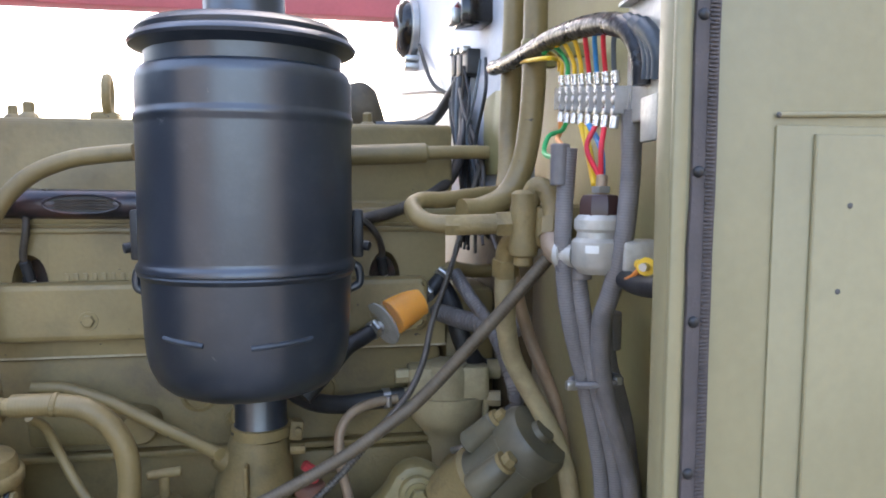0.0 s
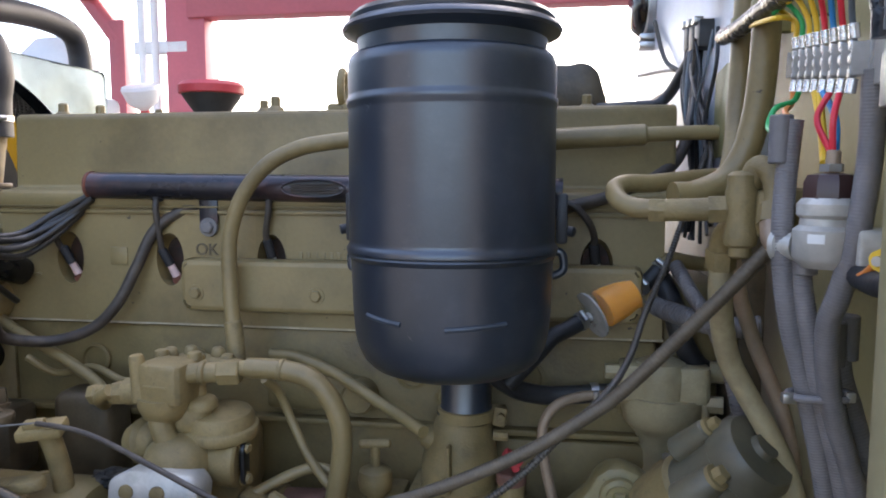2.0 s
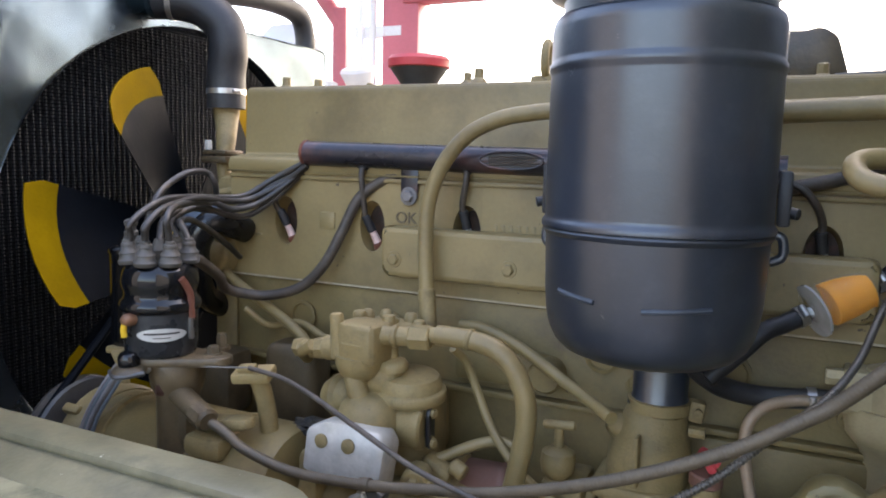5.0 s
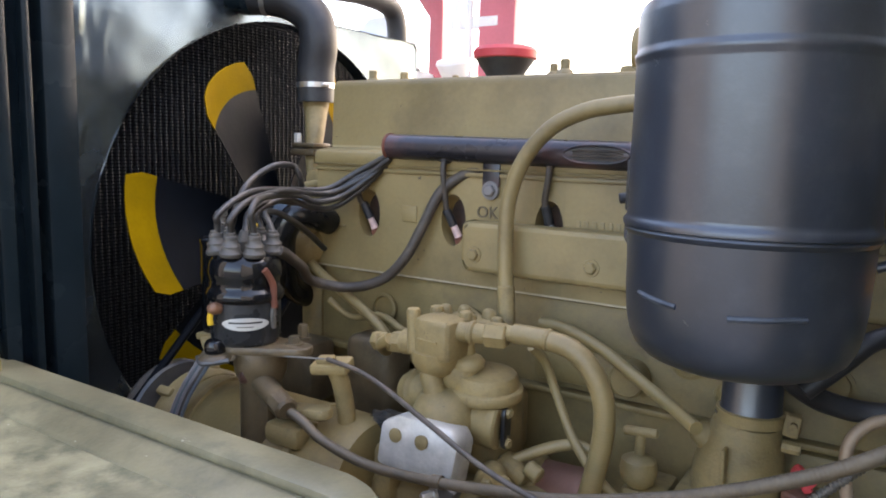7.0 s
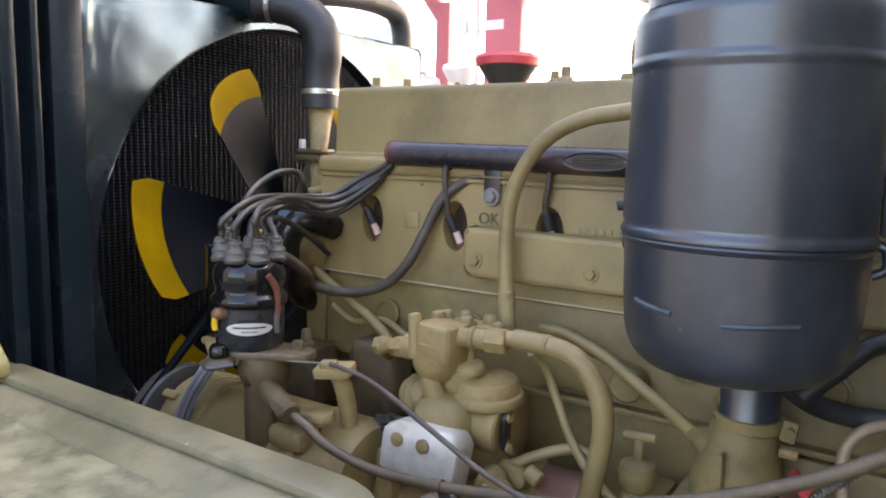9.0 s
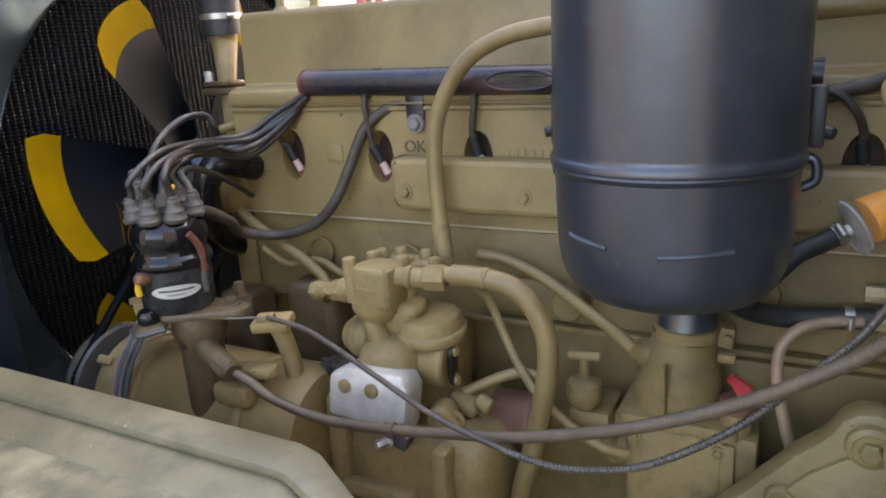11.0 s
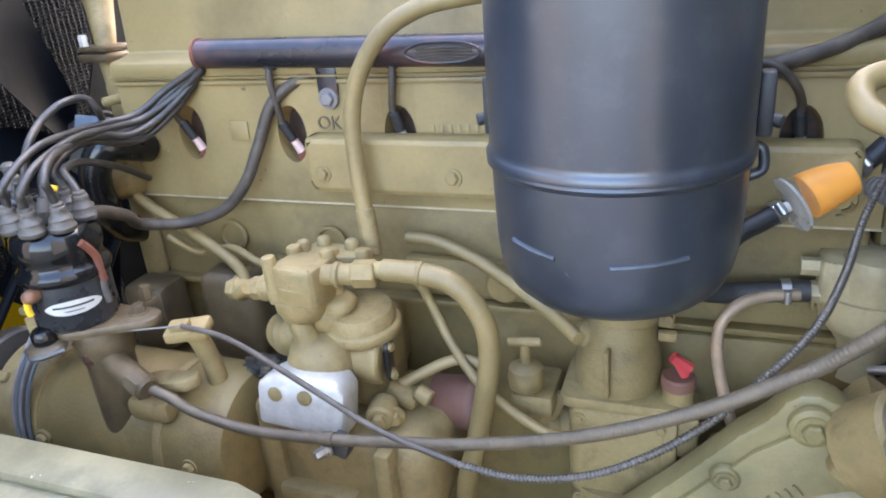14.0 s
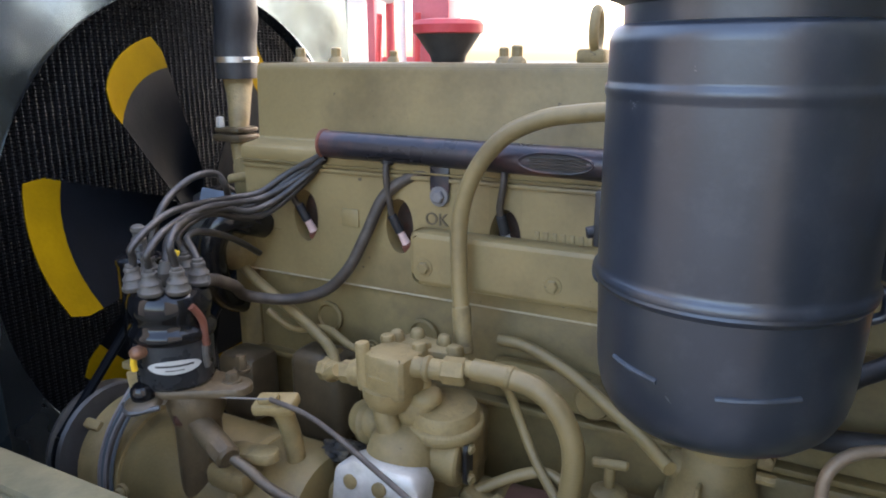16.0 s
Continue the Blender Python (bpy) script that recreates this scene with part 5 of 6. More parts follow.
part("bracket_lug", rod((-0.318, -0.118, 1.128), (-0.300, -0.120, 1.120), 0.010, 12, 0.002), OLIVE2, rcy)

hl = single("vacuum_hose", tube([(-0.227, -0.050, 1.552), (-0.258, -0.050, 1.549), (-0.298, -0.050, 1.542), (-0.340, -0.050, 1.522), (-0.373, -0.050, 1.484), (-0.391, -0.050, 1.436), (-0.393, -0.052, 1.383), (-0.389, -0.055, 1.333), (-0.383, -0.060, 1.298), (-0.379, -0.065, 1.278)], 0.0098, 14), OLIVE, "olive-painted rubber hose arching behind the air cleaner", "hose")
part("ferrule", rod((-0.379, -0.065, 1.271), (-0.388, -0.056, 1.326), 0.0112, 16, 0.002), OLIVE2, hl)
lh = single("fuel_hose", tube([(-0.332, -0.138, 1.290), (-0.307, -0.138, 1.290), (-0.287, -0.138, 1.289), (-0.261, -0.138, 1.283), (-0.239, -0.138, 1.265), (-0.225, -0.138, 1.238), (-0.221, -0.138, 1.211), (-0.223, -0.138, 1.182), (-0.229, -0.138, 1.149), (-0.242, -0.140, 1.085), (-0.256, -0.140, 1.031), (-0.265, -0.130, 0.974)], 0.0118, 14, 8, 0.0001, 0.0035), OLIVE, "olive-painted ribbed fuel hose bent down from the pump", "hose")
part("ferrule", rod((-0.346, -0.138, 1.289), (-0.295, -0.138, 1.290), 0.0092, 16, 0.002), OLIVE2, lh)
part("sleeve_lip", rod((-0.295, -0.138, 1.290), (-0.287, -0.138, 1.289), 0.0128, 18, 0.002), OLIVE2, lh)
single("fuel_line", tube([(-0.335, -0.085, 1.262), (-0.325, -0.065, 1.240), (-0.312, -0.06, 1.205), (-0.285, -0.075, 1.165), (-0.25, -0.10, 1.140), (-0.215, -0.11, 1.118), (-0.17, -0.12, 1.10), (-0.14, -0.11, 1.09)], 0.0058, 10), OLIVE, "thin olive-painted fuel pipe", "pipe", "fuel lines")
single("fuel_line", tube([(-0.355, -0.018, 1.276), (-0.318, -0.022, 1.275), (-0.269, -0.03, 1.260), (-0.235, -0.04, 1.245), (-0.199, -0.055, 1.230), (-0.165, -0.08, 1.222), (-0.132, -0.115, 1.218)], 0.0075, 10), OLIVE, "olive-painted pipe running to the intake elbow", "pipe", "fuel lines")
single("fuel_line", tube([(-0.70, -0.035, 1.262), (-0.66, -0.03, 1.240), (-0.60, -0.035, 1.252), (-0.545, -0.05, 1.240), (-0.49, -0.06, 1.250), (-0.42, -0.06, 1.262)], 0.005, 10), OLIVE, "thin olive-painted fuel pipe along the block", "pipe", "fuel lines")
single("fuel_line", tube([(-0.80, 0.0, 1.33), (-0.735, -0.02, 1.30), (-0.68, -0.03, 1.277), (-0.62, -0.045, 1.255), (-0.575, -0.06, 1.235), (-0.54, -0.1, 1.225), (-0.52, -0.14, 1.245), (-0.50, -0.148, 1.258)], 0.0075, 10), OLIVE, "olive-painted pipe leading to the pump inlet", "pipe", "fuel lines")
single("fuel_line", tube([(-0.345, -0.11, 1.125), (-0.30, -0.085, 1.145), (-0.27, -0.075, 1.150), (-0.235, -0.085, 1.143)], 0.007, 10), OLIVE, "short olive-painted pipe below the pump", "pipe", "fuel lines")

vl = thing("drain_valve", (-0.197, -0.08, 1.10), "small olive drain valve with a tee handle", "valve")
part("stem", rod((-0.197, -0.085, 1.09), (-0.197, -0.085, 1.186), 0.006, 12), OLIVE2, vl)
part("bulb", lathe([(0.010, 0), (0.019, 0.008), (0.021, 0.02), (0.019, 0.032), (0.009, 0.038)], (-0.197, -0.085, 1.125), (0, 0, 1), 24), OLIVE2, vl)
part("handle", rod((-0.216, -0.087, 1.188), (-0.178, -0.083, 1.190), 0.0055, 12, 0.002), OLIVE2, vl)
part("foot", box((-0.19, -0.06, 1.11), (0.05, 0.07, 0.03), 0.008), OLIVE2, vl)
rv = thing("red_tap", (-0.035, -0.07, 1.12), "small olive tap with a bright red handle", "tap")
part("body", rod((-0.035, -0.07, 1.10), (-0.035, -0.07, 1.155), 0.016, 18, 0.004), OLIVE2, rv)
part("collar", rod((-0.035, -0.07, 1.145), (-0.035, -0.07, 1.160), 0.018, 18, 0.002), REDCYL, rv)
part("handle", box((-0.034, -0.075, 1.175), (0.010, 0.010, 0.028), 0.003, (0, -28, 0)), REDP, rv, "bright red tap handle")
part("handle", rod((-0.042, -0.078, 1.186), (-0.024, -0.074, 1.172), 0.006, 8), REDP, rv)
part("arm", box((-0.035, -0.035, 1.12), (0.03, 0.08, 0.03), 0.008), OLIVE2, rv)
single("copper_pipe", tube([(0.075, -0.03, 1.246), (0.045, -0.035, 1.244), (0.018, -0.045, 1.236), (0.002, -0.055, 1.215), (0.002, -0.06, 1.180), (0.014, -0.062, 1.125), (0.026, -0.062, 1.083), (0.03, -0.06, 1.0)], 0.0062, 12), COPPER, "dull copper pipe with olive overspray", "pipe")

# ---- fuel filter and bowl ----
ff = thing("fuel_filter", (0.08, -0.028, 1.33), "clear inline fuel filter with an orange paper element", "fuel filter")
A, B = V(0.054, -0.040, 1.3435), V(0.105, -0.012, 1.3705)
d = (B - A).normalized()
part("element", rod(A + d * 0.017, B - d * 0.004, 0.0232, 32, 0.001), ORANGE, ff, "orange pleated paper element")
gl_ob = part("casing", lathe([(0.0, 0.0), (0.006, 0.0), (0.028, 0.003), (0.0285, 0.006), (0.0262, 0.008), (0.0258, 0.056), (0.0250, 0.061), (0.006, 0.066), (0.0, 0.066)], A, d, 32), glass, ff, "clear plastic casing")
gl_ob.visible_shadow = False
part("rim", lathe([(0.0262, 0.001), (0.0292, 0.0015), (0.0292, 0.004), (0.0262, 0.0045)], A, d, 32), CLEAR, ff)
part("spout", rod(A - d * 0.022, A, 0.0055, 12), WHITEP, ff)
part("spout", rod(B, B + d * 0.022, 0.0055, 12), WHITEP, ff)
h1 = single("filter_hose", tube([A - d * 0.006, A - d * 0.03, A - d * 0.055 + V(0, 0, 0.001), V(-0.01, -0.075, 1.30), V(-0.04, -0.09, 1.27)], 0.0098, 12), RUBBER, "black rubber fuel hose with steel clips", "hose", "fuel hoses")
clamp(A - d * 0.012, d, 0.0098, h1, (-0.3, -1, 0.3))
h2 = single("filter_hose", tube([B + d * 0.006, B + d * 0.02, V(0.134, 0.0, 1.393), V(0.142, 0.004, 1.402)], 0.0098, 12), RUBBER, "black rubber fuel hose with steel clips", "hose", "fuel hoses")
clamp(B + d * 0.012, d, 0.0098, h2, (-0.3, -1, 0.3))
clamp((0.138, 0.002, 1.398), (0.6, 0.3, 0.6), 0.0098, h2, (-0.3, -1, 0.3))
part("elbow_fitting", tube([(0.138, 0.002, 1.398), (0.15, 0.006, 1.408), (0.165, 0.015, 1.405), (0.19, 0.03, 1.40), (0.215, 0.04, 1.40)], 0.009, 12), OLIVE2, h2)
h3 = single("filter_hose", tube([(-0.06, -0.085, 1.285), (-0.045, -0.07, 1.268), (-0.025, -0.05, 1.252), (0.005, -0.033, 1.243), (0.035, -0.026, 1.243), (0.066, -0.021, 1.245), (0.085, -0.02, 1.246)], 0.0115, 12), RUBBER, "black rubber hose from the block to the pump bowl", "hose", "fuel hoses")
clamp((0.062, -0.021, 1.2445), (1, 0.1, 0.03), 0.0115, h3)

bowl = thing("governor_bowl", (0.14, 0.0, 1.12), "dusty olive governor housing with a rounded bowl", "governor")
GX, GY = 0.144, 0.0
part("lid_block", prism(arc(-0.042, -0.026, 0.010, 180, 270, 5) + arc(0.042, -0.026, 0.010, 270, 360, 5) + [(0.052, 0.04), (-0.052, 0.04)], (GX, GY, 1.240), (1, -0.05, 0), (0.05, 1, 0), 0.044, 0.004), PALEOL, bowl)
part("front_boss", lathe([(0.030, 0), (0.031, 0.05), (0.031, 0.063), (0.028, 0.070), (0.018, 0.074), (0, 0.075)], (GX - 0.004, GY - 0.014, 1.216), (0, 0, 1), 32), PALEOL, bowl)
part("bowl", lathe([(0.0505, 1.244), (0.0495, 1.224), (0.046, 1.210), (0.040, 1.203), (0.031, 1.193), (0.028, 1.177), (0.027, 1.156), (0.029, 1.146), (0.0, 1.146)], (GX, GY, 0), (0, 0, 1), 36), PALEOL, bowl)
part("side_rib", box((GX + 0.046, GY - 0.030, 1.239), (0.008, 0.010, 0.05), 0.003), PALEOL, bowl)
part("rear_mount", box((GX, 0.05, 1.20), (0.07, 0.07, 0.10), 0.012), PALEOL, bowl)
part("hose_tail", rod((0.085, -0.02, 1.246), (GX - 0.04, -0.02, 1.246), 0.0115, 6), PALEOL, bowl)
part("hose_tail", rod((0.078, -0.02, 1.246), (0.090, -0.02, 1.246), 0.009, 14), PALEOL, bowl)
part("nut", rod((0.074, -0.016, 1.272), (GX - 0.045, -0.016, 1.272), 0.0095, 6), PALEOL, bowl)
part("nut", rod((GX + 0.048, -0.026, 1.240), (GX + 0.066, -0.030, 1.240), 0.0105, 6), PALEOL, bowl)
part("outlet_pipe", rod((GX + 0.045, 0.0, 1.272), (GX + 0.10, 0.0, 1.270), 0.013, 18), PALEOL, bowl)

# ---- radiator, shroud and fan ----
CY, CZ, CR, CX = 0.20, 1.305, 0.42, -1.02
rad = thing("radiator", (-1.1, 0.2, 0.772), "black-painted radiator with a dented fan shroud plate", "radiator")
own = bmesh.new()
y0, y1, z0, z1 = -0.252, 0.64, 0.80, 1.745
nseg = 300
inner_a, outer_a = [], []
for k in range(nseg):
    a = 2 * math.pi * k / nseg
    c, s = math.cos(a), math.sin(a)
    t = min((y1 - CY) / c if c > 1e-6 else 1e9, (y0 - CY) / c if c < -1e-6 else 1e9, (z1 - CZ) / s if s > 1e-6 else 1e9, (z0 - CZ) / s if s < -1e-6 else 1e9)
    outer_a.append((CY + c * t, CZ + s * t))
    inner_a.append((CY + c * CR, CZ + s * CR))
rings = []
for f in [q / 44 for q in range(45)]:
    ring = []
    for (oy, oz), (iy, iz) in zip(outer_a, inner_a):
        y, z = iy + (oy - iy) * f, iz + (oz - iz) * f
        bump = 0.007 * noise.noise((y * 4, z * 4, 1.3)) + 0.0016 * noise.noise((y * 13, z * 13, 4.1)) + max(0, noise.noise((y * 6, z * 6, 9.2))) * (0.020 * max(0, 0.20 - abs(noise.noise((y * 22, z * 8, 7.7)))) + 0.003 * noise.noise((y * 50, z * 22, 2.2)))
        ring.append(own.verts.new((CX + (bump if 0 < f < 1 else 0), y, z)))
    rings.append(ring)
lip = [own.verts.new((CX - 0.035, y, z)) for y, z in inner_a]
for a, b in zip([lip] + rings, rings + [None]):
    if b is None:
        break
    for k in range(nseg):
        j = (k + 1) % nseg
        own.faces.new((a[k], a[j], b[j], b[k]))
part("shroud_plate", own, SHROUD, rad, "dented gloss black shroud plate with round opening", smooth=60)
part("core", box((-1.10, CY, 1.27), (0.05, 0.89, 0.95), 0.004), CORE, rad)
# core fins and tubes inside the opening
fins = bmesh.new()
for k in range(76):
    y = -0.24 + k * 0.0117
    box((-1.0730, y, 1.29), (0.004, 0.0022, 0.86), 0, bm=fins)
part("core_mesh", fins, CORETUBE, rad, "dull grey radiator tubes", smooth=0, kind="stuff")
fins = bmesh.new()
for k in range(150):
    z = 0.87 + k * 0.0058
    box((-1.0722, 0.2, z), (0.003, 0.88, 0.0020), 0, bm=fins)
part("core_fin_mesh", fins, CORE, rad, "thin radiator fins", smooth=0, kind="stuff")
part("top_tank", box((-1.10, -0.02, 1.79), (0.13, 0.48, 0.075), 0.03, segs=4), RADBLACK, rad)
part("side_channel", box((-1.035, -0.275, 1.30), (0.10, 0.05, 1.06), 0.006), RADBLACK, rad)
part("side_channel", box((-1.035, 0.655, 1.16), (0.10, 0.035, 0.78), 0.006), RADBLACK, rad)
part("hose_neck", rod((-1.06, 0.065, 1.762), (-0.985, 0.078, 1.752), 0.031, 28, 0.004), RADBLACK, rad)
guard = thing("radiator_surround", (-1.05, -0.45, 0.72), "black glossy sheet surround at the side of the radiator", "body panel")
part("sheet", box((-1.03, -0.47, 1.30), (0.02, 0.36, 1.16), 0.003), RADBLACK, guard)
part("post", box((-0.965, -0.372, 1.30), (0.025, 0.022, 1.16), 0.005), RADBLACK, guard)
part("post", box((-1.00, -0.325, 1.30), (0.05, 0.012, 1.16), 0.004), RADBLACK, guard)
part("post", box((-0.955, -0.45, 1.30), (0.03, 0.05, 1.16), 0.005), RADBLACK, guard)
part("base", box((-1.02, -0.40, 0.735), (0.12, 0.46, 0.03), 0.004), RADBLACK, guard)
single("hood_hoop", tube([(-1.120, 0.324, 1.830), (-1.130, 0.444, 1.849), (-1.140, 0.558, 1.861), (-1.145, 0.654, 1.860), (-1.145, 0.706, 1.844), (-1.145, 0.725, 1.806), (-1.145, 0.729, 1.749)], 0.026, 14), RUBBER, "black padded hoop over the radiator", "hoop")

FX, FY, FZ, FR = -0.935, 0.10, 1.335, 0.305
fan = thing("cooling_fan", (FX, FY, FZ), "black cooling fan with yellow blade tips at rest", "fan")
part("hub", lathe([(0.0, 0.02), (0.05, 0.02), (0.055, 0.01), (0.055, -0.02), (0.05, -0.03), (0.03, -0.12), (0, -0.12)], (FX, FY, FZ), (-1, 0, 0), 32), DARKST, fan)
for k in range(6):
    a0 = math.pi * 2 * k / 6 + 0.97

    def blade(r0, r1, thick):
        bmx = bmesh.new()
        n = 12
        cols = []
        for i in range(n + 1):
            r = r0 + (r1 - r0) * i / n
            half = 0.040 + 0.075 * (r / FR)
            col = []
            for j in range(9):
                u = -1 + 2 * j / 8
                w = u * half * (1 - 0.25 * max(0, (r / FR) - 0.92) * 6 * abs(u))
                ang = a0 + w / max(r, 0.08) * 0.85
                x = FX + u * half * 0.36 - 0.010 * (1 - u * u)
                col.append((Vector((x, FY + r * math.cos(ang), FZ + r * math.sin(ang)))))
            cols.append(col)
        top = [[bmx.verts.new(p) for p in c] for c in cols]
        bot = [[bmx.verts.new(p + Vector((-thick, 0, 0))) for p in c] for c in cols]
        for i in range(n):
            for j in range(8):
                bmx.faces.new((top[i][j], top[i + 1][j], top[i + 1][j + 1], top[i][j + 1]))
                bmx.faces.new((bot[i][j], bot[i][j + 1], bot[i + 1][j + 1], bot[i + 1][j]))
        for i in range(n):
            for j in (0, 8):
                bmx.faces.new((top[i][j], bot[i][j], bot[i + 1][j], top[i + 1][j]))
        for i in (0, n):
            for j in range(8):
                bmx.faces.new((top[i][j], top[i][j + 1], bot[i][j + 1], bot[i][j]))
        return bmx

    bl = part("blade", blade(0.03, 0.256, 0.0022), FANBLK, fan)
    part("yellow_tip", blade(0.256, FR, 0.0022), YELLOW, bl, "yellow-painted blade tip")

rh = thing("radiator_hose", (-0.9, 0.14, 1.6), "thick black upper radiator hose with steel clip", "hose")
part("hose", tube([(-0.893, 0.144, 1.572), (-0.892, 0.143, 1.63), (-0.884, 0.141, 1.675), (-0.892, 0.137, 1.715), (-0.925, 0.122, 1.744), (-0.965, 0.10, 1.755), (-1.01, 0.082, 1.756)], 0.0335, 24), RUBBER, rh)
clamp((-0.893, 0.144, 1.601), (0, 0, 1), 0.0335, rh, (1, -0.4, 0))
clamp((-0.968, 0.098, 1.7555), (-1, -0.5, 0.1), 0.0335, rh)

# ---- fender in front of the engine ----
fen = thing("fender", (-0.9, -0.6, 1.0), "worn pale olive fender top with rolled inner edge and dirt", "fender")
top_line = [(-1.6, -0.372), (-0.372, -0.372), (-0.345, -0.380), (-0.232, -0.452), (-0.232, -0.475), (-0.36, -0.418), (-1.6, -0.418)]
part("rolled_edge", prism(top_line, (0, 0, 1.188), (1, 0, 0), (0, 1, 0), 0.014, 0.006), FENDER, fen)
slope = prism([(-1.6, -0.412), (-0.36, -0.412), (-0.25, -0.468), (-0.28, -0.492), (-0.38, -0.456), (-1.6, -0.456)], (0, 0, 1.170), (1, 0, 0), (0, 1, 0), 0.0225, 0.003)
for v in slope.verts:
    if v.co.z > 1.185:
        v.co.z -= min(0.0135, 0.32 * max(0.0, -0.418 - v.co.y))
part("step", slope, FENDER, fen, "sloping step beside the rolled edge")
own = bmesh.new()
cols = []
for i in range(31):
    x = -1.6 + 1.36 * i / 30
    row = []
    for j in range(11):
        f = j / 10
        y = -0.448 - 0.22 * f
        z = 1.178 - 0.006 * f - 0.05 * max(0, f - 0.5) ** 2 + 0.0015 * noise.noise((x * 9, y * 9, 0.4))
        row.append((x, y, z))
    cols.append(row)
vt = [[own.verts.new(p) for p in r] for r in cols]
vb = [[own.verts.new((p[0], p[1], p[2] - 0.004)) for p in r] for r in cols]
for i in range(30):
    for j in range(10):
        own.faces.new((vt[i][j], vt[i + 1][j], vt[i + 1][j + 1], vt[i][j + 1]))
        own.faces.new((vb[i][j], vb[i][j + 1], vb[i + 1][j + 1], vb[i + 1][j]))
part("top_sheet", own, FENDER2, fen, "dirt-stained fender top sheet", smooth=60)
part("inner_apron", box((-0.98, -0.385, 0.98), (1.2, 0.006, 0.42), 0.002), FENDER, fen)
part("end_apron", box((-0.298, -0.424, 1.0), (0.14, 0.006, 0.36), 0.002, (0, 0, -32)), FENDER, fen)
single("hood_rest", prism([(-0.03, 0.0), (0.02, 0.0), (0.02, 0.018), (-0.022, 0.062), (-0.03, 0.062)], (-0.93, -0.410, 1.200), (1, 0, 0), (0, 0, 1), 0.035, 0.004), BODYIN, "olive hood rest bracket on the fender", "bracket")

# ---- pipes and wiring on the firewall side ----
bp = thing("brake_valve", (0.17, -0.31, 1.44), "olive brass pipe cross with threaded elbows and nuts", "valve")
part("body", lathe([(0.006, 1.441), (0.009, 1.443), (0.009, 1.450), (0.0125, 1.452), (0.0135, 1.458), (0.0125, 1.466), (0.0118, 1.474), (0.0125, 1.482), (0.0128, 1.494), (0.0115, 1.500), (0.0115, 1.508), (0.008, 1.511), (0, 1.512)], (0.162, -0.286, 0), (0, 0, 1), 18), OLIVE2, bp)
part("nut", rod((0.138, -0.2795, 1.4803), (0.151, -0.2818, 1.4808), 0.0122, 6), OLIVE2, bp)
part("body_rear", box((0.20, -0.28, 1.478), (0.06, 0.04, 0.04), 0.008), OLIVE2, bp)
part("inlet", rod((0.098, -0.272, 1.479), (0.158, -0.283, 1.481), 0.0095, 18, 0.002), OLIVE2, bp)
part("inlet_collar", rod((0.092, -0.271, 1.479), (0.104, -0.273, 1.479), 0.0105, 6), OLIVE2, bp)
part("top_elbow", tube([(0.168, -0.285, 1.500), (0.173, -0.288, 1.514), (0.181, -0.296, 1.510), (0.184, -0.304, 1.494), (0.182, -0.312, 1.478)], 0.0095, 14), OLIVE2, bp)
part("nut", rod((0.1825, -0.309, 1.484), (0.180, -0.316, 1.470), 0.0135, 8), OLIVE2, bp)
part("lower_elbow", tube([(0.180, -0.316, 1.472), (0.180, -0.325, 1.460), (0.188, -0.336, 1.455), (0.198, -0.352, 1.457)], 0.0115, 14), COPPER, bp, "bare brass elbow")
part("drop_elbow", tube([(0.163, -0.282, 1.462), (0.158, -0.262, 1.462), (0.155, -0.252, 1.450), (0.156, -0.248, 1.430)], 0.0100, 14), OLIVE2, bp)
part("nut", rod((0.1555, -0.250, 1.445), (0.156, -0.246, 1.428), 0.013, 6), OLIVE2, bp)
single("brake_pipe", tube([(0.098, -0.272, 1.480), (0.080, -0.268, 1.481), (0.068, -0.258, 1.487), (0.066, -0.24, 1.496), (0.078, -0.225, 1.501), (0.10, -0.21, 1.501), (0.140, -0.18, 1.505), (0.20, -0.12, 1.510), (0.222, -0.09, 1.512)], 0.0085, 14), OLIVE, "olive-painted pipe with a tight return bend", "pipe")
# hose in the brightened olive: light on it is put into its colour
single("drop_hose", tube([(0.156, -0.247, 1.432), (0.158, -0.24, 1.405), (0.164, -0.222, 1.375), (0.174, -0.208, 1.340), (0.190, -0.20, 1.310), (0.214, -0.198, 1.268), (0.234, -0.198, 1.225), (0.245, -0.198, 1.18), (0.247, -0.19, 1.12), (0.24, -0.16, 1.05)], 0.0105, 14), PALEOL, "olive-painted hose dropping from the pipe cross", "hose")
single("drop_hose", tube([(0.178, -0.190, 1.432), (0.189, -0.185, 1.388), (0.205, -0.180, 1.344), (0.219, -0.180, 1.312), (0.234, -0.180, 1.273), (0.245, -0.180, 1.221)], 0.0072, 12), COPPER, "thin brown pipe beside the olive hose", "pipe")
single("wall_hose", tube([(0.20, -0.20, 1.90), (0.198, -0.20, 1.72), (0.196, -0.20, 1.61), (0.188, -0.20, 1.545), (0.170, -0.203, 1.507), (0.140, -0.212, 1.492), (0.118, -0.22, 1.490)], 0.0125, 14), OLIVE, "olive-painted ribbed hose down the firewall", "hose", "firewall hoses")
single("wall_hose", tube([(0.205, -0.10, 1.90), (0.203, -0.10, 1.72), (0.199, -0.10, 1.595), (0.190, -0.13, 1.53), (0.175, -0.16, 1.495), (0.16, -0.17, 1.48)], 0.0125, 14), OLIVE, "olive-painted hose down the firewall", "hose", "firewall hoses")
single("heater_pipe", tube([(-0.05, -0.004, 1.550), (0.023, -0.004, 1.553), (0.105, 0.0, 1.557), (0.16, 0.004, 1.559), (0.235, 0.01, 1.560)], 0.0088, 14), OLIVE, "olive-painted pipe from the rocker cover to the firewall", "pipe")
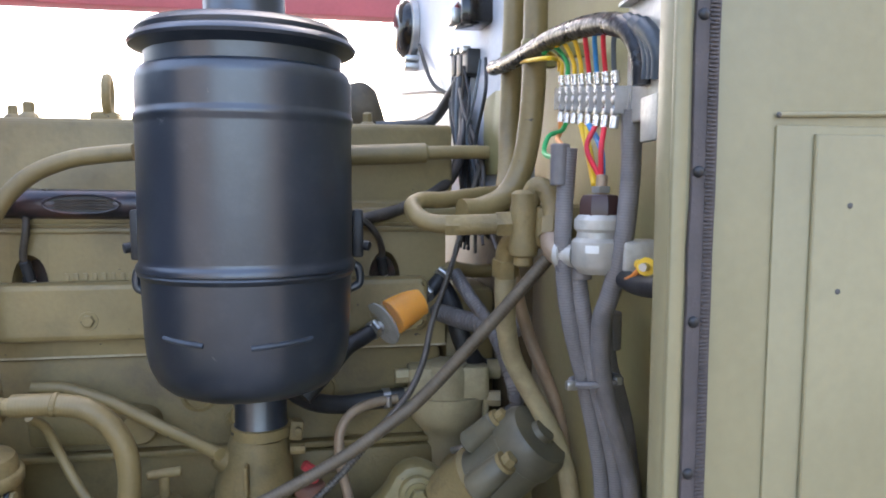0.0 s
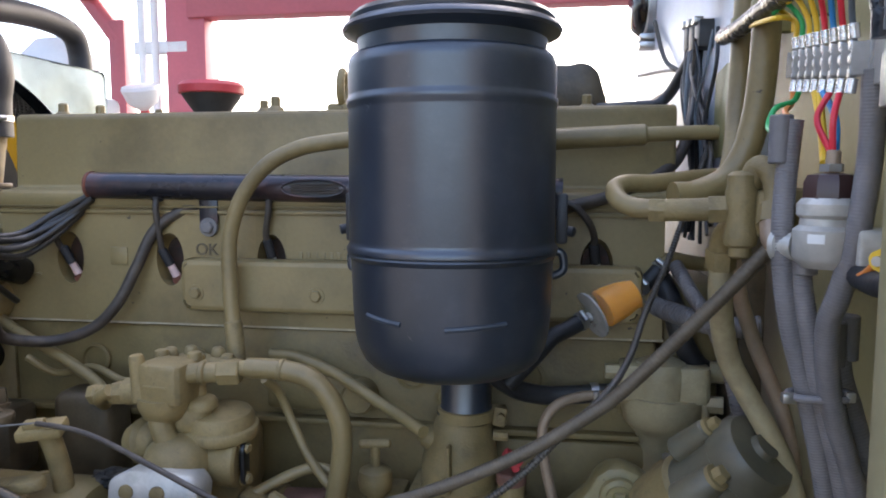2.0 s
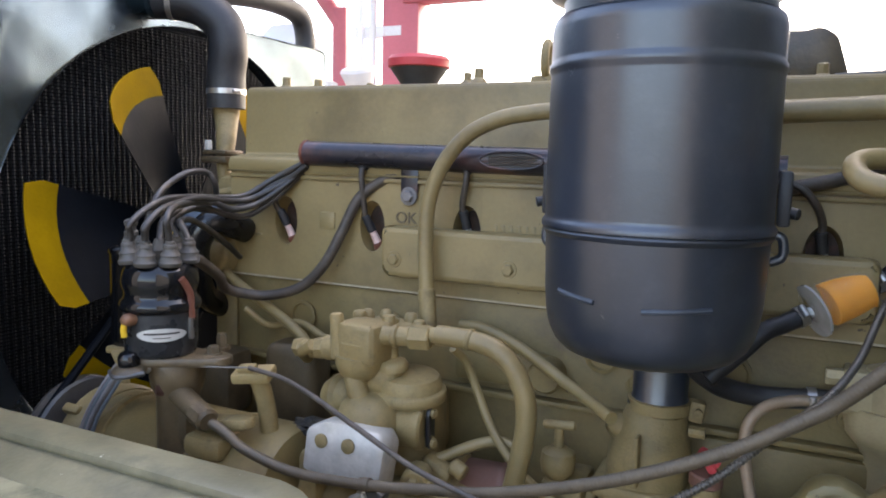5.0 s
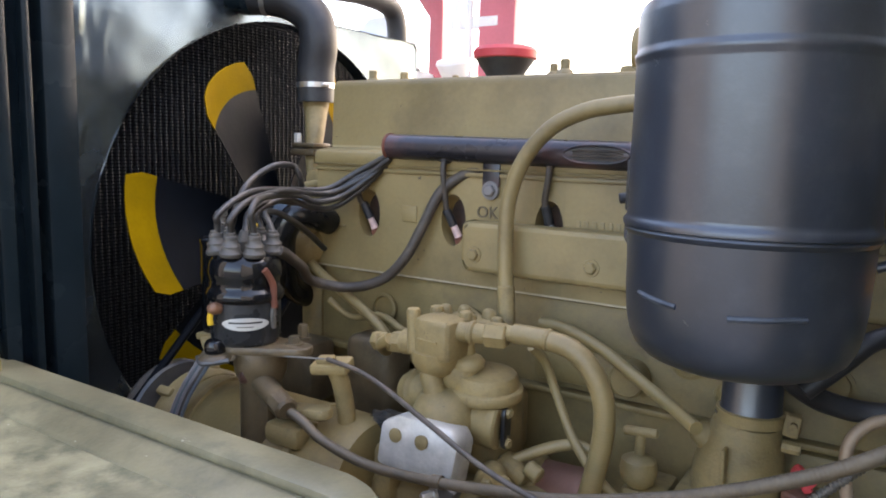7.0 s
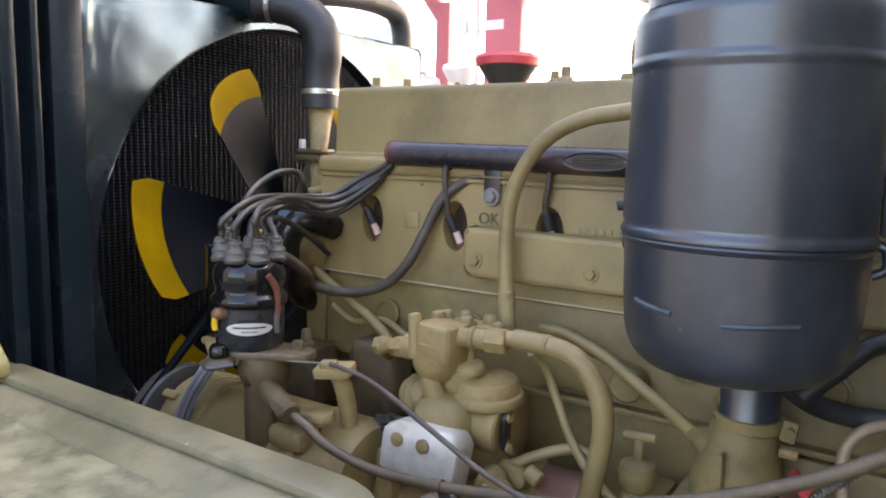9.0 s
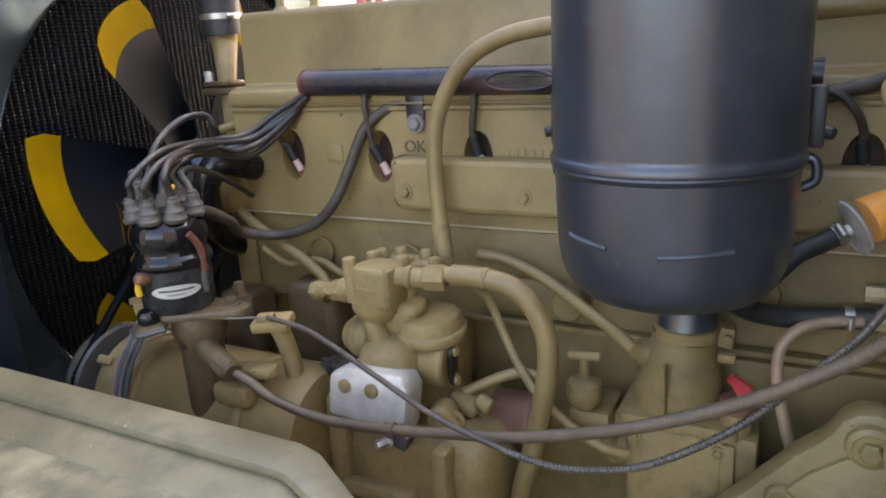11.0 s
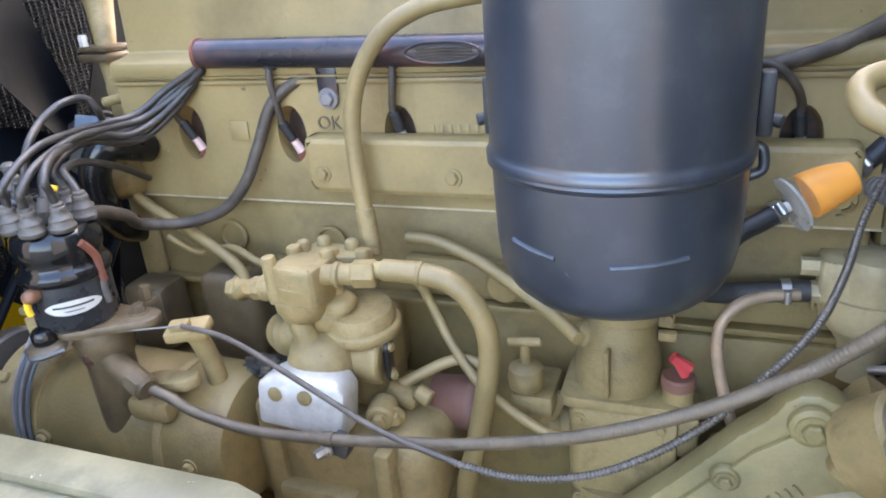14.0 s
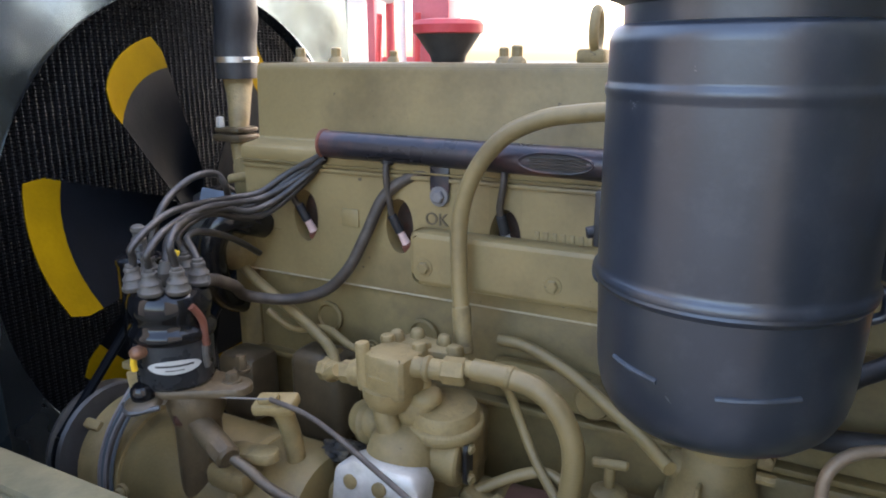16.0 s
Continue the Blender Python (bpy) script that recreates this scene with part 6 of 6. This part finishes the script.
part("sleeve", rod((-0.045, -0.004, 1.5503), (0.118, 0.001, 1.5575), 0.0130, 18, 0.003), OLIVE, bpy.data.objects["heater_pipe"])
single("black_cable", tube([(-0.02, -0.03, 1.464), (0.021, -0.02, 1.470), (0.087, 0.0, 1.487), (0.135, 0.03, 1.508), (0.165, 0.06, 1.535), (0.188, 0.11, 1.59), (0.196, 0.15, 1.65), (0.198, 0.16, 1.69)], 0.0078, 12), DUSTRUB, "dusty black cable rising to the relays", "cable", "firewall cables")
single("black_cable", tube([(0.145, -0.02, 1.50), (0.175, -0.02, 1.505), (0.2, 0.0, 1.51), (0.225, 0.03, 1.51)], 0.006, 10), DUSTRUB, "short black cable into the firewall", "cable", "firewall cables")

swt = thing("pressure_switch", (0.195, -0.39, 1.44), "cast aluminium pressure switch with a brown plastic top", "switch")
part("body", lathe([(0.015, 1.447), (0.019, 1.451), (0.0212, 1.454), (0.0212, 1.472), (0.0175, 1.475), (0.0170, 1.4795), (0.0195, 1.482), (0.0195, 1.489), (0.016, 1.493)], (0.1925, -0.39, 0), (0, 0, 1), 32), ALU, swt)
part("side_block", box((0.218, -0.405, 1.462), (0.034, 0.030, 0.024), 0.003), ALU, swt)
part("spout", lathe([(0.010, 0), (0.010, 0.010), (0.012, 0.011), (0.012, 0.015)], (0.178, -0.378, 1.460), (-0.5, 0.6, 0), 20), ALU, swt)
part("brown_top", lathe([(0.0165, 1.492), (0.0165, 1.503), (0.014, 1.508), (0.008, 1.509)], (0.1925, -0.39, 0), (0, 0, 1), 8), BROWNPL, swt, "brown plastic switch top")
part("terminal", rod((0.193, -0.39, 1.507), (0.194, -0.39, 1.524), 0.0045, 10, 0.001), COPPER, swt)
part("terminal_nut", rod((0.193, -0.39, 1.510), (0.193, -0.39, 1.515), 0.0075, 6), STEEL, swt)
part("white_sticker", bowed(0.0213, -50, -22, 1.464, 1.470, 0.1925, -0.39, 0.0005), WHITEP, swt)
part("wall_foot", box((0.235, -0.40, 1.455), (0.04, 0.02, 0.02), 0.004), ALU, swt)
single("switch_cable", tube([(0.205, -0.395, 1.447), (0.203, -0.43, 1.444), (0.196, -0.47, 1.447), (0.190, -0.51, 1.452), (0.186, -0.53, 1.454)], 0.0075, 12), RUBBER, "black cable behind the pressure switch", "cable")
lug = thing("yellow_lug", (0.2, -0.455, 1.46), "yellow ring lug on an orange wire", "cable lug")
part("lug", lathe([(0.004, 0), (0.0065, 0.0), (0.0065, 0.003), (0.004, 0.003)], (0.198, -0.462, 1.460), (-0.6, -0.8, 0), 14), W_YEL, lug)
part("barrel", rod((0.199, -0.455, 1.460), (0.203, -0.440, 1.459), 0.004, 10), W_YEL, lug)
part("wire", tube([(0.200, -0.452, 1.459), (0.198, -0.44, 1.450), (0.200, -0.42, 1.444), (0.206, -0.40, 1.440)], 0.0024, 8), W_ORA, lug)
part("stud", rod((0.192, -0.468, 1.460), (0.206, -0.456, 1.460), 0.003, 8), STEEL, lug)

CON = "grey ribbed cable conduit down the olive panel"
single("cable_conduit", tube([(0.173, -0.372, 1.545), (0.170, -0.372, 1.500), (0.170, -0.372, 1.455), (0.177, -0.370, 1.407), (0.192, -0.365, 1.355), (0.206, -0.36, 1.301), (0.213, -0.36, 1.252), (0.218, -0.355, 1.15), (0.22, -0.34, 1.0)], 0.0072, 14, 8, 0.0004, 0.0022), CONDUIT, CON, "conduit", "conduits")
single("cable_conduit", tube([(0.180, -0.372, 1.47), (0.182, -0.374, 1.44), (0.188, -0.374, 1.405), (0.200, -0.371, 1.355), (0.216, -0.366, 1.301), (0.224, -0.366, 1.252), (0.23, -0.36, 1.15), (0.232, -0.345, 1.0)], 0.0072, 14, 8, 0.0004, 0.0022), CONDUIT, CON, "conduit", "conduits")
single("cable_conduit", tube([(0.208, -0.412, 1.572), (0.208, -0.410, 1.52), (0.203, -0.410, 1.468), (0.197, -0.402, 1.43), (0.195, -0.391, 1.405), (0.203, -0.380, 1.356), (0.222, -0.372, 1.30), (0.234, -0.372, 1.25), (0.24, -0.366, 1.15), (0.243, -0.35, 1.0)], 0.0076, 14, 8, 0.0002, 0.0022), CONDUIT, "grey smooth cable sleeve down the olive panel", "conduit", "conduits")
single("cable_conduit", tube([(0.206, -0.355, 1.40), (0.212, -0.352, 1.36), (0.226, -0.350, 1.30), (0.233, -0.348, 1.25), (0.236, -0.345, 1.1)], 0.0080, 14, 8, 0.0004, 0.0024), CONDUIT, CON, "conduit", "conduits")
single("cable_conduit", tube([(0.214, -0.345, 1.404), (0.219, -0.345, 1.364), (0.227, -0.345, 1.339), (0.235, -0.345, 1.309), (0.241, -0.345, 1.272), (0.246, -0.345, 1.240), (0.249, -0.345, 1.199)], 0.0105, 14, 8, 0.0002, 0.0024), CONDUIT, "wide grey cable sleeve down the olive panel", "conduit", "conduits")
tie = thing("cable_tie", (0.197, -0.37, 1.354), "grey plastic tie round the grey conduits with a steel clip", "cable tie")
ring = []
for a in range(0, 361, 18):
    ring.append((0.2005 + 0.0215 * math.cos(radians(a)), -0.369 + 0.0135 * math.sin(radians(a)), 1.355 + 0.001 * math.cos(radians(a))))
part("band", tube(ring, 0.0028, 8, 2), CONDUIT, tie)
part("buckle", box((0.178, -0.374, 1.353), (0.009, 0.007, 0.007), 0.001), STEEL, tie)
part("buckle", box((0.216, -0.379, 1.357), (0.006, 0.006, 0.007), 0.001), STEEL, tie)
single("grey_conduit_far", tube([(0.155, 0.0, 1.402), (0.168, -0.03, 1.375), (0.192, -0.075, 1.33), (0.21, -0.11, 1.25), (0.22, -0.1, 1.12)], 0.0085, 12, 8, 0.0008, 0.004), CONDUIT, "grey ribbed conduit behind the pipes", "conduit", "conduits")
single("grey_conduit_far", tube([(0.12, 0.02, 1.355), (0.16, -0.03, 1.345), (0.20, -0.07, 1.342), (0.235, -0.08, 1.345)], 0.012, 12, 8, 0.0012, 0.0045), CONDUIT, "grey ribbed conduit behind the pipes", "conduit", "conduits")
single("rubber_bend", tube([(0.13, 0.03, 1.40), (0.15, 0.0, 1.36), (0.165, -0.01, 1.31), (0.19, 0.0, 1.275), (0.225, 0.02, 1.27)], 0.013, 12), RUBBER, "black rubber hose behind the pipes", "hose")
single("link_rod", rod((0.14, -0.06, 1.185), (0.225, -0.11, 1.225), 0.0045, 10), STEEL, "thin steel link rod by the governor", "rod")
single("link_rod", rod((0.15, -0.04, 1.17), (0.232, -0.06, 1.25), 0.0055, 10), DARKST, "thin dark link rod by the governor", "rod")

# terminal strip on the panel: direction along the panel, out of it towards the engine
ALONG, OUT = V(-0.007, -0.172, -0.021).normalized(), V(-0.99, 0.1, 0.0).normalized()
T0 = V(0.2085, -0.252, 1.5985)
strp = thing("terminal_strip", (0.212, -0.33, 1.58), "clear plastic terminal strip full of crimped wires", "terminal strip")
rot = (7.0, 0, -2.3)
part("backing", box(T0 + ALONG * 0.084 + V(0.026, 0, 0), (0.050, 0.164, 0.022), 0.001, rot), CLEAR, strp)
part("mount_bar", box(T0 + ALONG * 0.084 + V(0.030, 0, 0), (0.040, 0.150, 0.010), 0.001, rot), ALU, strp, "bare metal mounting bar")
for k in range(9):
    p = T0 + ALONG * (0.006 + 0.0195 * k)
    part("divider", box(p + OUT * 0.002, (0.014, 0.0020, 0.020), 0.0004, rot), CLEAR, strp)
for k in range(8):
    p = T0 + ALONG * (0.015 + 0.0195 * k)
    for dz in (-0.009, 0.0, 0.009):
        part("screw", lathe([(0.0034, 0), (0.0034, 0.003), (0.0024, 0.004), (0, 0.004)], p + OUT * 0.003 + V(0, 0, dz), OUT, 10), STEEL, strp)
    for dz, s in ((0.0145, 1), (-0.0145, -1)):
        part("crimp", rod(p + OUT * 0.004 + V(0, 0, dz - 0.002 * s), p + OUT * 0.005 + V(0, 0, dz + 0.007 * s), 0.0034, 10), BRIGHT, strp)
        part("spade", box(p + OUT * 0.0052 + V(0, 0, dz * 0.55), (0.0022, 0.0062, 0.0062), 0.0012, (rot[0] + 12 * s, 20 * s, 0)), BRIGHT, strp)

colors = [W_YEL, W_GRN, W_YEL, W_YEL, W_RED, W_BLU, W_RED, W_GRY]
names = ["yellow", "green", "yellow", "yellow", "red", "blue", "red", "blue-grey"]
SRC = [V(0.186, -0.195, 1.644), V(0.187, -0.260, 1.639), V(0.188, -0.294, 1.640), V(0.189, -0.330, 1.639), V(0.190, -0.359, 1.638), V(0.191, -0.380, 1.637), V(0.192, -0.395, 1.634), V(0.193, -0.417, 1.630)]
for k in range(8):
    p = T0 + ALONG * (0.015 + 0.0195 * k) + OUT * 0.005
    s = SRC[k]
    mid = s.lerp(p + V(0, 0, 0.034), 0.55) + V(-0.004, -0.004, 0.010 - 0.001 * k)
    single("wire", tube([s, mid, p + V(-0.002, -0.002, 0.034 - 0.001 * k), p + V(0, 0, 0.020)], 0.0020, 8), colors[k], names[k] + " wire crimped onto the terminal strip", "wire", "terminal wires")
single("wire", tube([V(0.185, -0.184, 1.644), V(0.184, -0.275, 1.632), T0 + ALONG * 0.010 + OUT * 0.007 + V(0, 0, 0.036), T0 + ALONG * 0.012 + OUT * 0.006 + V(0, 0, 0.026)], 0.0022, 8), W_YEL, "yellow wire crimped onto the terminal strip", "wire", "terminal wires")


def low(k):
    return T0 + ALONG * (0.015 + 0.0195 * k) + OUT * 0.005 + V(0, 0, -0.020)


top = V(0.193, -0.39, 1.522)
single("wire", tube([low(6), low(6).lerp(top, 0.45) + V(-0.004, -0.006, 0.0), top], 0.0022, 8), W_RED, "red wire looped down to the pressure switch", "wire", "terminal wires")
single("wire", tube([low(5), low(5).lerp(top, 0.5) + V(-0.006, 0.010, 0.002), top + V(0, 0.002, 0)], 0.0022, 8), W_RED, "red wire looped down to the pressure switch", "wire", "terminal wires")
single("wire", tube([low(3), low(3).lerp(top, 0.5) + V(0.002, 0.012, 0.0), top + V(-0.003, 0.006, -0.006)], 0.0026, 8), W_YEL, "yellow wire into the conduit", "wire", "terminal wires")
single("wire", tube([low(4), low(4).lerp(top, 0.5) + V(0.004, -0.004, 0), top + V(0.003, 0.004, -0.006)], 0.0024, 8), W_BLU, "blue wire beside the red ones", "wire", "terminal wires")
single("wire", tube([low(4) + V(0, 0.004, 0), low(4).lerp(top, 0.5) + V(0, 0.010, 0), top + V(0, 0.008, -0.006)], 0.0024, 8), W_YEL, "yellow wire into the conduit", "wire", "terminal wires")
single("wire", tube([low(1), low(1) + V(-0.003, 0.006, -0.008), V(0.183, -0.292, 1.560), V(0.176, -0.30, 1.545), V(0.175, -0.33, 1.540), V(0.173, -0.365, 1.545)], 0.0022, 8), W_GRN, "green wire looped into the conduit", "wire", "terminal wires")
single("wire", tube([low(0), low(0) + V(-0.002, -0.004, -0.012), V(0.185, -0.31, 1.556), V(0.175, -0.365, 1.543)], 0.0022, 8), W_ORA, "orange wire into the conduit", "wire", "terminal wires")
single("wire_loom", tube([(0.186, -0.072, 1.655), (0.186, -0.140, 1.650), (0.187, -0.221, 1.649), (0.188, -0.294, 1.648), (0.190, -0.351, 1.644), (0.192, -0.398, 1.637), (0.194, -0.427, 1.628), (0.197, -0.440, 1.617), (0.199, -0.446, 1.601), (0.200, -0.446, 1.585)], 0.0088, 14, 8, 0.0003, 0.03), TAPE, "wire loom wrapped in glossy black tape", "wire loom")
for line in ([(0.195, -0.427, 1.633), (0.197, -0.450, 1.619), (0.199, -0.457, 1.603), (0.200, -0.455, 1.588)],
             [(0.195, -0.440, 1.629), (0.197, -0.458, 1.616), (0.199, -0.464, 1.602), (0.200, -0.462, 1.587)],
             [(0.195, -0.452, 1.625), (0.197, -0.466, 1.613), (0.199, -0.471, 1.600), (0.200, -0.469, 1.586)]):
    single("loom_branch", tube([V(*q) for q in line], 0.0062, 10), LOOMB, "dark blue-grey cable in the junction opening", "cable", "loom branches")
jb = thing("junction_plate", (0.205, -0.46, 1.6), "bare metal junction plate with a white edge", "metal plate")
part("plate", box((0.203, -0.452, 1.605), (0.004, 0.095, 0.086), 0.001, (0, 0, -5.8)), ALU, jb)
part("edge", box((0.192, -0.4985, 1.605), (0.012, 0.003, 0.090), 0.0008, (0, 0, -5.8)), WHITEP, jb, "white plate edge")
part("edge", box((0.199, -0.452, 1.649), (0.012, 0.095, 0.003), 0.0008, (0, 0, -5.8)), WHITEP, jb)
part("tab", box((0.194, -0.47, 1.560), (0.004, 0.03, 0.03), 0.001, (0, 0, -5.8)), ALU, jb)
part("screw", lathe([(0.004, 0), (0.003, 0.003), (0, 0.003)], (0.198, -0.455, 1.572), OUT, 10), DARKST, jb)

# white part of the firewall: relays, round horn relay, box, cables
rl = thing("relay_bank", (0.19, 0.14, 1.66), "small black relays with wires on the firewall", "relay")
for k in range(3):
    part("relay", box((0.202, 0.10 + 0.045 * k, 1.69 + 0.006 * k), (0.03, 0.034, 0.036), 0.004), RUBBER, rl)
    part("blade_contact", box((0.188, 0.10 + 0.045 * k, 1.708 + 0.006 * k), (0.012, 0.02, 0.008), 0.001), STEEL, rl)
bx = thing("solenoid_box", (0.19, 0.06, 1.74), "glossy black box on the firewall", "solenoid")
part("box", box((0.192, 0.055, 1.748), (0.05, 0.06, 0.034), 0.004), GLOSSBLACK, bx)
part("lug", box((0.162, 0.055, 1.742), (0.012, 0.03, 0.02), 0.003), STEEL, bx)
hr = thing("horn", (0.19, 0.42, 1.78), "round black horn with chrome clips on the firewall", "horn")
part("disc", lathe([(0.0, 0), (0.05, 0.0), (0.058, 0.012), (0.056, 0.03), (0.045, 0.042), (0.02, 0.047), (0, 0.047)], (0.188, 0.58, 1.835), (-1, -0.1, 0), 32), GLOSSBLACK, hr)
part("band", lathe([(0.058, 0.008), (0.062, 0.01), (0.062, 0.022), (0.058, 0.024)], (0.188, 0.58, 1.835), (-1, -0.1, 0), 32), STEEL, hr)
for dz in (-0.085, -0.07):
    part("bracket", box((0.172, 0.55, 1.84 + dz), (0.03, 0.04, 0.012), 0.003), STEEL, hr)
for k, (ya, yb, r) in enumerate(((0.12, 0.06, 0.006), (0.15, 0.09, 0.0065), (0.19, 0.10, 0.007), (0.22, 0.16, 0.005))):
    single("black_cable", tube([(0.196, ya, 1.69), (0.190, ya - 0.01, 1.63), (0.196, yb + 0.02, 1.56), (0.200, yb, 1.50), (0.205, yb - 0.01, 1.46), (0.222, yb - 0.01, 1.44)], r, 10), RUBBER, "black cable down the white firewall", "cable", "firewall cables")
single("black_cable", tube([(0.20, 0.16, 1.69), (0.19, 0.22, 1.66), (0.17, 0.26, 1.625), (0.13, 0.24, 1.605), (0.09, 0.20, 1.60), (0.06, 0.17, 1.60)], 0.0085, 12), RUBBER, "thick black cable from relays to the engine top", "cable", "firewall cables")
single("thin_wire", tube([(0.205, 0.14, 1.675), (0.195, 0.25, 1.668), (0.185, 0.42, 1.69), (0.172, 0.7, 1.72)], 0.0025, 8), CONDUIT, "thin grey wire along the firewall", "wire", "firewall wires")
single("thin_wire", tube([(0.205, 0.14, 1.672), (0.195, 0.27, 1.652), (0.182, 0.45, 1.648), (0.170, 0.74, 1.65)], 0.0025, 8), CONDUIT, "thin grey wire along the firewall", "wire", "firewall wires")
single("coil_cord", tube([(0.180, 0.50, 1.79), (0.182, 0.36, 1.70), (0.190, 0.22, 1.655), (0.195, 0.13, 1.60), (0.205, 0.10, 1.585)], 0.0032, 8, 8, 0.0014, 0.004), DARKST, "thin coiled cord on the firewall", "cord")
tangle = random.Random(11)
for k in range(9):
    ya, yb = tangle.uniform(0.02, 0.20), tangle.uniform(-0.10, 0.10)
    pts = []
    for j in range(6):
        f = j / 5
        pts.append((0.197 - 0.012 * tangle.random() - 0.01 * f, ya + (yb - ya) * f + tangle.uniform(-0.022, 0.022), 1.685 - 0.25 * f + tangle.uniform(-0.008, 0.008)))
    single("thin_wire", tube(pts, tangle.choice((0.0018, 0.0024, 0.003)), 8), tangle.choice((RUBBER, RUBBER, DUSTRUB, W_GRY)), "thin dark wire in the tangle on the firewall", "wire", "firewall wires")
part_br = thing("wall_bracket", (0.2, 0.0, 1.57), "olive bent sheet bracket with a bolt on the firewall", "bracket")
part("sheet", prism([(-0.05, 0.045), (0.012, 0.05), (0.05, 0.046), (0.055, -0.03), (0.02, -0.055), (-0.05, -0.055)], (0.206, -0.015, 1.585), (0, -1, 0), (0, 0, 1), 0.006, 0.0012), BODYIN, part_br)
part("bolt", bolt((0.212, 0.06, 1.585), (-1, 0, 0), 0.006, 0.006), STEEL, part_br)
for y, z in ((0.07, 1.56), (0.09, 1.62), (0.3, 1.6), (0.02, 1.67)):
    part("rivet", lathe([(0.004, 0), (0.003, 0.002), (0, 0.0025)], (0.213, y, z), (-1, 0, 0), 10), DARKST, bpy.data.objects["wall_firewall"])

for ob in [o for o in scene.objects if o.name.startswith("cable_conduit")]:
    top_v = max((v.co for v in ob.data.vertices), key=lambda c: c.z)
    part("end_sleeve", rod(V(top_v.x, top_v.y, top_v.z - 0.030), V(top_v.x, top_v.y, top_v.z + 0.003), 0.0078, 14, 0.001), CONDUIT, ob, "grey tape sleeve on the conduit end")
for name, p in (("wall_hose", (0.1975, -0.20, 1.655)), ("wall_hose.001", (0.2015, -0.10, 1.66))):
    part("hose_saddle", lathe([(0.0127, -0.008), (0.0142, -0.008), (0.0142, 0.008), (0.0127, 0.008)], p, (0, 0, 1), 20), BODYIN, bpy.data.objects[name], "olive sheet saddle clip")
    part("saddle_foot", box((0.228, p[1], p[2]), (0.05, 0.012, 0.014), 0.002), BODYIN, bpy.data.objects[name])
